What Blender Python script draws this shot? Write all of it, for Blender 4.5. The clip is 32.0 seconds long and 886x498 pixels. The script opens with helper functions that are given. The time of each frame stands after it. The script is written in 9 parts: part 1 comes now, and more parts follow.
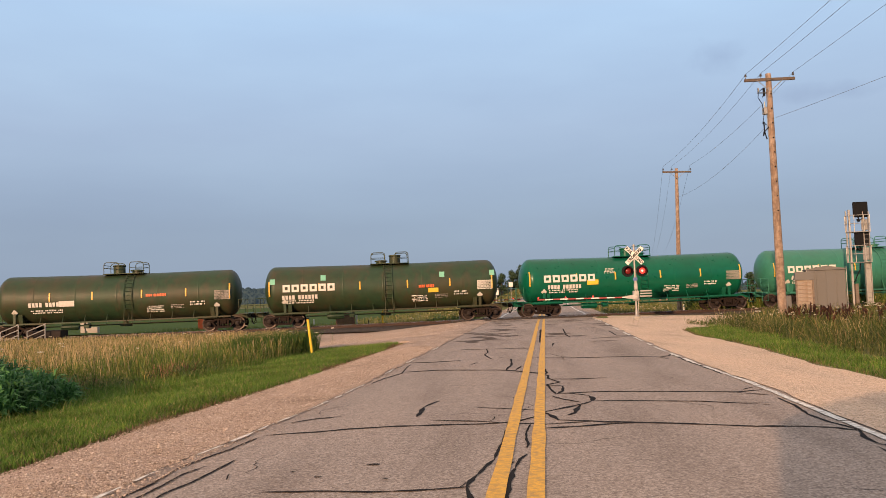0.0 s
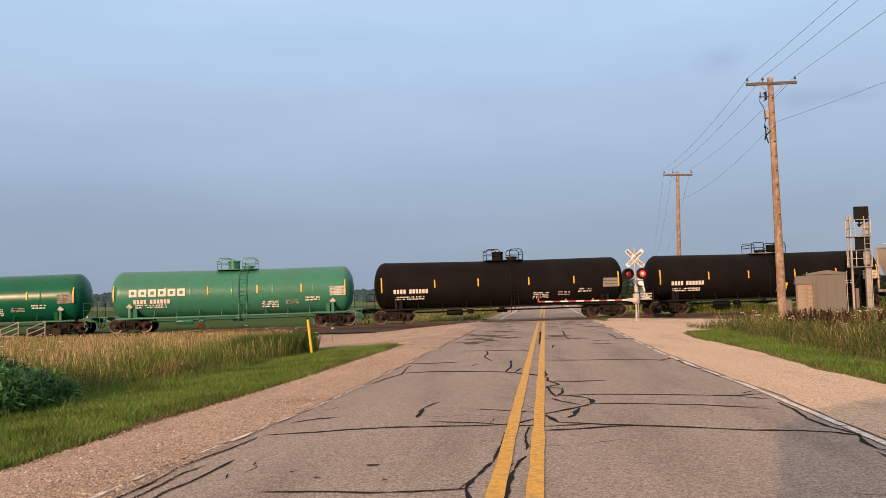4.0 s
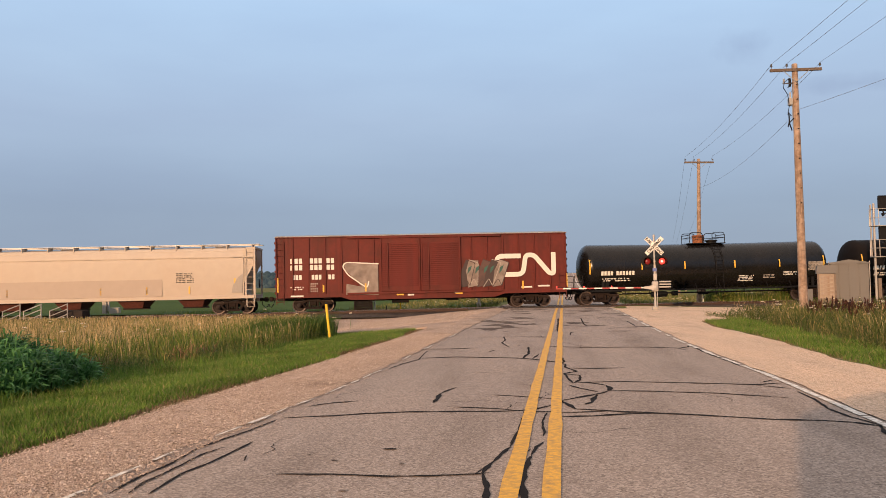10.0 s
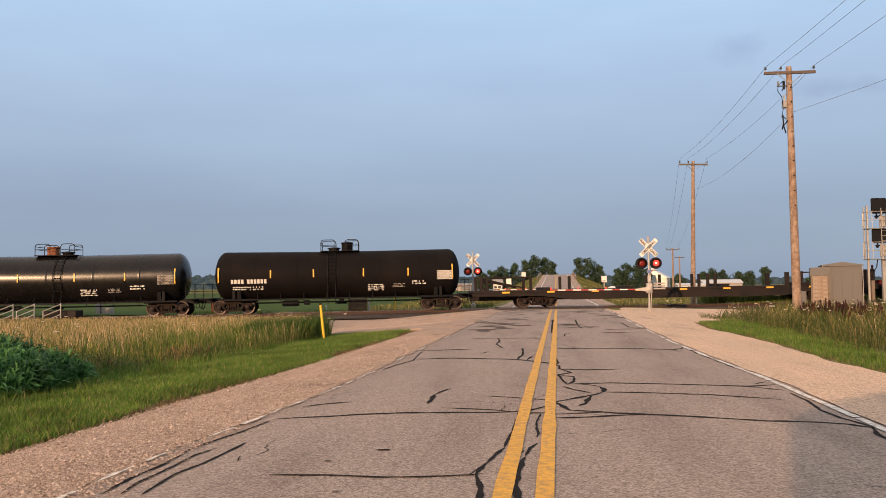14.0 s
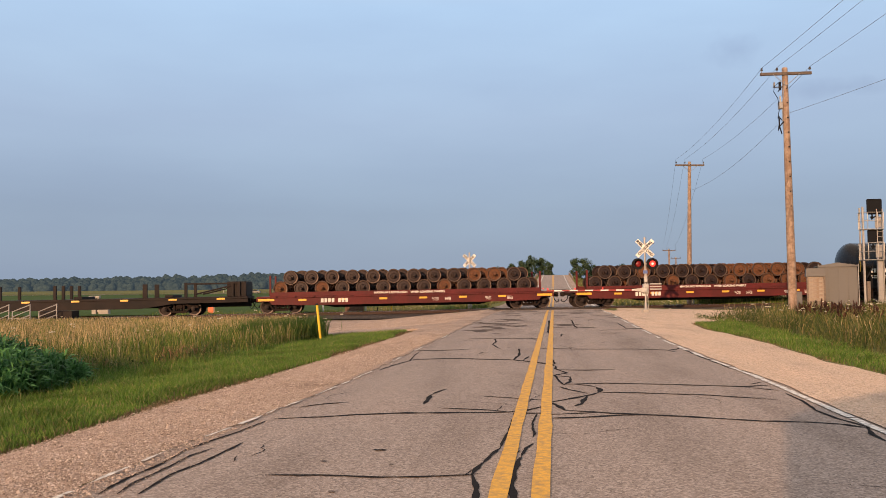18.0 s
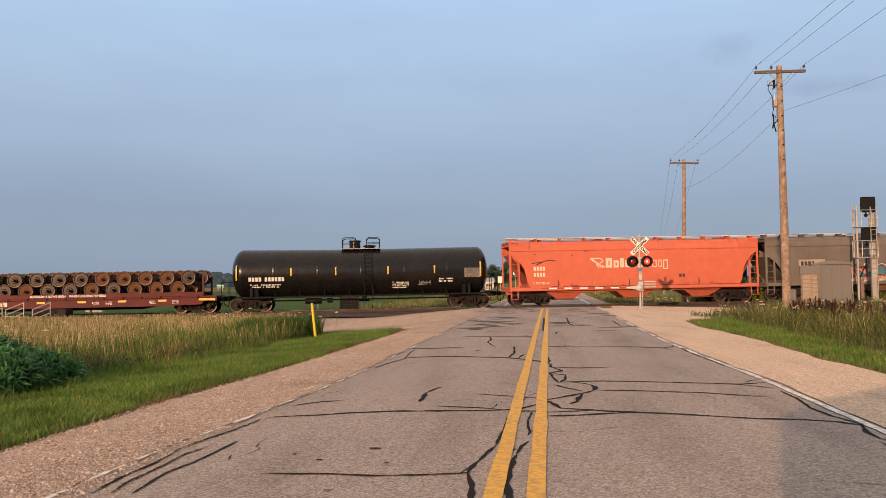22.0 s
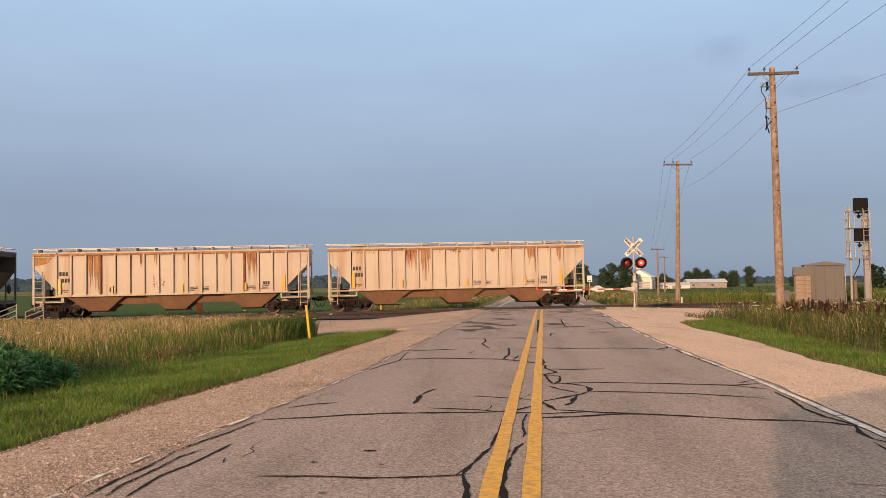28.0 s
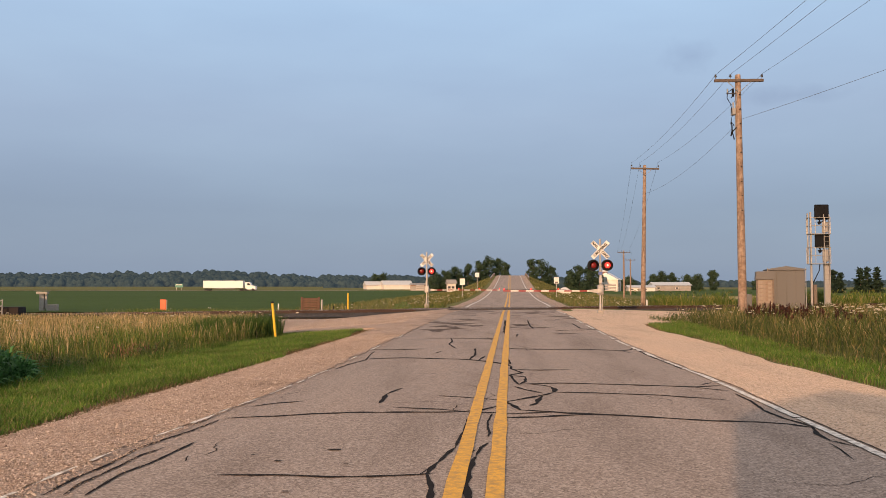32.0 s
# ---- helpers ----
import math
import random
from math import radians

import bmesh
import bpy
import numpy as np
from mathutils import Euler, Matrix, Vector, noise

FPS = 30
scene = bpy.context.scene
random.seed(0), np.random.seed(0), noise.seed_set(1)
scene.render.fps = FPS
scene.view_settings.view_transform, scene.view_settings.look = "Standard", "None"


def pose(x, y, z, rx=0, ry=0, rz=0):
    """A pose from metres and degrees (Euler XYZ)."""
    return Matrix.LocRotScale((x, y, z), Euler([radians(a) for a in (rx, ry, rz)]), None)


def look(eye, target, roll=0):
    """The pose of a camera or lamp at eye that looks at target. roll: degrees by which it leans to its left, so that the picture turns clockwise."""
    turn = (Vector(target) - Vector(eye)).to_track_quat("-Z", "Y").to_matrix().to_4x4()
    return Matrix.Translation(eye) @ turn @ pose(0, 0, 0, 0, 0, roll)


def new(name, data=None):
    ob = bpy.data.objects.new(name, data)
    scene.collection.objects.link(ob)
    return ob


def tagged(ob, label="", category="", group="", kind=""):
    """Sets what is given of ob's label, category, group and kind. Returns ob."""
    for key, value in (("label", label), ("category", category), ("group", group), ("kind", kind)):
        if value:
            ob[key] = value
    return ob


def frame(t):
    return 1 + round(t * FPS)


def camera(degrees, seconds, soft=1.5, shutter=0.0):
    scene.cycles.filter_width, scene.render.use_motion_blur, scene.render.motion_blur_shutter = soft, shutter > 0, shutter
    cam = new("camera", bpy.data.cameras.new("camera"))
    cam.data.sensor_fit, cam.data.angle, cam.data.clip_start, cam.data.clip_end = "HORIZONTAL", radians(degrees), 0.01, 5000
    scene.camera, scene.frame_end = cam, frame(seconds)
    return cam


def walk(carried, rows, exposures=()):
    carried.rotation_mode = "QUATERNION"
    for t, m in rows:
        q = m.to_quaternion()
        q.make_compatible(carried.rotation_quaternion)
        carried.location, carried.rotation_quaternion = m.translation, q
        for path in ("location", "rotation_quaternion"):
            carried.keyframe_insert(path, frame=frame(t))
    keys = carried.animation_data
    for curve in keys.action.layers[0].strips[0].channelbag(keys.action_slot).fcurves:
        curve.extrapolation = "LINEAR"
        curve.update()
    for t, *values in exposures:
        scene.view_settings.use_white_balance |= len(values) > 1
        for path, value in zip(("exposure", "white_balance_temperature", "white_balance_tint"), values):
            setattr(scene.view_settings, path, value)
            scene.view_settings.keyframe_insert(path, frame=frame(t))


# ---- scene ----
# camera and its way
EXPO = 1.0
PATH = [
    (0, (-0.314, -0.022, 1.452), (-2.082, 19.864, 2.641), -1.78),
    (0.5, (-0.320, -0.019, 1.449), (-2.089, 19.867, 2.640), -1.80),
    (1, (-0.313, -0.031, 1.450), (-2.079, 19.854, 2.651), -1.71),
    (1.5, (-0.325, -0.027, 1.451), (-2.063, 19.861, 2.664), -1.56),
    (2, (-0.313, -0.032, 1.453), (-2.050, 19.854, 2.684), -1.54),
    (2.5, (-0.312, -0.027, 1.455), (-2.050, 19.859, 2.685), -1.49),
    (3, (-0.312, -0.032, 1.450), (-2.051, 19.854, 2.695), -1.47),
    (3.5, (-0.315, -0.031, 1.455), (-2.052, 19.855, 2.691), -1.41),
    (5.5, (-0.321, -0.032, 1.447), (-2.427, 19.829, 2.493), -0.74),
    (6, (-0.322, -0.029, 1.443), (-2.596, 19.819, 2.381), -0.64),
    (6.5, (-0.327, -0.018, 1.445), (-2.711, 19.821, 2.294), -0.55),
    (7, (-0.320, -0.023, 1.447), (-2.752, 19.812, 2.264), -0.55),
    (7.5, (-0.323, -0.014, 1.448), (-2.724, 19.825, 2.269), -0.60),
    (8, (-0.312, -0.036, 1.444), (-2.681, 19.805, 2.302), -0.69),
    (8.5, (-0.314, -0.026, 1.444), (-2.635, 19.819, 2.317), -0.73),
    (9, (-0.318, -0.026, 1.446), (-2.602, 19.824, 2.320), -0.76),
    (9.5, (-0.314, -0.032, 1.451), (-2.580, 19.820, 2.328), -0.83),
    (10, (-0.324, -0.011, 1.447), (-2.557, 19.844, 2.330), -0.76),
    (10.5, (-0.321, -0.022, 1.448), (-2.539, 19.834, 2.335), -0.75),
    (11, (-0.320, -0.018, 1.445), (-2.517, 19.841, 2.339), -0.74),
    (11.5, (-0.322, -0.026, 1.448), (-2.503, 19.834, 2.336), -0.73),
    (12, (-0.315, -0.034, 1.450), (-2.482, 19.828, 2.348), -0.77),
    (12.5, (-0.323, -0.019, 1.448), (-2.464, 19.846, 2.346), -0.67),
    (13, (-0.318, -0.029, 1.448), (-2.454, 19.836, 2.356), -0.69),
    (13.5, (-0.325, -0.017, 1.447), (-2.440, 19.851, 2.354), -0.59),
    (14, (-0.321, -0.013, 1.445), (-2.424, 19.855, 2.355), -0.60),
    (14.5, (-0.321, -0.025, 1.449), (-2.410, 19.845, 2.349), -0.56),
    (16.5, (-0.320, -0.019, 1.448), (-2.359, 19.856, 2.356), -0.46),
    (17, (-0.329, -0.016, 1.450), (-2.352, 19.861, 2.351), -0.41),
    (17.5, (-0.313, -0.036, 1.450), (-2.346, 19.840, 2.369), -0.58),
    (18, (-0.316, -0.024, 1.444), (-2.339, 19.852, 2.365), -0.57),
    (18.5, (-0.321, -0.019, 1.447), (-2.324, 19.859, 2.367), -0.57),
    (19, (-0.319, -0.022, 1.447), (-2.306, 19.858, 2.366), -0.61),
    (19.5, (-0.325, -0.029, 1.451), (-2.288, 19.854, 2.352), -0.66),
    (20, (-0.315, -0.035, 1.449), (-2.267, 19.850, 2.346), -0.80),
    (20.5, (-0.323, -0.021, 1.443), (-2.251, 19.866, 2.332), -0.73),
    (21, (-0.322, -0.015, 1.452), (-2.233, 19.875, 2.319), -0.68),
    (21.5, (-0.315, -0.023, 1.452), (-2.225, 19.867, 2.315), -0.67),
    (22, (-0.321, -0.013, 1.446), (-2.218, 19.878, 2.311), -0.60),
    (22.5, (-0.318, -0.025, 1.446), (-2.214, 19.867, 2.310), -0.67),
    (23, (-0.317, -0.031, 1.447), (-2.202, 19.862, 2.310), -0.67),
    (23.5, (-0.323, -0.013, 1.448), (-2.184, 19.882, 2.303), -0.67),
    (24, (-0.323, -0.010, 1.446), (-2.169, 19.886, 2.302), -0.63),
    (24.5, (-0.313, -0.032, 1.447), (-2.159, 19.864, 2.310), -0.66),
    (25, (-0.326, -0.019, 1.448), (-2.150, 19.878, 2.314), -0.60),
    (25.5, (-0.322, -0.030, 1.452), (-2.146, 19.868, 2.319), -0.62),
    (27.5, (-0.321, -0.029, 1.449), (-2.118, 19.870, 2.340), -0.76),
    (28, (-0.324, -0.012, 1.449), (-2.081, 19.890, 2.351), -0.70),
    (28.5, (-0.318, -0.013, 1.448), (-1.999, 19.895, 2.379), -0.58),
    (29, (-0.314, -0.025, 1.445), (-1.876, 19.891, 2.408), -0.51),
    (29.5, (-0.317, -0.003, 1.447), (-1.729, 19.923, 2.419), -0.34),
    (30, (-0.318, -0.008, 1.448), (-1.589, 19.928, 2.415), -0.28),
    (30.5, (-0.318, -0.021, 1.448), (-1.465, 19.924, 2.395), -0.26),
    (31, (-0.317, -0.021, 1.445), (-1.384, 19.929, 2.372), -0.23),
    (31.5, (-0.320, -0.013, 1.445), (-1.333, 19.941, 2.351), -0.06),
    (32, (-0.318, -0.021, 1.444), (-1.292, 19.935, 2.345), -0.00),
]
cam = camera(57.39, 32.0, soft=0.65, shutter=0.0)
walk(cam, [(t, look(eye, to, roll)) for t, eye, to, roll in PATH],
     exposures=[(0, EXPO), (18, EXPO), (24, EXPO - 0.10), (32, EXPO - 0.12)])


# ---- world and sun: a very low sun behind and to the left, thin haze over the whole sky ----
SUN_FROM = radians(197.0)      # bearing of the sun, clockwise from +y
SUN_UP = radians(12.0)
world = bpy.data.worlds.new("sky")
scene.world = world
world.use_nodes = True
wn, wl = world.node_tree.nodes, world.node_tree.links
sky = wn.new("ShaderNodeTexSky")
sky.sky_type, sky.sun_disc = "NISHITA", False
sky.sun_elevation, sky.sun_rotation = SUN_UP, SUN_FROM
sky.air_density, sky.dust_density, sky.ozone_density = 1.0, 1.5, 1.5
sky_dim = wn.new("ShaderNodeMix")
sky_dim.data_type, sky_dim.blend_type = "RGBA", "MULTIPLY"
sky_dim.inputs[0].default_value = 1.0
sky_dim.inputs[7].default_value = (0.007, 0.007, 0.007, 1)
wl.new(sky.outputs[0], sky_dim.inputs[6])
where = wn.new("ShaderNodeTexCoord")
apart = wn.new("ShaderNodeSeparateXYZ")
wl.new(where.outputs["Generated"], apart.inputs[0])
haze = wn.new("ShaderNodeValToRGB")
stops = [(0.0, (0.129, 0.166, 0.230)), (0.09, (0.137, 0.175, 0.242)), (0.20, (0.191, 0.244, 0.330)), (0.33, (0.222, 0.306, 0.418)), (0.58, (0.34, 0.325, 0.325)), (1.0, (0.56, 0.475, 0.415))]
while len(haze.color_ramp.elements) < len(stops):
    haze.color_ramp.elements.new(0.5)
for el, (p, c) in zip(haze.color_ramp.elements, stops):
    el.position, el.color = p, (*c, 1)
wl.new(apart.outputs[2], haze.inputs[0])
# faint torn cloud in the haze
stretch = wn.new("ShaderNodeMapping")
stretch.inputs["Scale"].default_value = (1.6, 1.6, 6.0)
wl.new(where.outputs["Generated"], stretch.inputs[0])
cloud = wn.new("ShaderNodeTexNoise")
cloud.inputs["Scale"].default_value, cloud.inputs["Detail"].default_value = 2.3, 8
wl.new(stretch.outputs[0], cloud.inputs["Vector"])
veil = wn.new("ShaderNodeValToRGB")
veil.color_ramp.elements[0].position, veil.color_ramp.elements[0].color = 0.30, (0.955, 0.945, 0.955, 1)
veil.color_ramp.elements[1].position, veil.color_ramp.elements[1].color = 0.72, (1.045, 1.04, 1.025, 1)
wl.new(cloud.outputs["Fac"], veil.inputs[0])
thin = wn.new("ShaderNodeMix")
thin.data_type, thin.blend_type = "RGBA", "MULTIPLY"
thin.inputs[0].default_value = 1.0
wl.new(haze.outputs[0], thin.inputs[6])
wl.new(veil.outputs[0], thin.inputs[7])
# two small torn grey wisps
sky_light = thin.outputs[2]
for at, wide, flat in (((0.242, 0.934, 0.264), 0.042, 1.5), ((0.352, 0.912, 0.212), 0.085, 5.0)):
    away = wn.new("ShaderNodeVectorMath")
    away.operation = "SUBTRACT"
    away.inputs[1].default_value = at
    wl.new(where.outputs["Generated"], away.inputs[0])
    torn = wn.new("ShaderNodeTexNoise")
    torn.inputs["Scale"].default_value, torn.inputs["Detail"].default_value = 16.0, 5
    wl.new(where.outputs["Generated"], torn.inputs["Vector"])
    drift = wn.new("ShaderNodeVectorMath")
    drift.operation = "MULTIPLY"
    drift.inputs[1].default_value = (1.0, 1.0, flat)
    wl.new(away.outputs[0], drift.inputs[0])
    size = wn.new("ShaderNodeVectorMath")
    size.operation = "LENGTH"
    wl.new(drift.outputs[0], size.inputs[0])
    frayed = wn.new("ShaderNodeMath")
    frayed.operation = "MULTIPLY_ADD"
    frayed.inputs[1].default_value = wide * 2.2
    wl.new(torn.outputs["Fac"], frayed.inputs[0])
    wl.new(size.outputs["Value"], frayed.inputs[2])
    fade = wn.new("ShaderNodeValToRGB")
    fade.color_ramp.elements[0].position, fade.color_ramp.elements[0].color = wide * 0.9, (0.80, 0.79, 0.83, 1)
    fade.color_ramp.elements[1].position, fade.color_ramp.elements[1].color = wide * 1.9, (1, 1, 1, 1)
    wl.new(frayed.outputs[0], fade.inputs[0])
    wisp = wn.new("ShaderNodeMix")
    wisp.data_type, wisp.blend_type = "RGBA", "MULTIPLY"
    wisp.inputs[0].default_value = 1.0
    wl.new(sky_light, wisp.inputs[6])
    wl.new(fade.outputs[0], wisp.inputs[7])
    sky_light = wisp.outputs[2]
both = wn.new("ShaderNodeMix")
both.data_type, both.blend_type = "RGBA", "ADD"
both.inputs[0].default_value = 1.0
wl.new(sky_light, both.inputs[6])
wl.new(sky_dim.outputs[2], both.inputs[7])
wl.new(both.outputs[2], wn["Background"].inputs["Color"])
wn["Background"].inputs["Strength"].default_value = 1.0
sun = new("sun", bpy.data.lights.new("sun", "SUN"))
sun.data.energy, sun.data.angle, sun.data.color = 2.8, radians(0.7), (1.0, 0.61, 0.345)
sun.matrix_world = look((150 * math.sin(SUN_FROM), 150 * math.cos(SUN_FROM), 150 * math.tan(SUN_UP)), (0, 0, 0))


# ---- materials ----
def nodes_of(name):
    m = bpy.data.materials.new(name)
    m.use_nodes = True
    t = m.node_tree
    return m, t.nodes, t.links, t.nodes["Principled BSDF"]


def tex_noise(n, l, scale, detail=4.0, stretch=None, rough=0.55):
    tc = n.new("ShaderNodeTexCoord")
    src = tc.outputs["Object"]
    if stretch:
        mp = n.new("ShaderNodeMapping")
        mp.inputs["Scale"].default_value = stretch
        l.new(src, mp.inputs["Vector"])
        src = mp.outputs[0]
    t = n.new("ShaderNodeTexNoise")
    t.inputs["Scale"].default_value, t.inputs["Detail"].default_value = scale, detail
    t.inputs["Roughness"].default_value = rough
    l.new(src, t.inputs["Vector"])
    return t.outputs["Fac"]


def ramp(n, l, fac, stops):
    r = n.new("ShaderNodeValToRGB")
    e = r.color_ramp.elements
    while len(e) < len(stops):
        e.new(0.5)
    for el, (p, c) in zip(e, stops):
        el.position, el.color = p, (*c, 1.0) if len(c) == 3 else c
    l.new(fac, r.inputs[0])
    return r.outputs[0]


def mixed(n, l, fac, a, b, mode="MIX"):
    m = n.new("ShaderNodeMix")
    m.data_type, m.blend_type = "RGBA", mode
    for value, slot in ((fac, 0), (a, 6), (b, 7)):
        if isinstance(value, (int, float)):
            m.inputs[slot].default_value = value
        elif isinstance(value, tuple):
            m.inputs[slot].default_value = (*value, 1.0)
        else:
            l.new(value, m.inputs[slot])
    return m.outputs[2]


def bump(n, l, b, height, strength, distance=0.02):
    k = n.new("ShaderNodeBump")
    k.inputs["Strength"].default_value, k.inputs["Distance"].default_value = strength, distance
    l.new(height, k.inputs["Height"])
    l.new(k.outputs[0], b.inputs["Normal"])


def paint(name, color, rough=0.5, metal=0.0, var=0.12, grain=25.0, dirt=(0.09, 0.06, 0.04), dirty=0.0, dirt_scale=0.8,
          streak=None, streaks=0.0, bumpy=0.05, streak_scale=1.0, gloss=0.5):
    """Paint, metal, wood or plastic: fine grain, large stains, vertical streaks."""
    m, n, l, b = nodes_of(name)
    dark = tuple(c * (1 - var) for c in color)
    light = tuple(min(1.0, c * (1 + var)) for c in color)
    fine = tex_noise(n, l, grain, 3)
    col = ramp(n, l, fine, [(0.3, dark), (0.7, light)])
    if dirty > 0:
        big = tex_noise(n, l, dirt_scale, 6)
        f = ramp(n, l, big, [(0.42, (0, 0, 0)), (0.72, (dirty, dirty, dirty))])
        col = mixed(n, l, f, col, dirt)
    if streak:
        s = tex_noise(n, l, streak_scale, 5, (2.6, 2.6, 0.12))
        f = ramp(n, l, s, [(0.52, (0, 0, 0)), (0.72, (streaks, streaks, streaks))])
        col = mixed(n, l, f, col, streak)
    l.new(col, b.inputs["Base Color"])
    b.inputs["Metallic"].default_value = metal
    b.inputs["Specular IOR Level"].default_value = gloss
    rr = ramp(n, l, fine, [(0.2, (rough * 0.85,) * 3), (0.8, (min(1, rough * 1.15),) * 3)])
    l.new(rr, b.inputs["Roughness"])
    if bumpy:
        bump(n, l, b, fine, bumpy, 0.01)
    return m


def glow(name, color, strength, base=(0.4, 0.02, 0.02)):
    m, n, l, b = nodes_of(name)
    b.inputs["Base Color"].default_value = (*base, 1)
    b.inputs["Emission Color"].default_value = (*color, 1)
    b.inputs["Emission Strength"].default_value = strength
    return m


def ground_mat(name, stops, fine_scale, big_stops, big_scale, rough=0.95, bumpy=0.4, distance=0.02, cells=None, streaky=None):
    """Earth, gravel, asphalt and turf: fine speckle times large patches."""
    m, n, l, b = nodes_of(name)
    fine = tex_noise(n, l, fine_scale, 6, None, 0.7)
    if cells:
        v = n.new("ShaderNodeTexVoronoi")
        v.inputs["Scale"].default_value = cells
        tc = n.new("ShaderNodeTexCoord")
        l.new(tc.outputs["Object"], v.inputs["Vector"])
        sep = n.new("ShaderNodeSeparateColor")
        l.new(v.outputs["Color"], sep.inputs[0])
        col = ramp(n, l, sep.outputs[0], stops)
        h = v.outputs["Distance"]
        col = mixed(n, l, 0.35, col, ramp(n, l, fine, stops))
    else:
        col, h = ramp(n, l, fine, stops), fine
    big = tex_noise(n, l, big_scale, 5, streaky)
    col = mixed(n, l, 1.0, col, ramp(n, l, big, big_stops), "MULTIPLY")
    l.new(col, b.inputs["Base Color"])
    b.inputs["Roughness"].default_value = rough
    b.inputs["Specular IOR Level"].default_value = 0.1
    bump(n, l, b, h, bumpy, distance)
    return m


def leaf_mat(name, stops, rough=0.6, sheen=0.25, patchy=0.0):
    """Blades and leaves, a tone to each island, some light through them."""
    m, n, l, b = nodes_of(name)
    g = n.new("ShaderNodeNewGeometry")
    col = ramp(n, l, g.outputs["Random Per Island"], stops)
    if patchy:
        col = mixed(n, l, 1.0, col, ramp(n, l, tex_noise(n, l, patchy, 4, None, 0.65), [(0.34, (0.52, 0.50, 0.46)), (0.52, (0.92, 0.92, 0.92)), (0.68, (1.15, 1.08, 1.0))]), "MULTIPLY")
    l.new(col, b.inputs["Base Color"])
    b.inputs["Roughness"].default_value = rough
    b.inputs["Specular IOR Level"].default_value = 0.2
    tr = n.new("ShaderNodeBsdfTranslucent")
    l.new(col, tr.inputs["Color"])
    mx = n.new("ShaderNodeMixShader")
    mx.inputs[0].default_value = sheen
    l.new(b.outputs[0], mx.inputs[1])
    l.new(tr.outputs[0], mx.inputs[2])
    l.new(mx.outputs[0], n["Material Output"].inputs["Surface"])
    return m


ASPHALT = ground_mat("asphalt", [(0.04, (0.1302, 0.1042, 0.08804)), (0.22, (0.2542, 0.2034, 0.1724)), (0.6, (0.3286, 0.2641, 0.2232)), (0.94, (0.5208, 0.434, 0.372))], 55.0,
                     [(0.28, (0.74, 0.72, 0.71)), (0.5, (0.97, 0.96, 0.96)), (0.72, (1.08, 1.05, 1.03))], 0.5, 0.88, 0.45, 0.006, cells=62.0, streaky=(2.2, 0.35, 1))
ASPHALT_DARK = ground_mat("worn_dark_asphalt", [(0.2, (0.125, 0.098, 0.083)), (0.8, (0.25, 0.20, 0.168))], 40.0, [(0.3, (0.75,) * 3), (0.7, (1.05, 1.05, 1.05))], 1.5)
TAR = ground_mat("tar", [(0.2, (0.010, 0.009, 0.009)), (0.8, (0.030, 0.026, 0.025))], 30.0, [(0.3, (0.8,) * 3), (0.7, (1, 1, 1))], 2.0, 0.95, 0.3, 0.004)
GRAVEL = ground_mat("gravel", [(0.06, (0.165, 0.116, 0.088)), (0.32, (0.345, 0.252, 0.193)), (0.68, (0.445, 0.336, 0.262)), (0.95, (0.66, 0.54, 0.45))], 24.0,
                    [(0.28, (0.62, 0.59, 0.57)), (0.45, (0.95, 0.93, 0.92)), (0.72, (1.12, 1.08, 1.06))], 0.7, 0.95, 0.8, 0.02, cells=46.0)
SAND = ground_mat("sandy_gravel", [(0.08, (0.3042, 0.2047, 0.1427)), (0.35, (0.6084, 0.4387, 0.3159)), (0.7, (0.7137, 0.5265, 0.3861)), (0.95, (0.8658, 0.6903, 0.5382))], 16.0,
                  [(0.28, (0.72, 0.70, 0.69)), (0.45, (0.96, 0.95, 0.94)), (0.72, (1.06, 1.03, 1.0))], 0.6, 0.95, 0.8, 0.02, cells=48.0, streaky=(1.5, 0.4, 1))
BALLAST = ground_mat("ballast", [(0.1, (0.03, 0.024, 0.021)), (0.5, (0.08, 0.064, 0.055)), (0.9, (0.19, 0.155, 0.13))], 10.0,
                     [(0.3, (0.6,) * 3), (0.7, (1, 1, 1))], 0.8, 0.95, 1.0, 0.04, cells=16.0)
TURF = ground_mat("turf", [(0.25, (0.035, 0.055, 0.012)), (0.55, (0.075, 0.12, 0.025)), (0.85, (0.15, 0.19, 0.05))], 9.0,
                  [(0.3, (0.7, 0.75, 0.6)), (0.7, (1, 1, 1))], 0.25, 0.95, 0.8, 0.05)
MEADOW = ground_mat("meadow", [(0.2, (0.0715, 0.0754, 0.026)), (0.5, (0.1495, 0.143, 0.0468)), (0.85, (0.299, 0.247, 0.104))], 1.2,
                    [(0.3, (0.7, 0.75, 0.6)), (0.7, (1, 1, 1))], 0.02, 0.95, 0.8, 0.1)
CROP = ground_mat("crop", [(0.2, (0.030, 0.055, 0.009)), (0.5, (0.052, 0.085, 0.014)), (0.85, (0.085, 0.12, 0.026))], 0.9,
                  [(0.3, (0.8, 0.85, 0.7)), (0.7, (1, 1, 1))], 0.02, 0.9, 0.8, 0.1, streaky=(0.2, 2.0, 1))
STUBBLE = ground_mat("stubble", [(0.2, (0.30, 0.23, 0.10)), (0.8, (0.52, 0.42, 0.22))], 1.0, [(0.3, (0.75,) * 3), (0.7, (1, 1, 1))], 0.03)
YELLOW_LINE = paint("yellow_road_paint", (0.70, 0.36, 0.035), 0.75, var=0.16, grain=60, dirt=(0.24, 0.16, 0.08), dirty=0.7, dirt_scale=14)
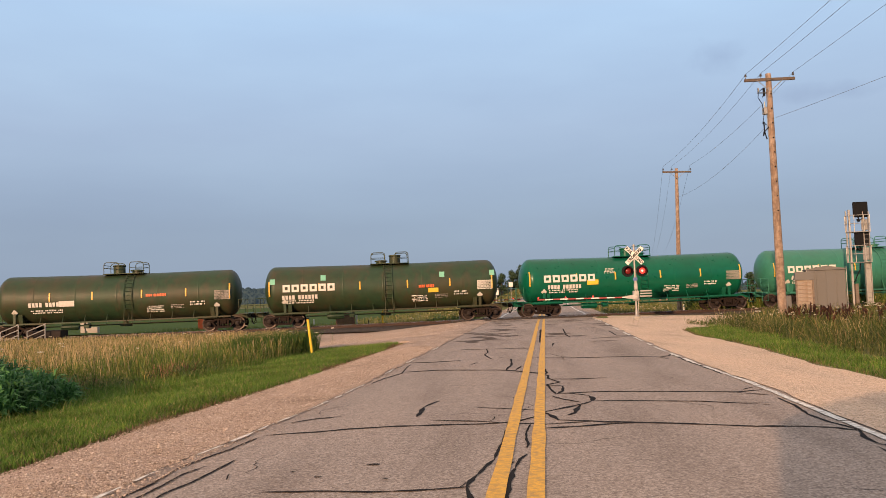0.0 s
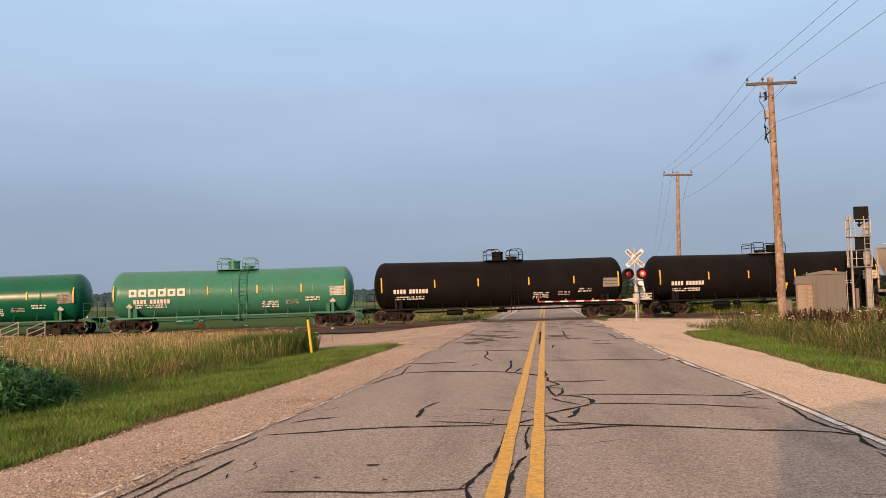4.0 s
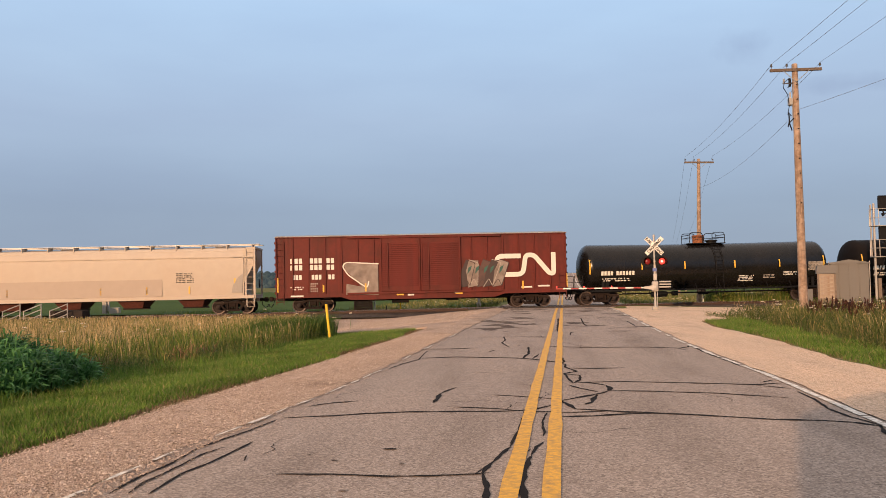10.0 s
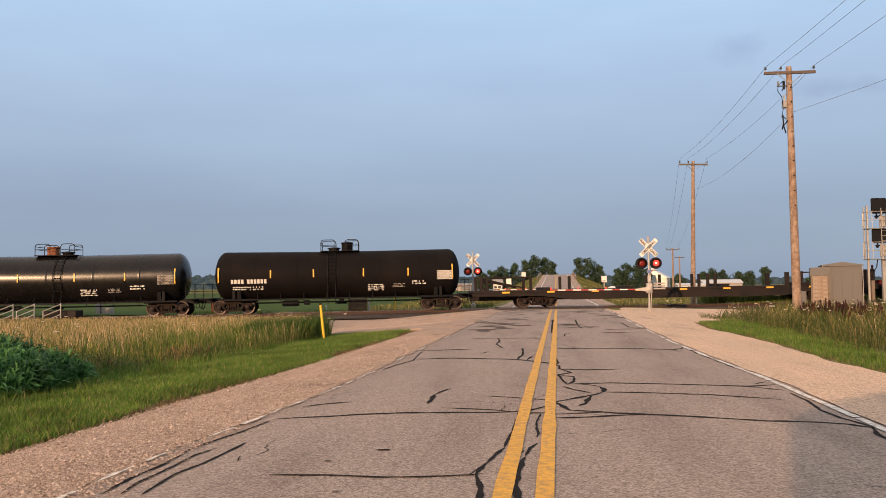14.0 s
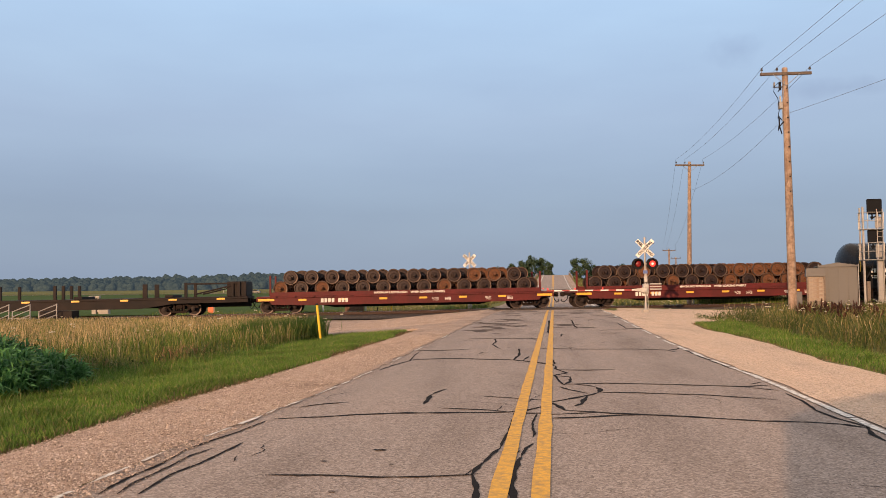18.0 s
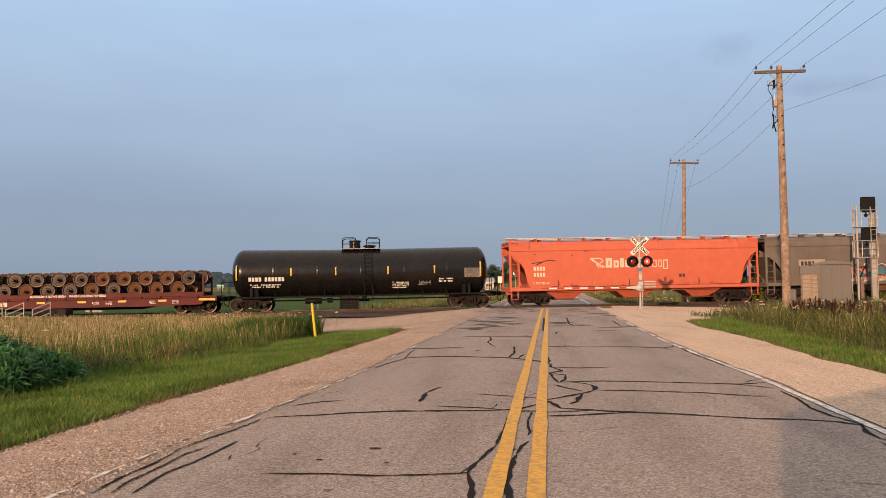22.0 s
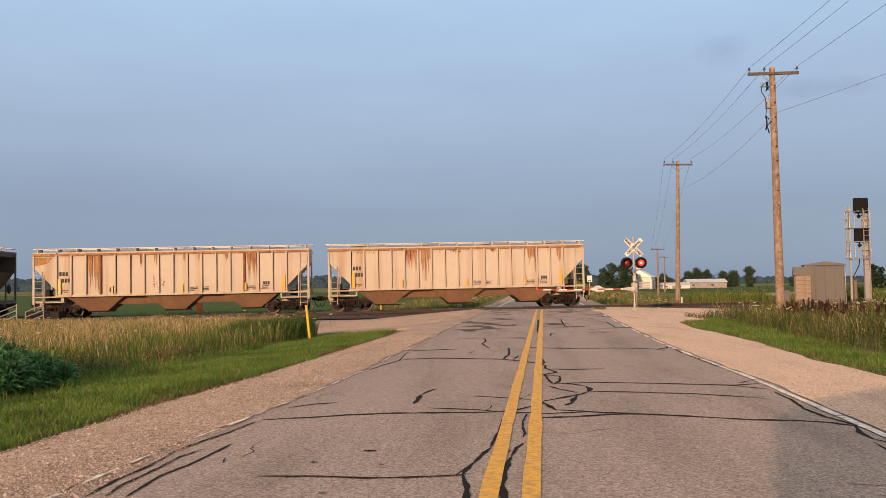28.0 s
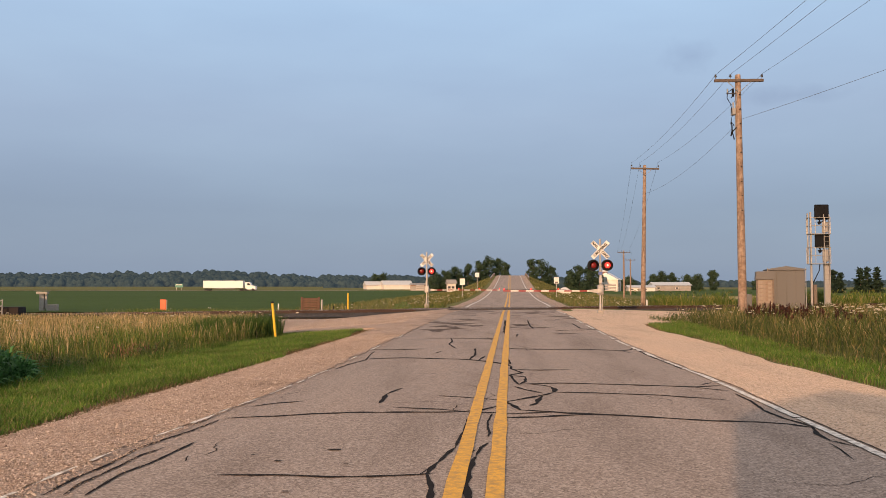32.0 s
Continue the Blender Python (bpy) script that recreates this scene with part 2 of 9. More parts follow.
WHITE_LINE = paint("white_road_paint", (0.74, 0.69, 0.62), 0.8, var=0.12, grain=60, dirt=(0.2, 0.165, 0.14), dirty=0.95, dirt_scale=13)
POLE_WOOD = paint("weathered_pole_wood", (0.215, 0.142, 0.098), 0.85, var=0.3, grain=9, dirt=(0.42, 0.32, 0.25), dirty=0.7, dirt_scale=5.0, streak=(0.085, 0.055, 0.042), streaks=0.8, streak_scale=7.0, bumpy=0.4)
OLD_WOOD = paint("grey_old_wood", (0.15, 0.115, 0.09), 0.9, var=0.25, grain=12, streak=(0.0984, 0.0738, 0.0574), streaks=0.5, bumpy=0.3)
GALV = paint("galvanised_steel", (0.328, 0.312, 0.295), 0.55, 0.4, var=0.12, grain=14, dirty=0.25)
ALU = paint("aluminium_paint", (0.377, 0.353, 0.328), 0.5, 0.3, var=0.1, grain=10, dirty=0.3, dirt=(0.205, 0.164, 0.123))
GREY_SHED = paint("grey_shed_paint", (0.105, 0.0985, 0.094), 0.65, 0.0, var=0.06, grain=6, streak=(0.115, 0.101, 0.0878), streaks=0.35)
BLACK = paint("black_enamel", (0.008, 0.008, 0.009), 0.6, var=0.2, grain=20, gloss=0.12)
WIRE = paint("wire", (0.17, 0.19, 0.23), 0.6, 0.3)
CERAMIC = paint("ceramic", (0.05, 0.045, 0.045), 0.3)
WHITE = paint("white_enamel", (0.64, 0.623, 0.574), 0.5, var=0.05, dirty=0.15, dirt=(0.328, 0.279, 0.221))
YELLOW = paint("yellow_enamel", (0.697, 0.426, 0.0164), 0.5, var=0.08, dirty=0.3, dirt=(0.369, 0.246, 0.0492))
ORANGE = paint("orange_enamel", (0.656, 0.115, 0.0246), 0.5, var=0.08, dirty=0.2)
RED_REFLECT = paint("red_reflective_sheet", (0.24, 0.016, 0.016), 0.5, var=0.05)
RED_DARK = paint("unlit_red_lens", (0.16, 0.012, 0.012), 0.2, var=0.1)
RED_LIT = glow("lit_red_lens", (1.0, 0.045, 0.03), 0.9)
RED_CORE = glow("lit_lamp_core", (1.0, 0.35, 0.22), 2.2)
RAIL = paint("rusty_rail", (0.055, 0.0303, 0.022), 0.7, 0.3, var=0.3, grain=12)
RAIL_TOP = paint("polished_rail_head", (0.45, 0.42, 0.40), 0.28, 0.9, var=0.1)
TIE = paint("creosoted_tie", (0.0385, 0.0286, 0.0231), 0.9, var=0.3, grain=9, bumpy=0.3)
CONCRETE = paint("concrete", (0.344, 0.312, 0.271), 0.9, var=0.12, grain=12, dirty=0.4)


# ---- mesh building ----
class Mesh:
    """Points and faces of one part, gathered piece by piece."""

    def __init__(self):
        self.v, self.f, self.k = [], [], []

    def add(self, pts, faces, k=0):
        o = len(self.v)
        self.v += [tuple(p) for p in pts]
        self.f += [tuple(i + o for i in fc) for fc in faces]
        self.k += [k] * len(faces)
        return self

    def box(self, x0, y0, z0, x1, y1, z1, bev=0.0, k=0):
        if x0 > x1: x0, x1 = x1, x0
        if y0 > y1: y0, y1 = y1, y0
        if z0 > z1: z0, z1 = z1, z0
        b = min(bev, (x1 - x0) * 0.45, (y1 - y0) * 0.45, (z1 - z0) * 0.45)
        if b <= 0:
            p = [(x, y, z) for x in (x0, x1) for y in (y0, y1) for z in (z0, z1)]
            return self.add(p, [(0, 1, 3, 2), (4, 6, 7, 5), (0, 4, 5, 1), (2, 3, 7, 6), (0, 2, 6, 4), (1, 5, 7, 3)], k)
        pts, idx = [], {}
        for i, (x, sx) in enumerate(((x0, 1), (x1, -1))):
            for j, (y, sy) in enumerate(((y0, 1), (y1, -1))):
                for h, (z, sz) in enumerate(((z0, 1), (z1, -1))):
                    for a in range(3):
                        idx[i, j, h, a] = len(pts)
                        pts.append((x + sx * b * (a != 0), y + sy * b * (a != 1), z + sz * b * (a != 2)))
        fc = []
        for a in range(3):
            for s in (0, 1):
                q = []
                for u, w in ((0, 0), (1, 0), (1, 1), (0, 1)):
                    c = [0, 0, 0]
                    c[a], c[(a + 1) % 3], c[(a + 2) % 3] = s, u, w
                    q.append(idx[(*c, a)])
                fc.append(tuple(q if s else q[::-1]))
        for a in range(3):
            b1, b2 = (a + 1) % 3, (a + 2) % 3
            for s1 in (0, 1):
                for s2 in (0, 1):
                    lo, hi = [0, 0, 0], [0, 0, 0]
                    lo[b1] = hi[b1] = s1
                    lo[b2] = hi[b2] = s2
                    hi[a] = 1
                    q = (idx[(*lo, b1)], idx[(*hi, b1)], idx[(*hi, b2)], idx[(*lo, b2)])
                    fc.append(q if s1 == s2 else q[::-1])
        for i in (0, 1):
            for j in (0, 1):
                for h in (0, 1):
                    q = (idx[i, j, h, 0], idx[i, j, h, 1], idx[i, j, h, 2])
                    fc.append(q if (i + j + h) % 2 else q[::-1])
        return self.add(pts, fc, k)

    def prism(self, pts, axis, a, b, k=0):
        """A polygon (counter-clockwise or not) drawn out along an axis from a to b."""
        def place(u, w, t):
            return {"x": (t, u, w), "y": (u, t, w), "z": (u, w, t)}[axis]
        n = len(pts)
        p = [place(u, w, a) for u, w in pts] + [place(u, w, b) for u, w in pts]
        fc = [tuple(range(n)), tuple(range(2 * n - 1, n - 1, -1))]
        fc += [(i, n + i, n + (i + 1) % n, (i + 1) % n) for i in range(n)]
        return self.add(p, fc, k)

    def loft(self, rings, k=0, cap=True, closed=True):
        n = len(rings[0])
        p = [q for r in rings for q in r]
        fc = []
        for r in range(len(rings) - 1):
            for i in range(n if closed else n - 1):
                fc.append((r * n + i, r * n + (i + 1) % n, (r + 1) * n + (i + 1) % n, (r + 1) * n + i))
        if cap:
            fc += [tuple(range(n))[::-1], tuple(range((len(rings) - 1) * n, len(rings) * n))]
        return self.add(p, fc, k)

    def lathe(self, profile, at, axis=(1, 0, 0), seg=20, k=0, cap=True):
        """profile: (along, radius) pairs round an axis through at."""
        ax = Vector(axis).normalized()
        e1 = ax.orthogonal().normalized()
        e2 = ax.cross(e1)
        at = Vector(at)
        rings = []
        for s, r in profile:
            rings.append([at + ax * s + (e1 * math.cos(2 * math.pi * i / seg) + e2 * math.sin(2 * math.pi * i / seg)) * max(r, 0.0005) for i in range(seg)])
        return self.loft(rings, k, cap)

    def cyl(self, p, q, r, r2=None, seg=8, k=0):
        p, q = Vector(p), Vector(q)
        d = (q - p).length
        return self.lathe([(0, r), (d, r if r2 is None else r2)], p, q - p, seg, k)

    def tube(self, path, r, seg=6, k=0):
        path = [Vector(p) for p in path]
        rings, e1 = [], None
        for i, p in enumerate(path):
            t = (path[min(i + 1, len(path) - 1)] - path[max(i - 1, 0)]).normalized()
            e1 = t.orthogonal().normalized() if e1 is None else (e1 - t * e1.dot(t)).normalized()
            e2 = t.cross(e1)
            rings.append([p + (e1 * math.cos(2 * math.pi * j / seg) + e2 * math.sin(2 * math.pi * j / seg)) * r for j in range(seg)])
        return self.loft(rings, k)

    def data(self, name, mats, smooth=40):
        me = bpy.data.meshes.new(name)
        me.from_pydata(self.v, [], self.f)
        for m in mats if isinstance(mats, (list, tuple)) else [mats]:
            me.materials.append(m)
        if any(self.k):
            me.polygons.foreach_set("material_index", self.k)
        bm = bmesh.new()
        bm.from_mesh(me)
        if len(bm.faces) < 60000:
            bmesh.ops.recalc_face_normals(bm, faces=bm.faces)
        bm.to_mesh(me)
        bm.free()
        if smooth:
            me.polygons.foreach_set("use_smooth", [True] * len(me.polygons))
            me.set_sharp_from_angle(angle=radians(smooth))
        me.update()
        return me


def part(name, mesh, material, parent, label="", m=None, smooth=40):
    """ONE mesh object under a thing or a part; mesh: a Mesh or mesh data to share."""
    me = mesh.data(name, material, smooth) if isinstance(mesh, Mesh) else mesh
    ob = new(name, me)
    ob.parent = parent
    if m is not None:
        ob.matrix_basis = m
    if label:
        ob["label"] = label
    return ob


def thing(name, label, category, m=None, group="", kind=""):
    ob = new(name)
    ob.empty_display_size = 0.3
    if m is not None:
        ob.matrix_basis = m
    return tagged(ob, label, category, group, kind)


def solid(name, mesh, material, label, category="", m=None, group="", kind="", smooth=40):
    ob = new(name, mesh.data(name, material, smooth) if isinstance(mesh, Mesh) else mesh)
    if m is not None:
        ob.matrix_basis = m
    return tagged(ob, label, category, group, kind)


def sheet(name, verts, faces, mats, label="", category="", kind="structure", smooth=False, parent=None):
    """A large mesh from arrays."""
    me = bpy.data.meshes.new(name)
    me.from_pydata(verts, [], faces)
    for m in mats if isinstance(mats, (list, tuple)) else [mats]:
        me.materials.append(m)
    if smooth:
        me.polygons.foreach_set("use_smooth", [True] * len(me.polygons))
    me.update()
    ob = new(name, me)
    ob.parent = parent
    return tagged(ob, label, category, "", kind)


def text_mesh(body, size, mat, depth=0.003, align="CENTER"):
    c = bpy.data.curves.new("words", "FONT")
    c.body, c.size, c.extrude, c.align_x, c.align_y = body, size, depth, align, "CENTER"
    c.offset = size * 0.035
    o = bpy.data.objects.new("words", c)
    me = bpy.data.meshes.new_from_object(o)
    me.materials.clear()
    me.materials.append(mat)
    bpy.data.objects.remove(o)
    return me




# ---- the plan: road along y (slightly skewed), railway across it ----
def rx(y):
    """x of the road's yellow centre line."""
    return -0.55 + 0.0345 * y


PROFILE = [(-80, -0.3), (0, 0.0), (20, 0.0), (42, 0.0), (51, -0.12), (57.5, -0.12), (64, -0.08), (80, -0.12), (100, -0.02), (121, 0.26), (158, 1.0), (200, 2.5),
           (240, 4.2), (262, 4.7), (285, 4.3), (330, 2.0), (400, -0.3), (5000, -0.5)]


def road_z(y):
    return float(np.interp(y, [p[0] for p in PROFILE], [p[1] for p in PROFILE]))


TRACK_M, TRACK_G, RAIL_Z = 0.1867, 0.0091, -0.05
TRACK_TURN = math.atan(TRACK_M)
TC, TS = math.cos(TRACK_TURN), math.sin(TRACK_TURN)
TRACK = Matrix.Translation((-1.5 * TS, 52.5 + 1.5 * TC, RAIL_Z)) @ Matrix.Rotation(TRACK_TURN, 4, "Z") @ Matrix.Rotation(-math.atan(TRACK_G), 4, "Y")


def track_point(s, n=0.0, z=0.0):
    """s along the track, n away from the road's start, z above the rail head."""
    return TRACK @ Vector((s, n, z))


TRACK_IN = TRACK.inverted()


def ground_z(x, y):
    u = x - rx(y)
    far = np.clip((y - 56) / 8, 0, 1)
    left = np.clip((-u - 3.6) / 6.5, 0, 1)
    right = np.clip((u - 3.9) / 9, 0, 1)
    z = -0.05 - left * (0.50 + 0.0 * far) - right * (0.22 + 0.25 * far)
    z = z - 0.12 * far
    # the railway's low bank
    q = (x * TC + y * TS) - (52.5 * TS)
    n = -x * TS + (y - 52.5) * TC - 1.5
    bank = (RAIL_Z + TRACK_G * q) - 0.26 - np.clip((abs(n) - 2.1) / 1.9, 0, None)
    z = np.where(abs(q) < 300, np.maximum(z, np.where(abs(u) > 4.2, bank, -9)), z)
    # the approach to the bridge over the highway
    p = np.interp(y, [p[0] for p in PROFILE], [p[1] for p in PROFILE]) - 0.06
    emb = p - np.clip(abs(u - 0.2) - 5.2, 0, None) / 2.6
    z = np.where(y > 70, np.maximum(z, emb), z)
    z = np.where(abs(u) < 3.75, np.minimum(z, p + 0.0), z)
    return z


def gz(x, y):
    return float(ground_z(np.float64(x), np.float64(y)))


def grid(name, xs, ys, zf, mats, label, category="", kind="structure"):
    X, Y = np.meshgrid(np.array(xs, float), np.array(ys, float))
    Z = zf(X, Y)
    nx, ny = len(xs), len(ys)
    v = np.stack([X.ravel(), Y.ravel(), Z.ravel()], 1)
    i = (np.arange(ny - 1)[:, None] * nx + np.arange(nx - 1)).ravel()
    f = np.stack([i, i + 1, i + nx + 1, i + nx], 1)
    return sheet(name, v.tolist(), f.tolist(), mats, label, category, kind, smooth=True)


gx = sorted(set(np.round(np.concatenate([np.arange(-40, 40.1, 1.0), np.arange(-120, 121, 8), np.linspace(-3500, 3500, 41)]), 2)))
gy = sorted(set(np.round(np.concatenate([np.arange(-30, 80, 1.0), np.arange(80, 420, 10), [-300, -120, -60, 500, 650, 900, 1300, 2000, 3200, 4500]]), 2)))
grid("ground", gx, gy, ground_z, MEADOW, "rough green meadow ground between road, railway and fields", "ground")


def strip(name, ys, u0, u1, lift, mats, label, parent=None, kind="structure", wob=0.0, follow=False, seed=1, nu=2):
    """A ribbon along the road between two offsets from its centre line (numbers or functions of y)."""
    v, f = [], []
    for y in ys:
        a = u0(y) if callable(u0) else u0
        b = u1(y) if callable(u1) else u1
        if wob:
            a += wob * noise.noise((y * 0.9, seed, 0)) + wob * 0.6 * noise.noise((y * 4.1, seed, 5))
            b += wob * noise.noise((y * 0.9, seed, 9)) + wob * 0.6 * noise.noise((y * 4.1, seed, 14))
        for i in range(nu):
            u = a + (b - a) * i / (nu - 1)
            x = rx(y) + u
            z = (gz(x, y) if follow else road_z(y)) + lift
            if follow and (i == 0 and a < -4 or i == nu - 1 and b > 4):
                z -= lift + 0.03
            if follow and u < -4.3 and -x * TS + (y - 52.5) * TC - 1.5 > -3.7:
                z -= 0.4
            if follow and abs(u) < 3.9:
                z = max(z, road_z(y) + 0.012)
            v.append((x, y, z))
    for j in range(len(ys) - 1):
        for i in range(nu - 1):
            o = j * nu + i
            f.append((o, o + 1, o + nu + 1, o + nu))
    return sheet(name, v, f, mats, label, "", kind, parent=parent)


def span(a, b, step):
    return list(np.arange(a, b, step)) + [b]


road_ys = span(-60, 70, 1.0) + span(75, 400, 5.0)
road = strip("road", road_ys, -3.25, 3.6, 0.0, ASPHALT, "cracked two-lane grey asphalt country road", nu=8)
near = span(-20, 51.2, 0.4)
far_ys = span(56.0, 300, 2.0)
for run in (near, far_ys):
    strip("yellow_line", run, -0.235, -0.105, 0.0105, YELLOW_LINE, "worn yellow centre line", road, "", 0.012, seed=3)
    strip("yellow_line", run, 0.055, 0.185, 0.0105, YELLOW_LINE, "worn yellow centre line", road, "", 0.012, seed=7)


def right_edge(y):
    """Offset of the white line on the right: the road narrows towards the crossing."""
    return float(np.interp(y, [-20, 8, 13, 16, 21, 30, 60], [3.36, 3.36, 3.30, 3.13, 3.0, 2.97, 3.0]))


for y0, y1 in ((-20, 9.0), (9.05, 12.3), (12.36, 14.4), (14.5, 15.7), (15.9, 17.6), (18.0, 19.2), (19.6, 21.4), (22.0, 23.0), (23.8, 26.0), (27.2, 29.5), (31.0, 34.0), (36.0, 38.0), (41.0, 47.5)):
    strip("edge_line", span(y0, y1, 0.11), lambda y: right_edge(y) - 0.045, lambda y: right_edge(y) + 0.04, 0.011, WHITE_LINE, "chipped white edge line", road, "", 0.025 if y1 < 14 else 0.045, seed=11 + int(y1))
for run in (span(57.5, 300, 3.0),):
    strip("edge_line", run, 3.05, 3.20, 0.008, WHITE_LINE, "white edge line", road, "")
    strip("edge_line", run, -3.0, -2.85, 0.008, WHITE_LINE, "white edge line", road, "")

# gravel shoulders and the farm drive along the railway
def left_edge(y):
    """Offset of the broken left edge of the asphalt."""
    return float(np.interp(y, [-20, 5.5, 7, 8, 9, 10.5, 12.6, 60], [-3.2, -3.2, -3.19, -3.11, -3.05, -2.95, -2.88, -2.9]))


def left_gravel(y):
    return float(np.interp(y, [-20, 6, 10, 15, 24, 29, 31, 34, 60], [-5.1, -5.0, -5.0, -4.7, -4.55, -4.7, -9.0, -13.0, -14.0]))


def right_gravel(y):
    return float(np.interp(y, [-20, 8, 12.5, 16, 21, 24, 27.5, 32, 35, 38, 60], [5.9, 5.9, 5.7, 5.45, 5.6, 5.5, 5.2, 5.5, 7.5, 14.0, 16.0]))


for y0, y1 in ((4.6, 5.5), (5.7, 6.3), (6.5, 7.0), (7.6, 8.1), (8.3, 9.5), (9.6, 10.4), (10.6, 11.5), (11.8, 12.2), (12.4, 13.6), (15.5, 16.4), (18.0, 19.4), (22, 23.5), (44.5, 47.5)):
    strip("edge_line", span(y0, y1, 0.12), lambda y: left_edge(y) - 0.004, lambda y: left_edge(y) + 0.022, 0.018, WHITE_LINE, "scrap of worn white edge line", road, "", 0.05, seed=13)
strip("gravel_shoulder", span(-20, 51, 0.25), left_gravel, lambda y: left_edge(y) - 0.03, 0.055, GRAVEL, "pale pinkish gravel shoulder beside the road", kind="structure", wob=0.10, seed=21, follow=True, nu=22)
strip("gravel_shoulder", span(-20, 51.5, 0.5), lambda y: right_edge(y) + 0.09, right_gravel, 0.035, SAND, "pale sandy gravel shoulder and driveway mouth", kind="structure", wob=0.10, seed=23, follow=True, nu=22)
strip("gravel_shoulder", span(57, 300, 3), -4.6, -3.2, 0.05, GRAVEL, "narrow gravel shoulder on the bridge approach", wob=0.2, seed=25, follow=True, nu=4)
strip("gravel_shoulder", span(57, 300, 3), 3.5, 5.0, 0.05, GRAVEL, "narrow gravel shoulder on the bridge approach", wob=0.2, seed=27, follow=True, nu=4)


def field(name, x0, x1, y0, y1, mat, label, lift=0.05, skew=0.1867, step=(20, 12)):
    xs = np.linspace(x0, x1, step[0])
    ys = np.linspace(y0, y1, step[1])
    X, Y = np.meshgrid(xs, ys)
    Y = Y + np.clip(X, -60, 60) * skew * np.clip(1.2 - (Y - 60) / 200, 0, 1)
    Z = ground_z(X, Y) + lift
    Z[:, [0, -1]] -= lift + 0.06
    nx, ny = len(xs), len(ys)
    i = (np.arange(ny - 1)[:, None] * nx + np.arange(nx - 1)).ravel()
    return sheet(name, np.stack([X.ravel(), Y.ravel(), Z.ravel()], 1).tolist(), np.stack([i, i + 1, i + nx + 1, i + nx], 1).tolist(), mat, label, "field", "structure")


field("crop_field", -420, -12, 63, 300, CROP, "even green bean field behind the railway", 0.10, step=(60, 24))
field("highway", -600, -30, 316, 326, ASPHALT, "distant pale highway", 0.12, 0.0)
field("stubble_field", -700, -60, 345, 560, MEADOW, "far olive field below the woods", 0.08, 0.0)
field("crop_field", 30, 420, 95, 150, STUBBLE, "tan cut grain strip", 0.10, 0.05)
field("crop_field", 24, 420, 160, 420, CROP, "green field before the far farms", 0.10, 0.0)

# ---- the railway ----
railway = thing("railway_track", "single railway track with rusty rails on dark ballast", "railway", TRACK, kind="structure")
b = Mesh()
for s0, s1 in ((-140, -4.4), (4.6, 140)):
    for a in np.arange(s0, s1 - 0.01, 1.5):
        e = min(a + 1.5, s1)
        j = [0.06 * noise.noise((a, 3, i)) for i in range(4)]
        b.add([(a, -4.1, -1.2), (a, -2.0 + j[0], -0.18), (a, 2.0 + j[1], -0.18), (a, 4.1, -1.2), (e, -4.1, -1.2), (e, -2.0 + j[2], -0.18), (e, 2.0 + j[3], -0.18), (e, 4.1, -1.2)],
              [(0, 4, 5, 1), (1, 5, 6, 2), (2, 6, 7, 3)])
part("ballast", b, BALLAST, railway, "dark crushed stone ballast", smooth=0)
for n in (-0.755, 0.755):
    r = Mesh()
    prof = [(n - 0.07, -0.17), (n + 0.07, -0.17), (n + 0.07, -0.155), (n + 0.012, -0.13), (n + 0.012, -0.05), (n + 0.036, -0.04), (n + 0.036, -0.004), (n - 0.036, -0.004), (n - 0.036, -0.04), (n - 0.012, -0.05), (n - 0.012, -0.13), (n - 0.07, -0.155)]
    r.prism(prof, "x", -140, 140)
    rail = part("rail", r, RAIL, railway, "rusty steel rail")
    part("rail_head", Mesh().box(-140, n - 0.034, -0.006, 140, n + 0.034, 0.0), RAIL_TOP, rail, "bright worn running surface", smooth=0)
tie = Mesh().box(-0.11, -1.3, -0.33, 0.11, 1.3, -0.165, 0.015).data("tie", TIE)
for i in range(-130, 131):
    s = i * 0.54
    if abs(s) > 4.4:
        part("tie", tie, None, railway, m=pose(s, 0.03 * math.sin(i * 2.7), 0, rz=0.8 * math.sin(i * 1.3)))
v, f = [], []
for i, a in enumerate(np.arange(-70.0, -5.0, 0.5)):
    for k, n in enumerate((-5.2, -4.4, -3.4, -2.6, -1.9)):
        p = track_point(min(a, -5.6 + 0.5 * k), n + 0.25 * noise.noise((a * 0.6, k, 2)))
        v.append((p.x, p.y, max(gz(p.x, p.y), -0.36) + (0.06 if k > 1 else 0.03 if k else -0.06)))
    if i:
        o = 5 * i
        f += [(o - 5 + k, o - 4 + k, o + 1 + k, o + k) for k in range(4)]
sheet("spilled_ballast", v, f, BALLAST, "dark crushed stone spilled down the near bank", "ballast", "structure", smooth=True)
# crossing surface: planks and asphalt flush with the rails
for n0, n1 in ((-1.75, -0.83), (-0.66, 0.66), (0.83, 1.75)):
    c = Mesh().box(-4.6, n0, -0.3, 4.6, n1, -0.012, 0.02)
    part("crossing_panel", c, TIE if n0 < -1 else ASPHALT_DARK, railway, "dark timber crossing panel" if n0 < -1 else "dark worn crossing panel")


# ---- utility poles and wires ----
ARM_WOOD = paint("grey_weathered_arm", (0.105, 0.078, 0.062), 0.9, var=0.3, grain=14, bumpy=0.2)


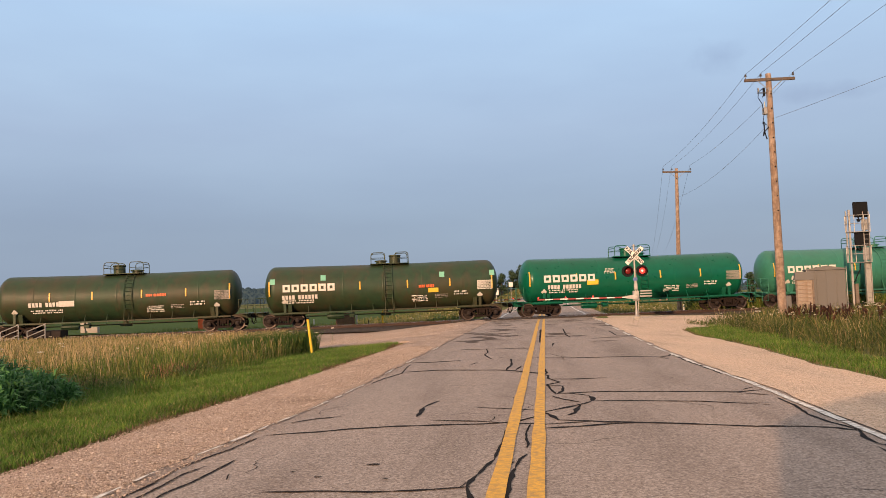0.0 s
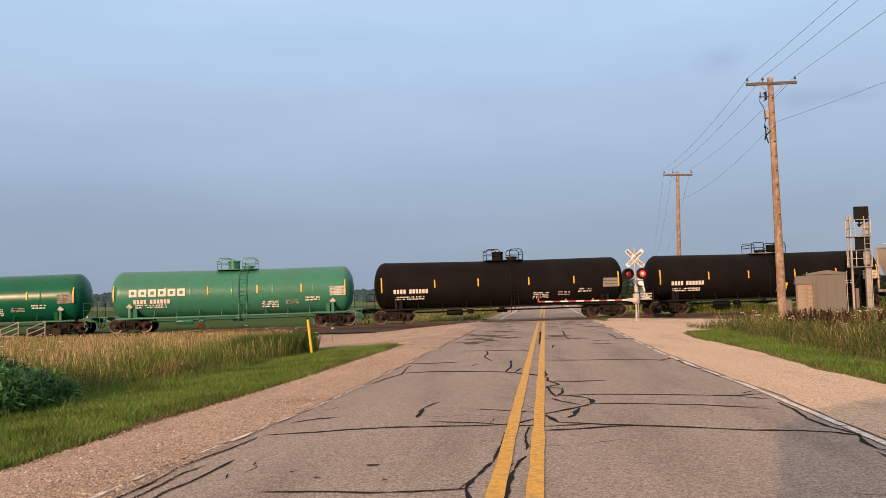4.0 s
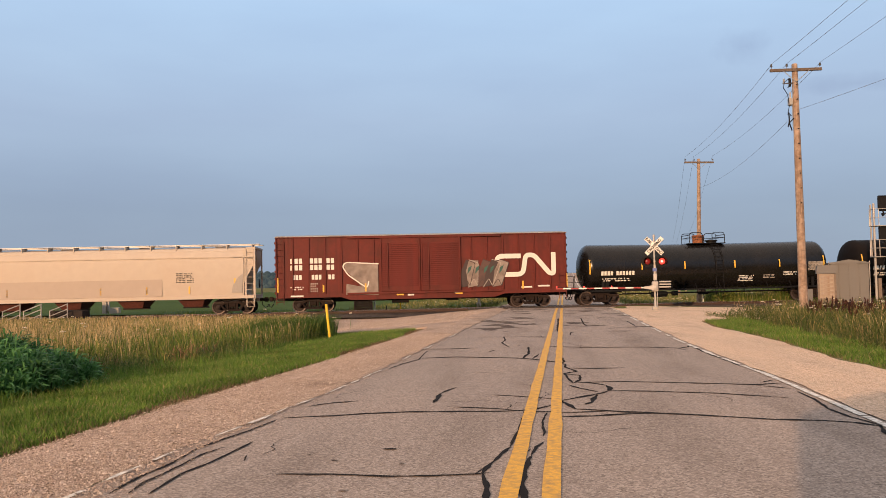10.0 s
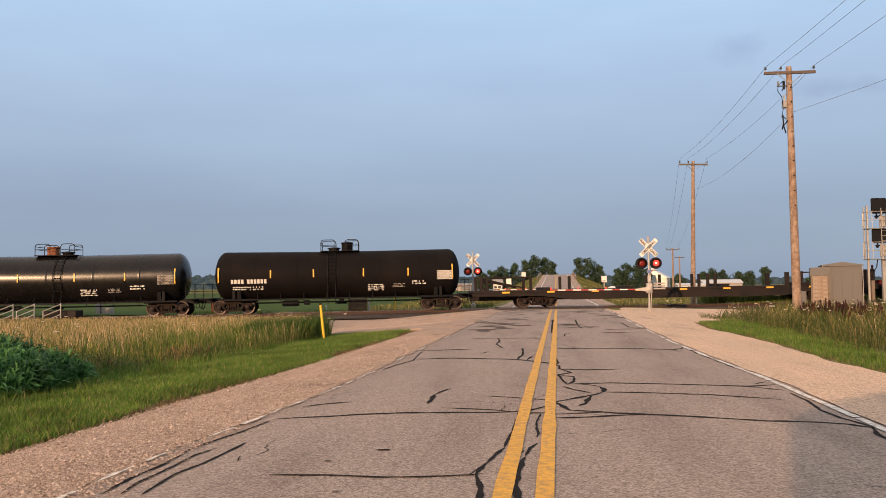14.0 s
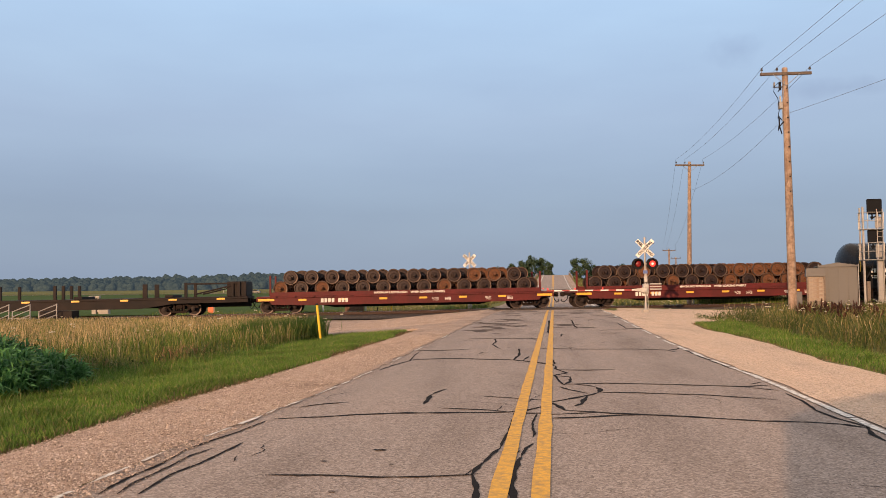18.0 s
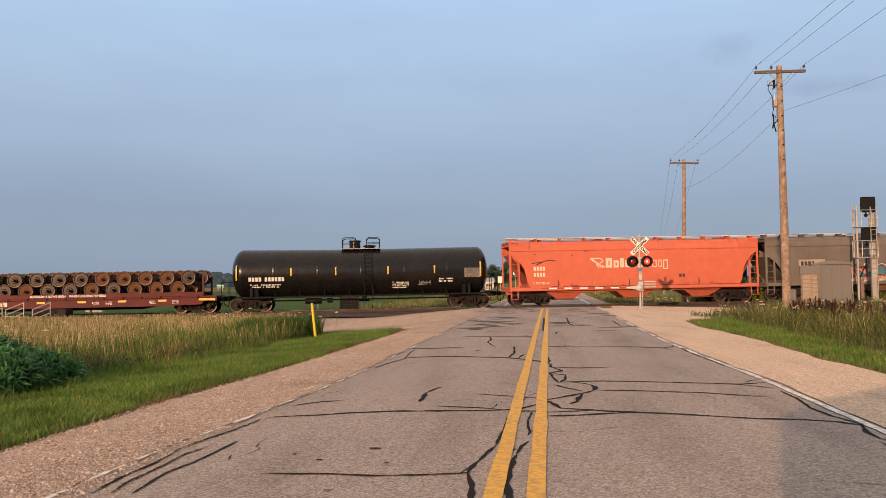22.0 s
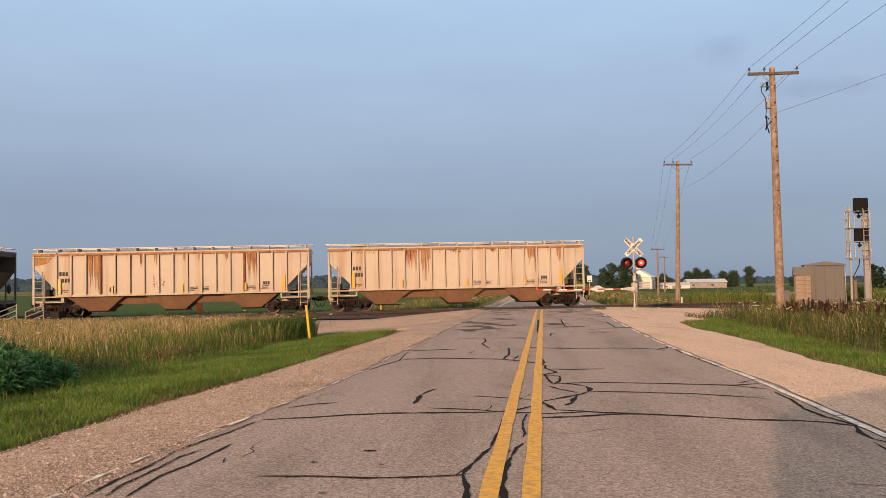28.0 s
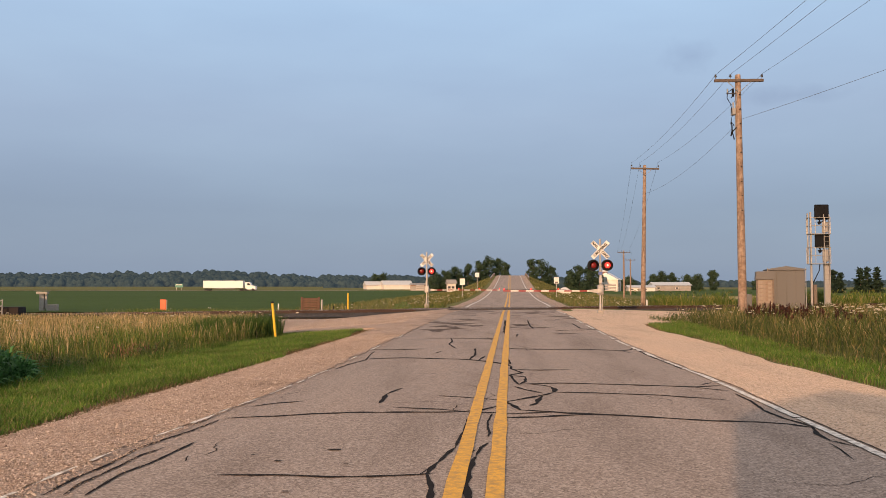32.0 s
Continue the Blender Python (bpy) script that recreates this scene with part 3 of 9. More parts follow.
def utility_pole(x, y, height, label, lean=(0, 0), arms=1, arm_len=2.1, hardware=True, turn=2.0):
    base = gz(x, y) - 0.05
    p = thing("utility_pole", label, "utility pole", Matrix.Translation((x, y, base)) @ pose(0, 0, 0, lean[0], lean[1], turn), group="poles along the road")
    h = height
    m = Mesh().lathe([(0, 0.185), (h * 0.3, 0.165), (h * 0.7, 0.135), (h - 0.03, 0.115), (h, 0.10)], (0, 0, 0), (0, 0, 1), 16)
    part("pole", m, POLE_WOOD, p)
    za = h - 0.28
    a = Mesh().box(-arm_len / 2, -0.17, za - 0.06, arm_len / 2, -0.07, za + 0.06, 0.01)
    arm = part("crossarm", a, ARM_WOOD, p, "dark weathered wooden crossarm")
    for s in (-1, 1):
        part("brace", Mesh().cyl((s * 0.55, -0.19, za - 0.02), (0, -0.15, za - 0.52), 0.014, seg=6), GALV, arm)
        for q in (0.94, 0.34) if s < 0 else (0.94,):
            i = Mesh().lathe([(0, 0.012), (0.08, 0.012), (0.09, 0.05), (0.13, 0.055), (0.15, 0.035), (0.19, 0.045), (0.21, 0.02)], (s * q * arm_len / 2, -0.12, za + 0.06), (0, 0, 1), 10)
            part("insulator", i, CERAMIC, arm, "dark ceramic insulator")
    if hardware:
        g = Mesh()
        g.cyl((-0.22, 0, h - 0.95), (-0.22, 0, h - 0.6), 0.05, seg=10).cyl((-0.30, 0.02, h - 1.0), (-0.12, 0, h - 0.78), 0.02, seg=6)
        part("cutout", g, BLACK, p, "dark fuse cutout")
        g = Mesh()
        g.box(-0.30, -0.12, h - 1.75, -0.14, 0.12, h - 1.45, 0.02).cyl((-0.22, 0, h - 1.45), (-0.22, 0, h - 1.2), 0.03, seg=8)
        part("arrester", g, GALV, p, "grey surge arrester")
        g = Mesh()
        g.tube([(-0.2, 0, h - 2.2), (-0.3, 0, h - 2.05), (-0.28, 0.02, h - 2.4), (-0.34, 0, h - 2.65)], 0.03, 6)
        g.tube([(-0.14, -0.1, h - 2.3), (-0.32, -0.1, h - 2.5), (-0.2, 0, h - 2.8)], 0.025, 6)
        part("cable_loop", g, BLACK, p, "black looped cable")
        part("jumper", Mesh().tube([(-0.25, -0.05, h - 0.62), (-0.46, -0.06, h - 0.78), (-0.50, -0.06, h - 1.02), (-0.34, -0.06, h - 1.30), (-0.28, -0.04, h - 1.75), (-0.36, -0.04, h - 2.15)], 0.016, 6), BLACK, p, "black jumper cable")
        part("bracket", Mesh().box(-0.52, -0.05, h - 0.84, -0.08, -0.01, h - 0.80, 0.004).cyl((-0.46, -0.03, h - 0.82), (-0.46, -0.03, h - 0.62), 0.035, seg=8), CERAMIC, p, "side bracket with an insulator")
        for k in range(9):
            part("step_bolt", Mesh().cyl((0.0, -0.10, h - 0.9 - 0.62 * k), (0.02, -0.20, h - 0.9 - 0.62 * k), 0.022, seg=6), BLACK, p)
        part("conduit", Mesh().tube([(-0.16, -0.06, h - 2.7), (-0.17, -0.06, h - 1.6), (-0.05, -0.1, h - 0.6)], 0.018, 6), WIRE, p)
    return p


# pole feet along the line, x, y, height above foot
POLES = [(10.72, 35.0, 10.75, (0.0, -0.3)), (11.6, 61.0, 10.9, (0.0, 1.3)), (23.0, 135.0, 7.9, (0, 0)), (32.2, 180.0, 8.0, (0, 0)), (12.4, 8.0, 10.6, (0, 0))]
for i, (x, y, h, lean) in enumerate(POLES):
    utility_pole(x, y, h, "tall weathered wooden utility pole with one crossarm" if i < 2 else "wooden utility pole with crossarm farther along the road", lean, hardware=i in (0,))


def wire(a, b, sag, r=0.0075):
    a, b = Vector(a), Vector(b)
    pts = [a.lerp(b, t) - Vector((0, 0, sag * 4 * t * (1 - t))) for t in np.linspace(0, 1, 25)]
    m = Mesh().tube(pts, r, 5)
    return solid("overhead_wire", m, WIRE, "thin dark overhead wire strung between poles", "wire", group="overhead wires")


A, B_, C_, D_, Z_ = ((10.75, 35.0, 10.35), (11.85, 61.0, 10.45), (23.0, 135.0, 7.5), (32.2, 180.0, 6.9), (9.9, -25.0, 10.6))
for dx, dz in ((-0.98, 0.2), (-0.36, 0.2), (0.98, 0.2)):
    for p0, p1, sg in ((Z_, A, 0.7), (A, B_, 0.35), (B_, C_, 0.8), (C_, D_, 0.5)):
        wire((p0[0] + dx, p0[1], p0[2] + dz), (p1[0] + dx, p1[1], p1[2] + dz), sg)
wire((10.75, 34.9, 8.55), (11.8, 60.9, 8.3), 0.5, 0.007)
wire((10.75, 34.9, 8.55), (16.5, 4.0, 8.4), 0.3, 0.007)


# ---- the train ----
TRAIN_T = [0, 1, 2, 3, 3.5, 5.5, 6.5, 7.5, 8.5, 9.5, 10.5, 11.5, 12.5, 13.5, 14.5, 16.5, 17.5, 18.5, 19.5, 20.5, 21.5, 22.5, 23, 23.5, 24, 24.5, 25.5, 27.5, 28.5, 29.5, 30.5, 31, 32]
TRAIN_S = [-0.45, 10.27, 21.02, 31.71, 36.92, 58.2, 68.85, 79.42, 89.98, 100.49, 110.98, 121.37, 131.75, 142.16, 152.58, 173.1, 183.44, 193.75, 204.0, 214.03, 224.15, 234.24, 239.34, 244.62, 250.04, 255.56, 266.61, 288.53, 299.48, 310.41, 321.32, 326.75, 337.6]
MOVING = []     # (thing, its place on the train, its own offset)


def rolling(ob, s, m=None):
    ob.matrix_basis = TRACK @ pose(s, 0, 0) @ (m or Matrix())
    MOVING.append((ob, s, m or Matrix()))
    return ob


TRUCK_RUST = paint("truck_iron", (0.014, 0.0088, 0.007), 0.8, 0.1, var=0.3, grain=10, dirt=(0.0382, 0.0225, 0.0162), dirty=0.5, gloss=0.2)
WHEEL_RIM = paint("worn_wheel_rim", (0.085, 0.06, 0.048), 0.5, 0.4, var=0.15)
WHEEL = paint("wheel_iron", (0.0203, 0.0117, 0.00945), 0.75, 0.2, var=0.3, grain=14)
TANK_BLACK = paint("black_tank_paint", (0.0062, 0.006, 0.0064), 0.27, var=0.15, grain=3, dirt=(0.015, 0.012, 0.010), dirty=0.5, dirt_scale=0.5, bumpy=0.01, gloss=0.32)
TANK_BLACK_OLD = paint("dusty_black_tank_paint", (0.0052, 0.0044, 0.0046), 0.7, var=0.15, grain=3, dirt=(0.0115, 0.0085, 0.0075), dirty=0.8, dirt_scale=0.5, bumpy=0.02, gloss=0.09)
TANK_OLIVE = paint("faded_olive_tank_paint", (0.0208, 0.0448, 0.0208), 0.5, var=0.15, grain=3, dirt=(0.06, 0.0384, 0.0192), dirty=0.8, dirt_scale=0.45, streak=(0.064, 0.04, 0.024), streaks=0.5, bumpy=0.02, gloss=0.3)
TANK_GREEN = paint("dark_green_tank_paint", (0.003, 0.092, 0.050), 0.3, var=0.08, grain=3, dirt=(0.0096, 0.056, 0.032), dirty=0.5, dirt_scale=0.5, bumpy=0.01, gloss=0.3)
TANK_MINT = paint("pale_green_tank_paint", (0.036, 0.165, 0.113), 0.36, var=0.08, grain=3, dirt=(0.048, 0.128, 0.088), dirty=0.6, dirt_scale=0.5, bumpy=0.01, gloss=0.3)
CREAM = paint("cream_car_paint", (0.418, 0.3564, 0.2948), 0.55, var=0.04, grain=2, dirt=(0.416, 0.32, 0.24), dirty=0.4, dirt_scale=0.4, bumpy=0.02, gloss=0.22)
CREAM_PATCH = paint("greyer_repaint_patch", (0.3234, 0.2614, 0.2133), 0.6, var=0.05, grain=2, dirt=(0.288, 0.232, 0.192), dirty=0.4)
BOX_RED = paint("boxcar_red_paint", (0.105, 0.0175, 0.0125), 0.6, var=0.12, grain=4, dirt=(0.0498, 0.0137, 0.00944), dirty=0.6, dirt_scale=0.7, streak=(0.0394, 0.0105, 0.00787), streaks=0.5, bumpy=0.04, gloss=0.22)
FLAT_RED = paint("flatcar_red_paint", (0.098, 0.016, 0.015), 0.6, var=0.15, grain=6, dirt=(0.045, 0.013, 0.012), dirty=0.7, bumpy=0.04, gloss=0.22)
FLAT_BLACK = paint("flatcar_black_paint", (0.0128, 0.00975, 0.009), 0.7, var=0.2, grain=6, dirt=(0.0315, 0.0195, 0.015), dirty=0.6, bumpy=0.04, gloss=0.2)
SALMON = paint("salmon_orange_paint", (0.48, 0.118, 0.068), 0.5, var=0.07, grain=2, dirt=(0.42, 0.108, 0.062), dirty=0.6, dirt_scale=0.6, streak=(0.40, 0.095, 0.048), streaks=0.35, bumpy=0.02, gloss=0.22)
HOPPER_GREY = paint("warm_grey_car_paint", (0.142, 0.121, 0.105), 0.6, var=0.06, grain=3, dirt=(0.098, 0.076, 0.060), dirty=0.6, dirt_scale=0.4, streak=(0.10, 0.073, 0.055), streaks=0.5, bumpy=0.02, gloss=0.22)
RUSTY_CREAM = paint("rust_streaked_cream_paint", (0.475, 0.41, 0.335), 0.6, var=0.05, grain=2, dirt=(0.38, 0.29, 0.20), dirty=0.35, dirt_scale=0.5, streak=(0.30, 0.15, 0.065), streaks=0.6, streak_scale=0.6, bumpy=0.03, gloss=0.22)
RUST = paint("rust", (0.216, 0.076, 0.028), 0.9, var=0.35, grain=6, dirt=(0.112, 0.04, 0.02), dirty=0.6)
TAUPE = paint("dusty_hopper_bottom_paint", (0.24, 0.14, 0.084), 0.7, var=0.12, grain=4, dirt=(0.16, 0.088, 0.056), dirty=0.7, gloss=0.22)
STENCIL = paint("white_stencil_paint", (0.592, 0.56, 0.504), 0.6, var=0.1, grain=30)
STENCIL_DIM = paint("faded_stencil_and_shade_paint", (0.288, 0.256, 0.224), 0.7, var=0.15, grain=30)
STENCIL_BLACK = paint("black_stencil_paint", (0.03, 0.028, 0.026), 0.7, var=0.1, grain=30)
REFLECTOR = paint("yellow_reflector_tape", (0.64, 0.368, 0.04), 0.4, var=0.08, grain=20)
STICKER = paint("yellow_label", (0.68, 0.464, 0.04), 0.5, var=0.05)
MINT_MARK = paint("mint_reflector_tape", (0.176, 0.44, 0.304), 0.5, var=0.08)
PLATE_WHITE = paint("placard_white", (0.56, 0.528, 0.48), 0.5)

_shared = {}


def shared(key, build):
    if key not in _shared:
        _shared[key] = build()
    return _shared[key]


def wheel_mesh(mat_a, mat_b):
    def build():
        w = Mesh()
        prof = [(-0.07, 0.10), (-0.07, 0.16), (-0.02, 0.20), (-0.015, 0.34), (-0.06, 0.375), (-0.07, 0.445), (0.055, 0.43), (0.065, 0.465), (0.085, 0.465), (0.09, 0.38), (0.04, 0.33), (0.04, 0.2), (0.09, 0.16), (0.09, 0.10)]
        w.lathe(prof, (0, 0, 0), (0, 1, 0), 24, 0, cap=False)
        w.k[4 * 24:6 * 24] = [1] * 48
        return w.data("wheel", [mat_a, mat_b], 30)
    return build


def truck(car, x):
    """A two-axle freight truck: bolster, side frames, springs, wheels."""
    def bolster():
        m = Mesh().box(-0.22, -1.05, 0.42, 0.22, 1.05, 0.72, 0.04).box(-0.3, -0.3, 0.7, 0.3, 0.3, 0.8, 0.03)
        return m.data("truck", TRUCK_RUST)

    def frame_():
        m = Mesh()
        out = [(-1.22, 0.52), (-1.18, 0.64), (-0.72, 0.66), (-0.42, 0.80), (0.42, 0.80), (0.72, 0.66), (1.18, 0.64), (1.22, 0.52), (1.02, 0.50), (1.0, 0.56), (0.78, 0.56), (0.74, 0.46), (0.44, 0.20), (-0.44, 0.20), (-0.74, 0.46), (-0.78, 0.56), (-1.0, 0.56), (-1.02, 0.50)]
        # upper bar, lower bar and posts leave the window for the springs open
        m.prism([(-1.22, 0.50), (-1.18, 0.64), (-0.72, 0.66), (-0.42, 0.80), (0.42, 0.80), (0.72, 0.66), (1.18, 0.64), (1.22, 0.50), (1.02, 0.50), (0.98, 0.56), (0.62, 0.56), (0.36, 0.68), (-0.36, 0.68), (-0.62, 0.56), (-0.98, 0.56), (-1.02, 0.50)], "y", -0.07, 0.07)
        m.prism([(-0.74, 0.56), (-0.62, 0.57), (-0.40, 0.30), (0.40, 0.30), (0.62, 0.57), (0.74, 0.56), (0.46, 0.19), (-0.46, 0.19)], "y", -0.08, 0.08)
        for s in (-1, 1):
            m.box(s * 0.30 - 0.06, -0.07, 0.28, s * 0.30 + 0.06, 0.07, 0.70, 0.01)
        return m.data("side_frame", TRUCK_RUST)

    def springs():
        m = Mesh()
        for i in range(3):
            for h in range(5):
                m.cyl((-0.15 + 0.15 * i, 0, 0.31 + h * 0.045), (-0.15 + 0.15 * i, 0, 0.335 + h * 0.045), 0.062, seg=8)
        return m.data("spring", TRUCK_RUST)

    def cap():
        return Mesh().lathe([(0, 0.14), (0.05, 0.14), (0.06, 0.10), (0.10, 0.09), (0.11, 0.05)], (0, 0, 0), (0, -1, 0), 12).data("bearing_cap", WHEEL)

    def axle():
        return Mesh().lathe([(-1.0, 0.07), (-0.7, 0.09), (0, 0.08), (0.7, 0.09), (1.0, 0.07)], (0, 0, 0), (0, 1, 0), 10).data("axle", TRUCK_RUST)

    t = part("truck", shared("bolster", bolster), None, car, "rusty two-axle freight truck", pose(x, 0, 0))
    for s in (-1, 1):
        part("side_frame", shared("frame", frame_), None, t, m=pose(0, s * 1.02, 0))
        part("spring", shared("spring", springs), None, t, m=pose(0, s * 1.02, 0))
        part("axle", shared("axle", axle), None, t, m=pose(s * 0.875, 0, 0.455))
        for q in (-1, 1):
            part("wheel", shared("wheel", wheel_mesh(WHEEL, WHEEL_RIM)), None, t, m=pose(s * 0.875, q * 0.755, 0.455, rz=180 if q > 0 else 0))
            part("bearing_cap", shared("cap", cap), None, t, m=pose(s * 0.875, q * 1.08, 0.455, rz=0 if q < 0 else 180))
    return t


def coupler(car, x, way, gap):
    """Knuckle coupler and air hose at one end; way: -1 or 1."""
    m = Mesh()
    m.box(x, -0.09, 0.78, x + way * (gap - 0.18), 0.09, 0.96, 0.02).box(x + way * (gap - 0.24), -0.17, 0.72, x + way * (gap + 0.02), 0.15, 1.02, 0.05)
    c = part("coupler", m, TRUCK_RUST, car, "rusty knuckle coupler")
    h = [(x + way * gap * 0.35, -0.42, 0.85), (x + way * gap * 0.45, -0.44, 0.55), (x + way * gap * 0.75, -0.3, 0.36), (x + way * gap * 1.0, -0.2, 0.42), (x + way * gap * 1.02, -0.15, 0.55)]
    part("air_hose", Mesh().tube(h, 0.028, 6), BLACK, c, "black air hose")


def ladder(car, x, y, z0, z1, w=0.42, mat=None, rungs=None, lean=0.0, name="ladder"):
    m = Mesh()
    for s in (-1, 1):
        m.cyl((x + s * w / 2, y + lean, z0), (x + s * w / 2, y, z1), 0.022, seg=6)
    k = rungs or max(2, int((z1 - z0) / 0.36))
    for i in range(k):
        f = (i + 0.5) / k
        m.cyl((x - w / 2, y + lean * (1 - f), z0 + (z1 - z0) * f), (x + w / 2, y + lean * (1 - f), z0 + (z1 - z0) * f), 0.014, seg=5)
    return part(name, m, mat, car)


def bars(car, x, z, w, h, n, mat, y=-1.53, name="stencil", lines=1, seed=0, gap=0.36, curve=None, fill=None):
    """Unreadable lettering: a row of upright bars the size of its characters."""
    rnd = random.Random(seed * 7 + n)
    m = Mesh()
    if lines == 1 and h > 0.15:
        step = w / (n + (0.8 if n > 6 else 0))
        for i in range(n):
            a = x + (i + (0.8 if n > 6 and i > 3 else 0)) * step
            ob = patch_on(car, name, a, z, step * 0.74, h, mat, curve or (lambda q: y))
        return ob
    for j in range(lines):
        zz = z - j * h * 1.55
        cw = w / n
        for i in range(n):
            if lines > 1 and rnd.random() < 0.18:
                continue
            a = x + i * cw
            yy = y if curve is None else curve(zz + h / 2)
            m.box(a, yy - 0.004, zz, a + cw * (1 - gap), yy + 0.01, zz + h * (1 if lines == 1 else rnd.uniform(0.75, 1.0)))
    ob = part(name, m, mat, car, smooth=0)
    if lines > 1:
        ob["kind"] = "stuff"
    return ob


def glyphs(car, x, z, w, h, n, mat, curve, name="lettering_block", stroke=0.29, label=""):
    """A name drawn as a row of plain hollow blocks."""
    m = Mesh()
    cw = w / n
    for i in range(n):
        a, b2 = x + i * cw, x + (i + 0.80) * cw
        t = h * stroke
        for (p0, q0, p1, q1) in ((a, z, b2, z + t), (a, z + h - t, b2, z + h), (a, z + t, a + t, z + h - t), (b2 - t, z + t, b2, z + h - t)):
            k = 4
            for j in range(k):
                za, zb = q0 + (q1 - q0) * j / k, q0 + (q1 - q0) * (j + 1) / k
                ya, yb = curve(za) - 0.006, curve(zb) - 0.006
                m.add([(p0, ya, za), (p1, ya, za), (p1, yb, zb), (p0, yb, zb)], [(0, 1, 2, 3)])
    return part(name, m, mat, car, label, smooth=0)


def on_tank(r, zc):
    """Near face of a tank of that radius at height z."""
    return lambda z: -math.sqrt(max(0.01, (r + 0.012) ** 2 - (z - zc) ** 2))


def patch_on(car, name, x, z, w, h, mat, curve, label=""):
    m = Mesh()
    k = 4
    v, f = [], []
    for j in range(k + 1):
        zz = z + h * j / k
        v += [(x, curve(zz) - 0.004, zz), (x + w, curve(zz) - 0.004, zz)]
    for j in range(k):
        f.append((2 * j, 2 * j + 1, 2 * j + 3, 2 * j + 2))
    m.add(v, f)
    return part(name, m, mat, car, label, smooth=0)


def handrails(car, L, s, mat):
    """End platform, rails and steps at one end of a tank car; s: -1 or 1."""
    e = s * L / 2
    m = Mesh().box(e - s * 0.05, -1.35, 1.0, e + s * 0.55, 1.35, 1.05, 0.01).box(e - s * 1.6, -0.35, 0.72, e + s * 0.55, 0.35, 1.0, 0.03)
    p = part("end_platform", m, mat, car)
    for y in (-1.3, 1.3):
        for x in (e + s * 0.5, e - s * 0.02):
            part("rail_post", Mesh().cyl((x, y, 1.0), (x, y, 1.95), 0.02, seg=6), mat, p)
        for z in (1.5, 1.93):
            part("handrail", Mesh().cyl((e + s * 0.5, y, z), (e - s * 0.02, y, z), 0.018, seg=6), mat, p)
        part("step", Mesh().tube([(e + s * 0.05, y, 1.0), (e + s * 0.05, y, 0.45), (e + s * 0.45, y, 0.45), (e + s * 0.45, y, 1.0)], 0.018, 6), mat, p)
    part("handrail", Mesh().cyl((e + s * 0.5, -1.3, 1.93), (e + s * 0.5, 1.3, 1.93), 0.02, seg=6), mat, p)


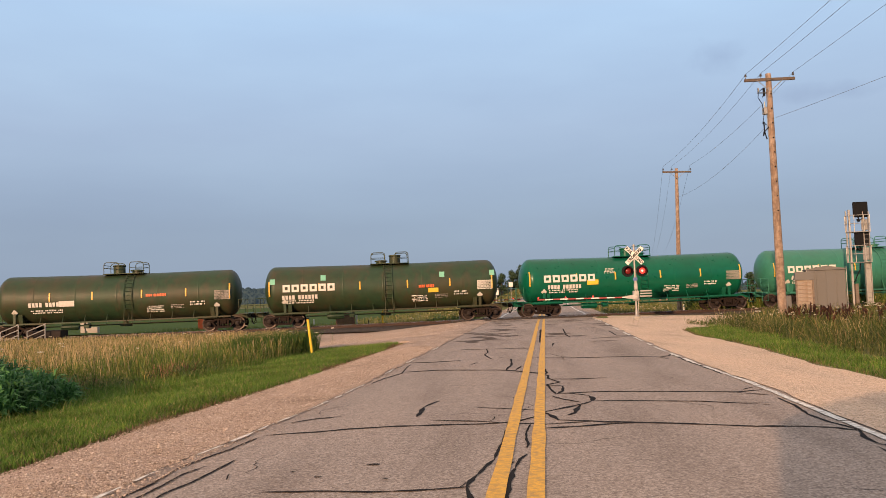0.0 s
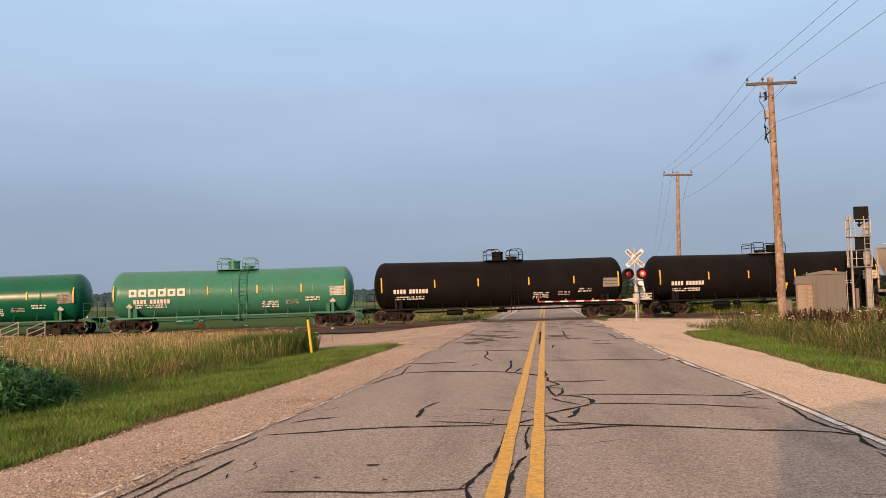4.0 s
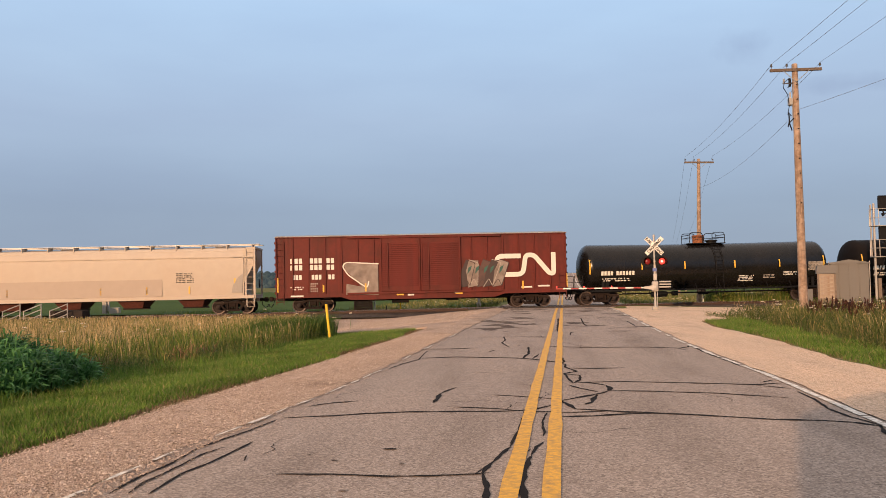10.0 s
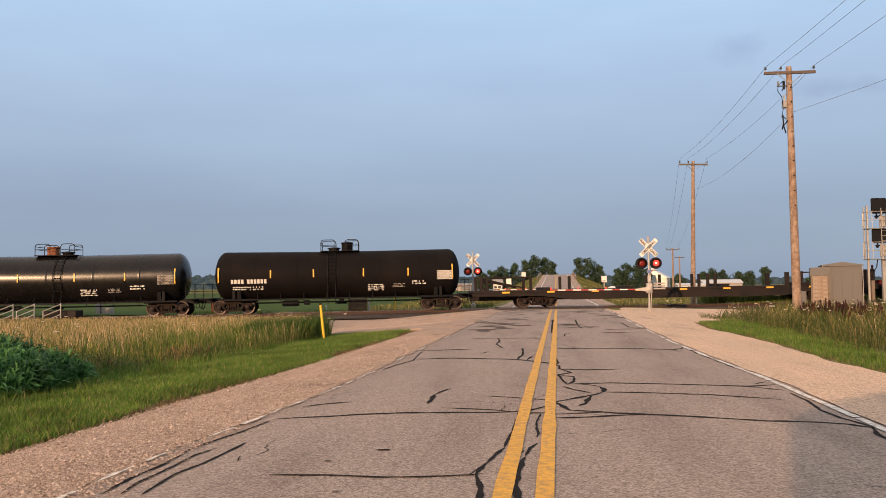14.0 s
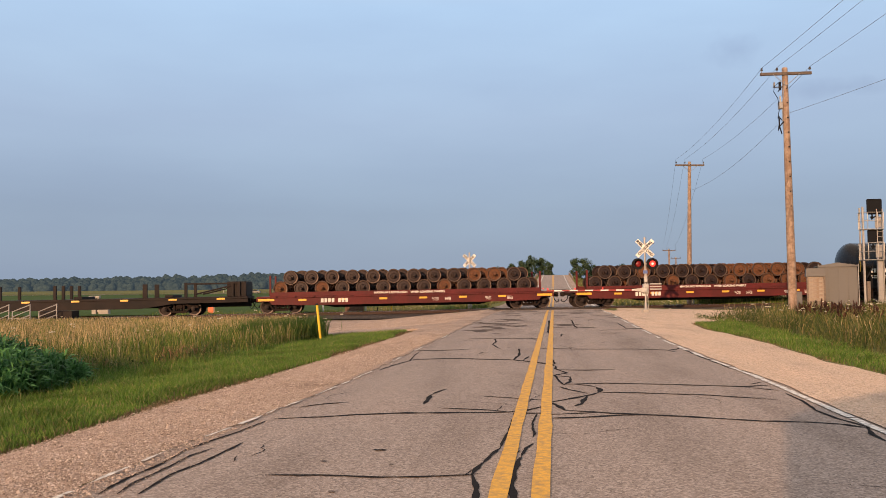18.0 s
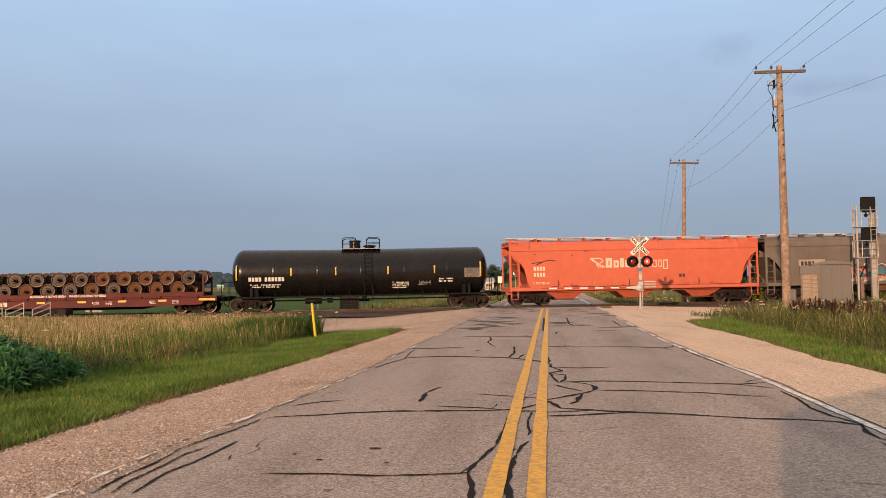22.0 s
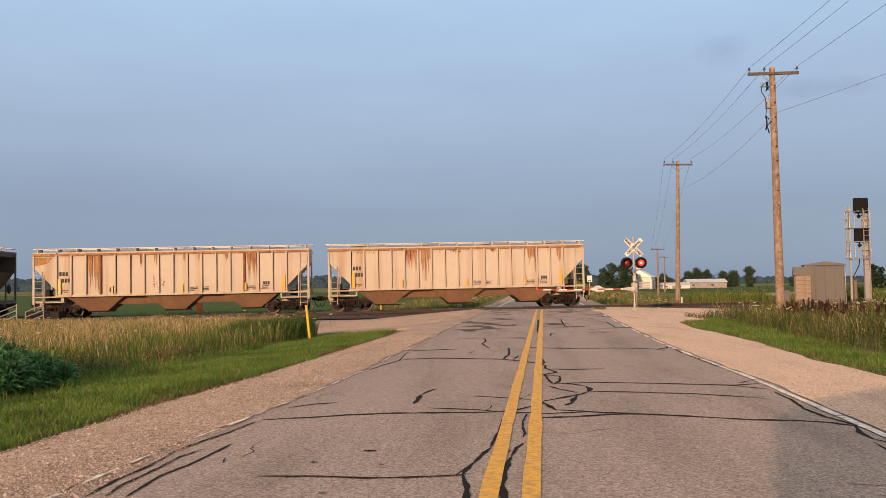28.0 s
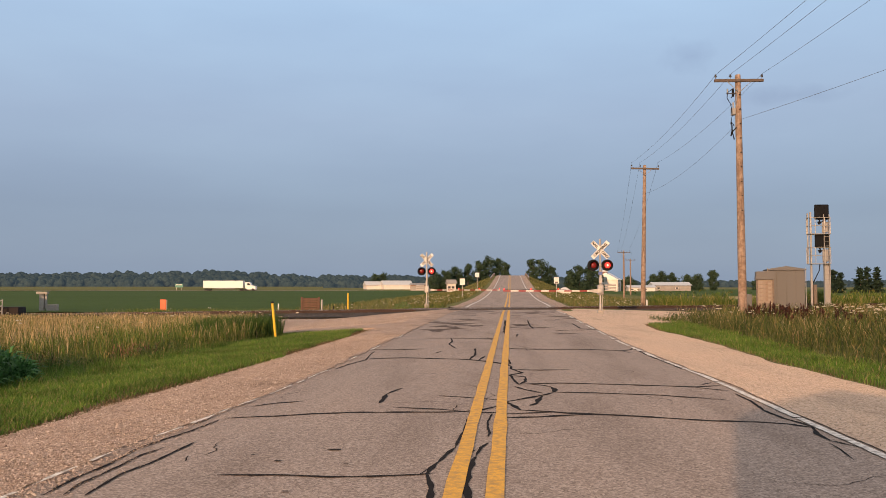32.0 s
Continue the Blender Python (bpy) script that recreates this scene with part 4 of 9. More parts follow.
def tank_car(s0, s1, paint_mat, label, frame_mat, style, seed=0):
    """A tank car between the ends of its tank, s0 to s1 along the train."""
    L, s = s1 - s0, (s0 + s1) / 2
    r = style.get("radius", 1.53)
    zc = 0.91 + r
    rnd = random.Random(seed)
    car = rolling(thing("tank_car", label, "tank car", group="freight train"), s)
    t = Mesh()
    prof = [(-L / 2, 0.0), (-L / 2 + 0.02, 0.35), (-L / 2 + 0.09, 0.75), (-L / 2 + 0.22, 0.732 * r), (-L / 2 + 0.38, 0.889 * r), (-L / 2 + 0.55, 0.974 * r), (-L / 2 + 0.68, r), (-L / 2 + 0.80, r)]
    joints = [L * (k / 6 - 0.5) for k in range(1, 6)]
    for j in joints:
        prof += [(j - 0.09, r), (j - 0.03, r), (j - 0.012, r + 0.006), (j + 0.012, r + 0.006), (j + 0.03, r), (j + 0.09, r)]
    prof += [(-a, b) for a, b in prof[7::-1]]
    prof = sorted(prof)
    seg = 40
    rings = []
    for a, q in prof:
        drop = 0.07 * (1 - abs(a) / (L / 2))
        rings.append([(a, -math.cos(2 * math.pi * i / seg) * max(q, 0.002), zc - drop + math.sin(2 * math.pi * i / seg) * max(q, 0.002)) for i in range(seg)])
    t.loft(rings)
    tank = part("tank", t, paint_mat, car, smooth=25)
    # cradle, running boards and piping
    m = Mesh()
    for e in (-1, 1):
        m = Mesh()
        m.box(e * (L / 2 - 2.6), -1.25, 0.80, e * (L / 2 - 0.7), 1.25, 0.98, 0.03)
        m.prism([(-1.2, 0.95), (1.2, 0.95), (1.32, 1.5), (1.0, 1.15), (-1.0, 1.15), (-1.32, 1.5)], "x", e * (L / 2 - 1.65) - 0.12, e * (L / 2 - 1.65) + 0.12)
        part("cradle", m, frame_mat, car)
    for y in (-1.36, 1.36):
        part("sill", Mesh().box(-L / 2 + 0.5, y - 0.04, 0.86, L / 2 - 0.5, y + 0.04, 0.95, 0.01), frame_mat, car)
    m = Mesh()
    for i in range(8):
        x = -L / 2 + 2.8 + i * (L - 5.6) / 7
        m.cyl((x, -1.36, 0.88), (x, -1.05, 1.35), 0.03, seg=6).cyl((x, -1.36, 0.9), (x, -1.36, 0.70), 0.02, seg=6)
    m.cyl((-L / 2 + 2.6, -1.3, 0.72), (L / 2 - 2.6, -1.3, 0.72), 0.022, seg=6).cyl((-L / 2 + 2.6, -0.4, 0.66), (L / 2 - 2.6, -0.4, 0.66), 0.03, seg=6)
    part("brake_pipe", m, frame_mat, car)
    m = Mesh().lathe([(0, 0.16), (0.12, 0.2), (0.95, 0.2), (1.07, 0.16)], (style.get("air", -3.6), -0.5, 0.62), (1, 0, 0), 12)
    part("air_reservoir", m, frame_mat, car)
    part("brake_valve", Mesh().box(style.get("air", -3.6) + 1.4, -0.75, 0.5, style.get("air", -3.6) + 1.75, -0.35, 0.8, 0.03), frame_mat, car)
    m = Mesh().cyl((0.15, 0, 0.95), (0.15, 0, 0.62), 0.16, seg=12).box(-0.2, -0.1, 0.52, 0.5, 0.1, 0.66, 0.03)
    part("bottom_outlet", m, frame_mat, car)
    for e in (-1, 1):
        truck(car, e * (L / 2 - style.get("truck", 1.25)))
        coupler(car, e * (L / 2 + 0.45), e, 0.42)
        handrails(car, L, e, frame_mat)
        # bolster saddle post with white foot
        part("jacking_pad", Mesh().box(e * (L / 2 - 1.35) - 0.09, -1.42, 0.93, e * (L / 2 - 1.35) + 0.09, -1.3, 1.55, 0.02), frame_mat, car)
    # top: platform, manway and valve housing, railing
    zt = zc + r - 0.07
    px = style.get("dome", -0.3)
    part("top_platform", Mesh().box(px - 1.25, -0.75, zt + 0.0, px + 1.25, 0.75, zt + 0.05, 0.01), style.get("deck", frame_mat), car)
    dx = style.get("valve", -0.25)
    part("valve_housing", Mesh().lathe([(0, 0.36), (0.48, 0.36), (0.52, 0.40), (0.57, 0.40), (0.60, 0.34), (0.62, 0.05)], (px + dx, 0, zt), (0, 0, 1), 20), style.get("dome_mat", paint_mat), car, "domed valve housing")
    part("manway", Mesh().lathe([(0, 0.32), (0.16, 0.32), (0.18, 0.42), (0.24, 0.42), (0.27, 0.3), (0.30, 0.06)], (px + style.get("manway", 0.65), 0, zt), (0, 0, 1), 18), frame_mat, car, "bolted manway cover")
    h = zt + 0.74
    for x0, x1 in ((px - 1.2, px - 0.3), (px + 0.35, px + 1.2)):
        e = x0 if x0 < px else x1
        for y in (-0.7, 0.7):
            hoop = Mesh().tube([(x0, y, zt), (x0, y, h - 0.16), (x0 + 0.05, y, h - 0.05), (x0 + 0.16, y, h), (x1 - 0.16, y, h), (x1 - 0.05, y, h - 0.05), (x1, y, h - 0.16), (x1, y, zt)], 0.024, 6)
            rail = part("safety_railing", hoop, frame_mat, car)
            part("middle_rail", Mesh().cyl((x0, y, zt + 0.40), (x1, y, zt + 0.40), 0.018, seg=6), frame_mat, rail)
        part("end_rail", Mesh().cyl((e, -0.7, h - 0.16), (e, 0.7, h - 0.16), 0.022, seg=6), frame_mat, car)
        part("end_rail", Mesh().cyl((e, -0.7, zt + 0.40), (e, 0.7, zt + 0.40), 0.018, seg=6), frame_mat, car)
    lx = px + style.get("ladder", 0.45)
    lm = Mesh()
    for q in (-0.24, 0.24):
        path = [(lx + q, -1.45, 0.55), (lx + q, -1.60, 0.95)]
        path += [(lx + q, -(r + 0.09) * math.cos(a), zc - 0.07 + (r + 0.09) * math.sin(a)) for a in np.linspace(-0.45, 1.1, 9)]
        lm.tube(path, 0.024, 6)
    for a in np.linspace(-0.45, 1.1, 10):
        lm.cyl((lx - 0.24, -(r + 0.09) * math.cos(a), zc - 0.07 + (r + 0.09) * math.sin(a)), (lx + 0.24, -(r + 0.09) * math.cos(a), zc - 0.07 + (r + 0.09) * math.sin(a)), 0.015, seg=5)
    lm.cyl((lx - 0.24, -1.52, 0.72), (lx + 0.24, -1.52, 0.72), 0.015, seg=5)
    part("ladder", lm, frame_mat, car)
    on = on_tank(r + 0.02, zc - 0.045)
    for x in style.get("tape", (-0.475, -0.27, -0.1, 0.1, 0.28, 0.46)):
        tall = 0.95 if abs(x) > 0.44 else 0.5
        patch_on(car, "reflector", x * L, 2.25 if tall < 0.9 else 2.0, 0.085, tall, REFLECTOR, on)
    st = style.get("stencil", STENCIL)
    if style.get("number", True):
        bars(car, -L / 2 + style.get("num_x", 1.2), style.get("num_z", 1.92), 2.25, 0.26, 10, st, curve=on, seed=seed, name="reporting_mark")
    bars(car, -L / 2 + style.get("num_x", 1.2) + 0.1, 1.66, 1.9, 0.085, 20, st, lines=2, curve=on, seed=seed, name="stencil")
    bars(car, 0.12 * L, 1.68, 1.05, 0.07, 14, st, lines=4, curve=on, seed=seed + 1, name="stencil")
    bars(car, 0.22 * L, 1.72, 0.8, 0.06, 12, STENCIL_DIM, lines=3, curve=on, seed=seed + 2, name="stencil")
    bars(car, 0.30 * L, 1.85, 0.9, 0.10, 11, st, lines=2, curve=on, seed=seed + 3, name="stencil")
    d = Mesh()
    for i in range(5):
        for j in range(3):
            x, z = 0.40 * L + i * 0.2, 1.98 + j * 0.2
            for (a, c, b2, e2) in ((0, 0, 0.17, 0.03), (0, 0.14, 0.17, 0.17), (0, 0.03, 0.03, 0.14), (0.14, 0.03, 0.17, 0.14), (0.07, 0.03, 0.10, 0.14)):
                d.box(x + a, on(z + 0.08) - 0.006, z + c, x + b2, on(z + 0.08) + 0.02, z + e2)
    part("consolidated_stencil", d, STENCIL_DIM if seed % 2 else st, car, "boxed test-date stencil", smooth=0)
    # hazard placard
    for e in (-1, 1):
        q = Mesh()
        x, z = e * (L / 2 - 1.35), 1.62
        q.add([(x - 0.2, on(z) - 0.02, z), (x, on(z - 0.2) - 0.02, z - 0.2), (x + 0.2, on(z) - 0.02, z), (x, on(z + 0.2) - 0.02, z + 0.2)], [(0, 1, 2, 3)])
        if style.get("placard", False):
            part("placard", q, PLATE_WHITE, car, "diamond placard", smooth=0)
    return car, L, on


def flat_box(car, name, x0, y0, z0, x1, y1, z1, mat, bev=0.02, label=""):
    return part(name, Mesh().box(x0, y0, z0, x1, y1, z1, bev), mat, car, label)


OLIVE_LABEL = "faded olive green tank car streaked with brown grime"
c1, L, on = tank_car(-33.1, -18.33, TANK_OLIVE, OLIVE_LABEL, TANK_OLIVE, dict(dome=0.25, valve=-0.45, placard=True, num_x=2.2, truck=1.05, radius=1.48), 1)
patch_on(c1, "label_panel", -3.4, 1.9, 0.9, 0.34, PLATE_WHITE, on, "white and orange label")
bars(c1, 0.12 * L, 2.32, 1.25, 0.16, 12, ORANGE, curve=on, name="faded_orange_stencil", seed=3)
c2, L, on = tank_car(-16.85, -1.77, TANK_OLIVE, OLIVE_LABEL, TANK_OLIVE, dict(dome=0.5, valve=0.35, manway=-0.55, ladder=-0.15, placard=True, radius=1.5, truck=1.2, num_z=1.78), 2)
glyphs(c2, -L / 2 + 1.25, 2.25, 3.35, 0.46, 6, STENCIL, on, label="large white block name")
for x, z in ((-0.47, 2.75), (-0.26, 2.9), (0.24, 2.85), (0.455, 2.85)):
    patch_on(c2, "reflector", x * L, z, 0.32, 0.34, MINT_MARK, on, "mint square reflector")
bars(c2, 0.15 * L, 2.22, 1.0, 0.18, 9, ORANGE, curve=on, name="faded_orange_stencil", seed=3)
patch_on(c2, "label_panel", 0.19 * L, 1.9, 0.65, 0.28, STICKER, on, "yellow label")
c3, L, on = tank_car(-0.26, 14.9, TANK_GREEN, "clean bright green tank car with white lettering", TANK_GREEN, dict(dome=0.0, placard=True, num_z=1.78, num_x=1.6, radius=1.46), 3)
glyphs(c3, -L / 2 + 1.35, 2.22, 3.5, 0.46, 6, STENCIL, on, label="large white block name")
patch_on(c3, "label_panel", -L / 2 + 4.2, 1.98, 0.75, 0.32, STICKER, on, "yellow label")
bars(c3, -2.2, 2.95, 0.75, 0.06, 8, STENCIL, lines=4, curve=on, name="stencil", seed=5)
c4, L, on = tank_car(16.3, 31.45, TANK_MINT, "pale faded green tank car with white lettering", TANK_MINT, dict(dome=0.2, placard=True, num_z=1.78, num_x=1.6, radius=1.47), 4)
glyphs(c4, -L / 2 + 1.35, 2.22, 3.5, 0.46, 6, STENCIL, on, label="large white block name")
tank_car(32.75, 49.25, TANK_BLACK_OLD, "dull black tank car with small white stencils", BLACK, dict(dome=0.3, valve=-0.35, manway=0.6), 5)
c6, L, on = tank_car(51.0, 67.1, TANK_BLACK_OLD, "dull black tank car with a yellow label", BLACK, dict(dome=0.35, valve=0.6, manway=-0.25, ladder=-0.2, deck=GALV), 6)
patch_on(c6, "label_panel", 0.45, 1.3, 0.72, 0.58, STICKER, on, "bright yellow square label")
tank_car(108.6, 125.4, TANK_BLACK, "glossy black tank car with white stencils", BLACK, dict(dome=0.25, valve=-0.35, manway=0.55, dome_mat=RUST), 7)
tank_car(127.0, 142.7, TANK_BLACK_OLD, "dusty black tank car with brown streaks below the manway", BLACK, dict(dome=0.1, valve=0.45, manway=-0.4, ladder=-0.5), 8)
tank_car(210.45, 226.9, TANK_BLACK, "glossy black tank car with a bright platform edge", BLACK, dict(dome=0.0, valve=-0.4, manway=0.55, deck=GALV), 9)



def hopper_ends(car, L, x0, zs, zt, mat, way, slope_w, roof_w=1.2):
    """Sloping end sheet, posts, ladder and platform at one end."""
    e = way * L / 2
    m = Mesh()
    m.prism([(-1.45, zt - 0.02), (1.45, zt - 0.02), (1.45, zt - 0.14), (-1.45, zt - 0.14)], "x", e - way * 0.6, e)
    m.add([(e - way * 0.12, -1.42, zs), (e - way * 0.12, 1.42, zs), (e - way * slope_w, 1.42, 1.05), (e - way * slope_w, -1.42, 1.05)], [(0, 1, 2, 3)])
    end = part("end_sheet", m, mat, car)
    for y in (-1.45, 1.45):
        p = Mesh().box(e - way * 0.02, y - 0.05, 0.95, e - way * 0.12, y + 0.05, zt, 0.01).box(e - way * 0.62, y - 0.04, 0.95, e - way * 0.70, y + 0.04, zs, 0.01)
        part("corner_post", p, mat, end)
    ladder(end, e - way * 0.36, -1.48, 0.55, zt - 0.15, 0.44, mat)
    f = Mesh().box(e - way * slope_w, -1.4, 0.95, e, 1.4, 1.03, 0.01).box(e - way * 2.6, -0.32, 0.75, e + way * 0.02, 0.32, 1.0, 0.03)
    f.box(e - way * 0.02, -1.45, 1.0, e - way * 0.08, 1.45, 1.2, 0.01)
    part("end_platform", f, mat, car)
    part("handbrake", Mesh().lathe([(0, 0.27), (0.03, 0.30), (0.05, 0.27)], (e - way * 0.1, 0.5, 1.9), (way, 0, 0), 16), BLACK, end)
    st = Mesh().tube([(e - way * 0.1, -1.47, 1.0), (e - way * 0.1, -1.47, 0.45), (e - way * 0.55, -1.47, 0.45), (e - way * 0.55, -1.47, 1.0)], 0.022, 6)
    part("step", st, mat, end)


WALKWAY = paint("pale_walkway_grating", (0.55, 0.52, 0.48), 0.6, 0.2, var=0.1, grain=8)


def roof_walk(car, L, zt, mat, n):
    m = Mesh().box(-L / 2 - 0.15, -0.95, zt + 0.16, L / 2 + 0.15, -0.45, zt + 0.20).box(-L / 2 - 0.15, 0.45, zt + 0.16, L / 2 + 0.15, 0.95, zt + 0.20)
    w = part("roof_walk", m, WALKWAY, car, "galvanised roof walkway")
    for i in range(n):
        x = -L / 2 + 0.25 + i * (L - 0.5) / (n - 1)
        part("walk_bracket", Mesh().box(x - 0.03, -1.3, zt - 0.16, x + 0.03, -0.5, zt + 0.16, 0.01), mat, car)
    for i in range(4):
        x = -L / 2 + L * (i + 0.5) / 4
        part("roof_hatch", Mesh().lathe([(0, 0.38), (0.07, 0.38), (0.10, 0.2)], (x, 0, zt + 0.02), (0, 0, 1), 14), mat, car)


def chutes(car, xs, mat, top=1.25, w=1.55, low=0.42, gate=None):
    for x in xs:
        m = Mesh()
        m.loft([[(x - w, -1.35, top), (x + w, -1.35, top), (x + w, 1.35, top), (x - w, 1.35, top)],
                [(x - 0.55, -0.75, low), (x + 0.55, -0.75, low), (x + 0.55, 0.75, low), (x - 0.55, 0.75, low)]])
        c = part("hopper_chute", m, mat, car, "sloping discharge chute")
        part("chute_gate", Mesh().box(x - 0.62, -0.85, low - 0.07, x + 0.62, 0.85, low + 0.02, 0.02).box(x + 0.6, -0.9, low - 0.06, x + 1.0, -0.7, low + 0.0, 0.01), gate or TRUCK_RUST, c)


def smooth_hopper(s0, s1, mat, label, zt, kind=0, cut=0.0):
    """A covered hopper with plain curved or flat sides."""
    L, s = s1 - s0, (s0 + s1) / 2
    car = rolling(thing("covered_hopper", label, "hopper car", group="freight train"), s)
    # side section: sill, side, eave, roof
    sec = [(-1.46, 1.02), (-1.50, 1.25), (-1.52, zt - 0.95), (-1.50, zt - 0.62), (-1.38, zt - 0.3), (-1.22, zt - 0.08), (-0.6, zt + 0.02), (0, zt + 0.05)]
    sec = sec + [(-y, z) for y, z in sec[-2::-1]]
    b = Mesh()
    rings = []
    inset = 1.35 if cut else 0.75
    for x in (-L / 2 + inset, -L / 2 + inset + 0.05, L / 2 - inset - 0.05, L / 2 - inset):
        rings.append([(x, y, z) for y, z in sec])
    b.loft(rings)
    for w in (-1, 1):
        # upper corners reach out over the ends
        o = [(w * (L / 2 - 0.78), 1.9), (w * (L / 2 - 0.78), zt - 0.10), (w * (L / 2 - 0.08), zt - 0.10), (w * (L / 2 - 0.08), zt - 1.0 if kind == 0 else 2.6)]
        if cut:
            # the side sheet ends in a curve over an open corner
            o = [(w * (L / 2 - 1.36), 1.15), (w * (L / 2 - 1.20), 1.5), (w * (L / 2 - 1.02), 0.45 * cut + 0.8), (w * (L / 2 - 0.72), 0.75 * cut + 0.35), (w * (L / 2 - 0.36), 0.92 * cut + 0.12), (w * (L / 2 - 0.08), cut), (w * (L / 2 - 0.08), zt - 0.30), (w * (L / 2 - 1.36), zt - 0.30)]
            for y in (-1.505, 1.465):
                part("corner_sheet", Mesh().prism(o, "y", y, y + 0.04), mat, car)
            part("end_header", Mesh().prism([(w * (L / 2 - 1.36), zt - 0.32), (w * (L / 2 - 1.36), zt), (w * (L / 2 - 0.08), zt), (w * (L / 2 - 0.08), zt - 0.32)], "y", -1.38, 1.38), mat, car)
        else:
            b.prism(o, "y", -1.44, 1.44)
    part("body", b, mat, car, smooth=30)
    for y in (-1.53, 1.53):
        part("side_bead", Mesh().box(-L / 2 + 0.15, y - 0.022, zt - 0.67, L / 2 - 0.15, y + 0.022, zt - 0.60, 0.008), mat, car)
    part("side_sill", Mesh().box(-L / 2 + 0.1, -1.55, 0.98, L / 2 - 0.1, -1.44, 1.2, 0.015).box(-L / 2 + 0.1, 1.44, 0.98, L / 2 - 0.1, 1.55, 1.2, 0.015), mat, car)
    part("eave_rail", Mesh().box(-L / 2, -1.36, zt - 0.32, L / 2, -1.29, zt - 0.22, 0.01).box(-L / 2, 1.29, zt - 0.32, L / 2, 1.36, zt - 0.22, 0.01), mat, car)
    roof_walk(car, L, zt, mat, 13 if kind == 0 else 11)
    for w in (-1, 1):
        hopper_ends(car, L, 0, cut or (zt - 1.0 if kind == 0 else 2.9), zt, mat, w, 1.6 if cut else 1.0)
        truck(car, w * (L / 2 - 1.55))
        coupler(car, w * L / 2, w, 0.55)
    return car, L


cream, L = smooth_hopper(68.5, 87.75, CREAM, "clean cream covered hopper car with four discharge chutes", 4.22, kind=0)
flatc = lambda z: -1.53
patch_on(cream, "repaint_patch", -L / 2 + 3.6, 1.22, 9.9, 1.05, CREAM_PATCH, flatc, "greyer repainted rectangle")
bars(cream, -L / 2 + 1.85, 2.28, 0.85, 0.26, 4, STENCIL_BLACK, name="reporting_mark")
bars(cream, -L / 2 + 1.85, 1.86, 0.85, 0.26, 4, STENCIL_BLACK, name="reporting_mark")
bars(cream, -L / 2 + 1.85, 1.45, 1.7, 0.08, 18, STENCIL_BLACK, lines=2, name="stencil", seed=4)
bars(cream, L / 2 - 4.9, 2.58, 1.1, 0.07, 13, STENCIL_BLACK, lines=6, name="stencil", seed=5)
for x in (-0.44, -0.285, 0.005, 0.15, 0.285, 0.43):
    patch_on(cream, "reflector", x * L, 1.35, 0.1, 0.45 if abs(x) < 0.43 else 0.9, REFLECTOR, flatc)
# flat grey panels on the side, painted to look like shaded openings
for w in (-1, 1):
    o = Mesh().prism([(w * (L / 2 - 1.5), 1.35), (w * (L / 2 - 0.85), 1.35), (w * (L / 2 - 0.78), 2.55), (w * (L / 2 - 1.1), 2.3), (w * (L / 2 - 1.42), 1.8)], "y", -1.545, -1.50)
    part("painted_opening", o, STENCIL_DIM, cream, "grey panel painted as a shaded opening in the end of the side")
RUST_BLEED = paint("rust_bled_into_cream", (0.328, 0.172, 0.0697), 0.85, var=0.2, grain=7, dirt=(0.18, 0.0615, 0.023), dirty=0.9, dirt_scale=2.2, streak=(0.41, 0.295, 0.189), streaks=0.9, streak_scale=2.0, bumpy=0.06)
DARK_RUST = paint("dark_rust", (0.123, 0.0369, 0.0246), 0.9, var=0.3, grain=6)
chutes(cream, (-5.6, -1.9, 1.9, 5.6), DARK_RUST, 1.02, 0.85, 0.5, TRUCK_RUST)

box = rolling(thing("boxcar", "dirty red-brown boxcar with louvred double doors and graffiti", "boxcar", group="freight train"), (88.95 + 107.57) / 2)
L = 107.57 - 88.95
b = Mesh().box(-L / 2 + 0.06, -1.5, 0.95, L / 2 - 0.06, 1.5, 4.72, 0.02)
b.prism([(-1.56, 4.70), (-1.56, 4.76), (0, 4.92), (1.56, 4.76), (1.56, 4.70)], "x", -L / 2, L / 2)
part("body", b, BOX_RED, box)
part("roof", Mesh().prism([(-1.58, 4.765), (0, 4.925), (1.58, 4.765), (1.58, 4.79), (0, 4.955), (-1.58, 4.79)], "x", -L / 2 - 0.02, L / 2 + 0.02), GALV, box, "galvanised roof sheet")
part("side_sill", Mesh().prism([(-L / 2 + 0.1, 1.2), (-L / 2 + 0.1, 0.92), (-5.2, 0.92), (-4.6, 0.72), (4.6, 0.72), (5.2, 0.92), (L / 2 - 0.1, 0.92), (L / 2 - 0.1, 1.2)], "y", -1.54, -1.48), BOX_RED, box)
ribs = [-L / 2 + 0.08 + i * 1.02 for i in range(7)] + [L / 2 - 0.08 - i * 1.02 for i in range(7)]
rib = Mesh().box(-0.05, -1.565, 1.15, 0.05, -1.49, 4.68, 0.02).data("side_post", BOX_RED)
for x in ribs:
    part("side_post", rib, None, box, m=pose(x, 0, 0))
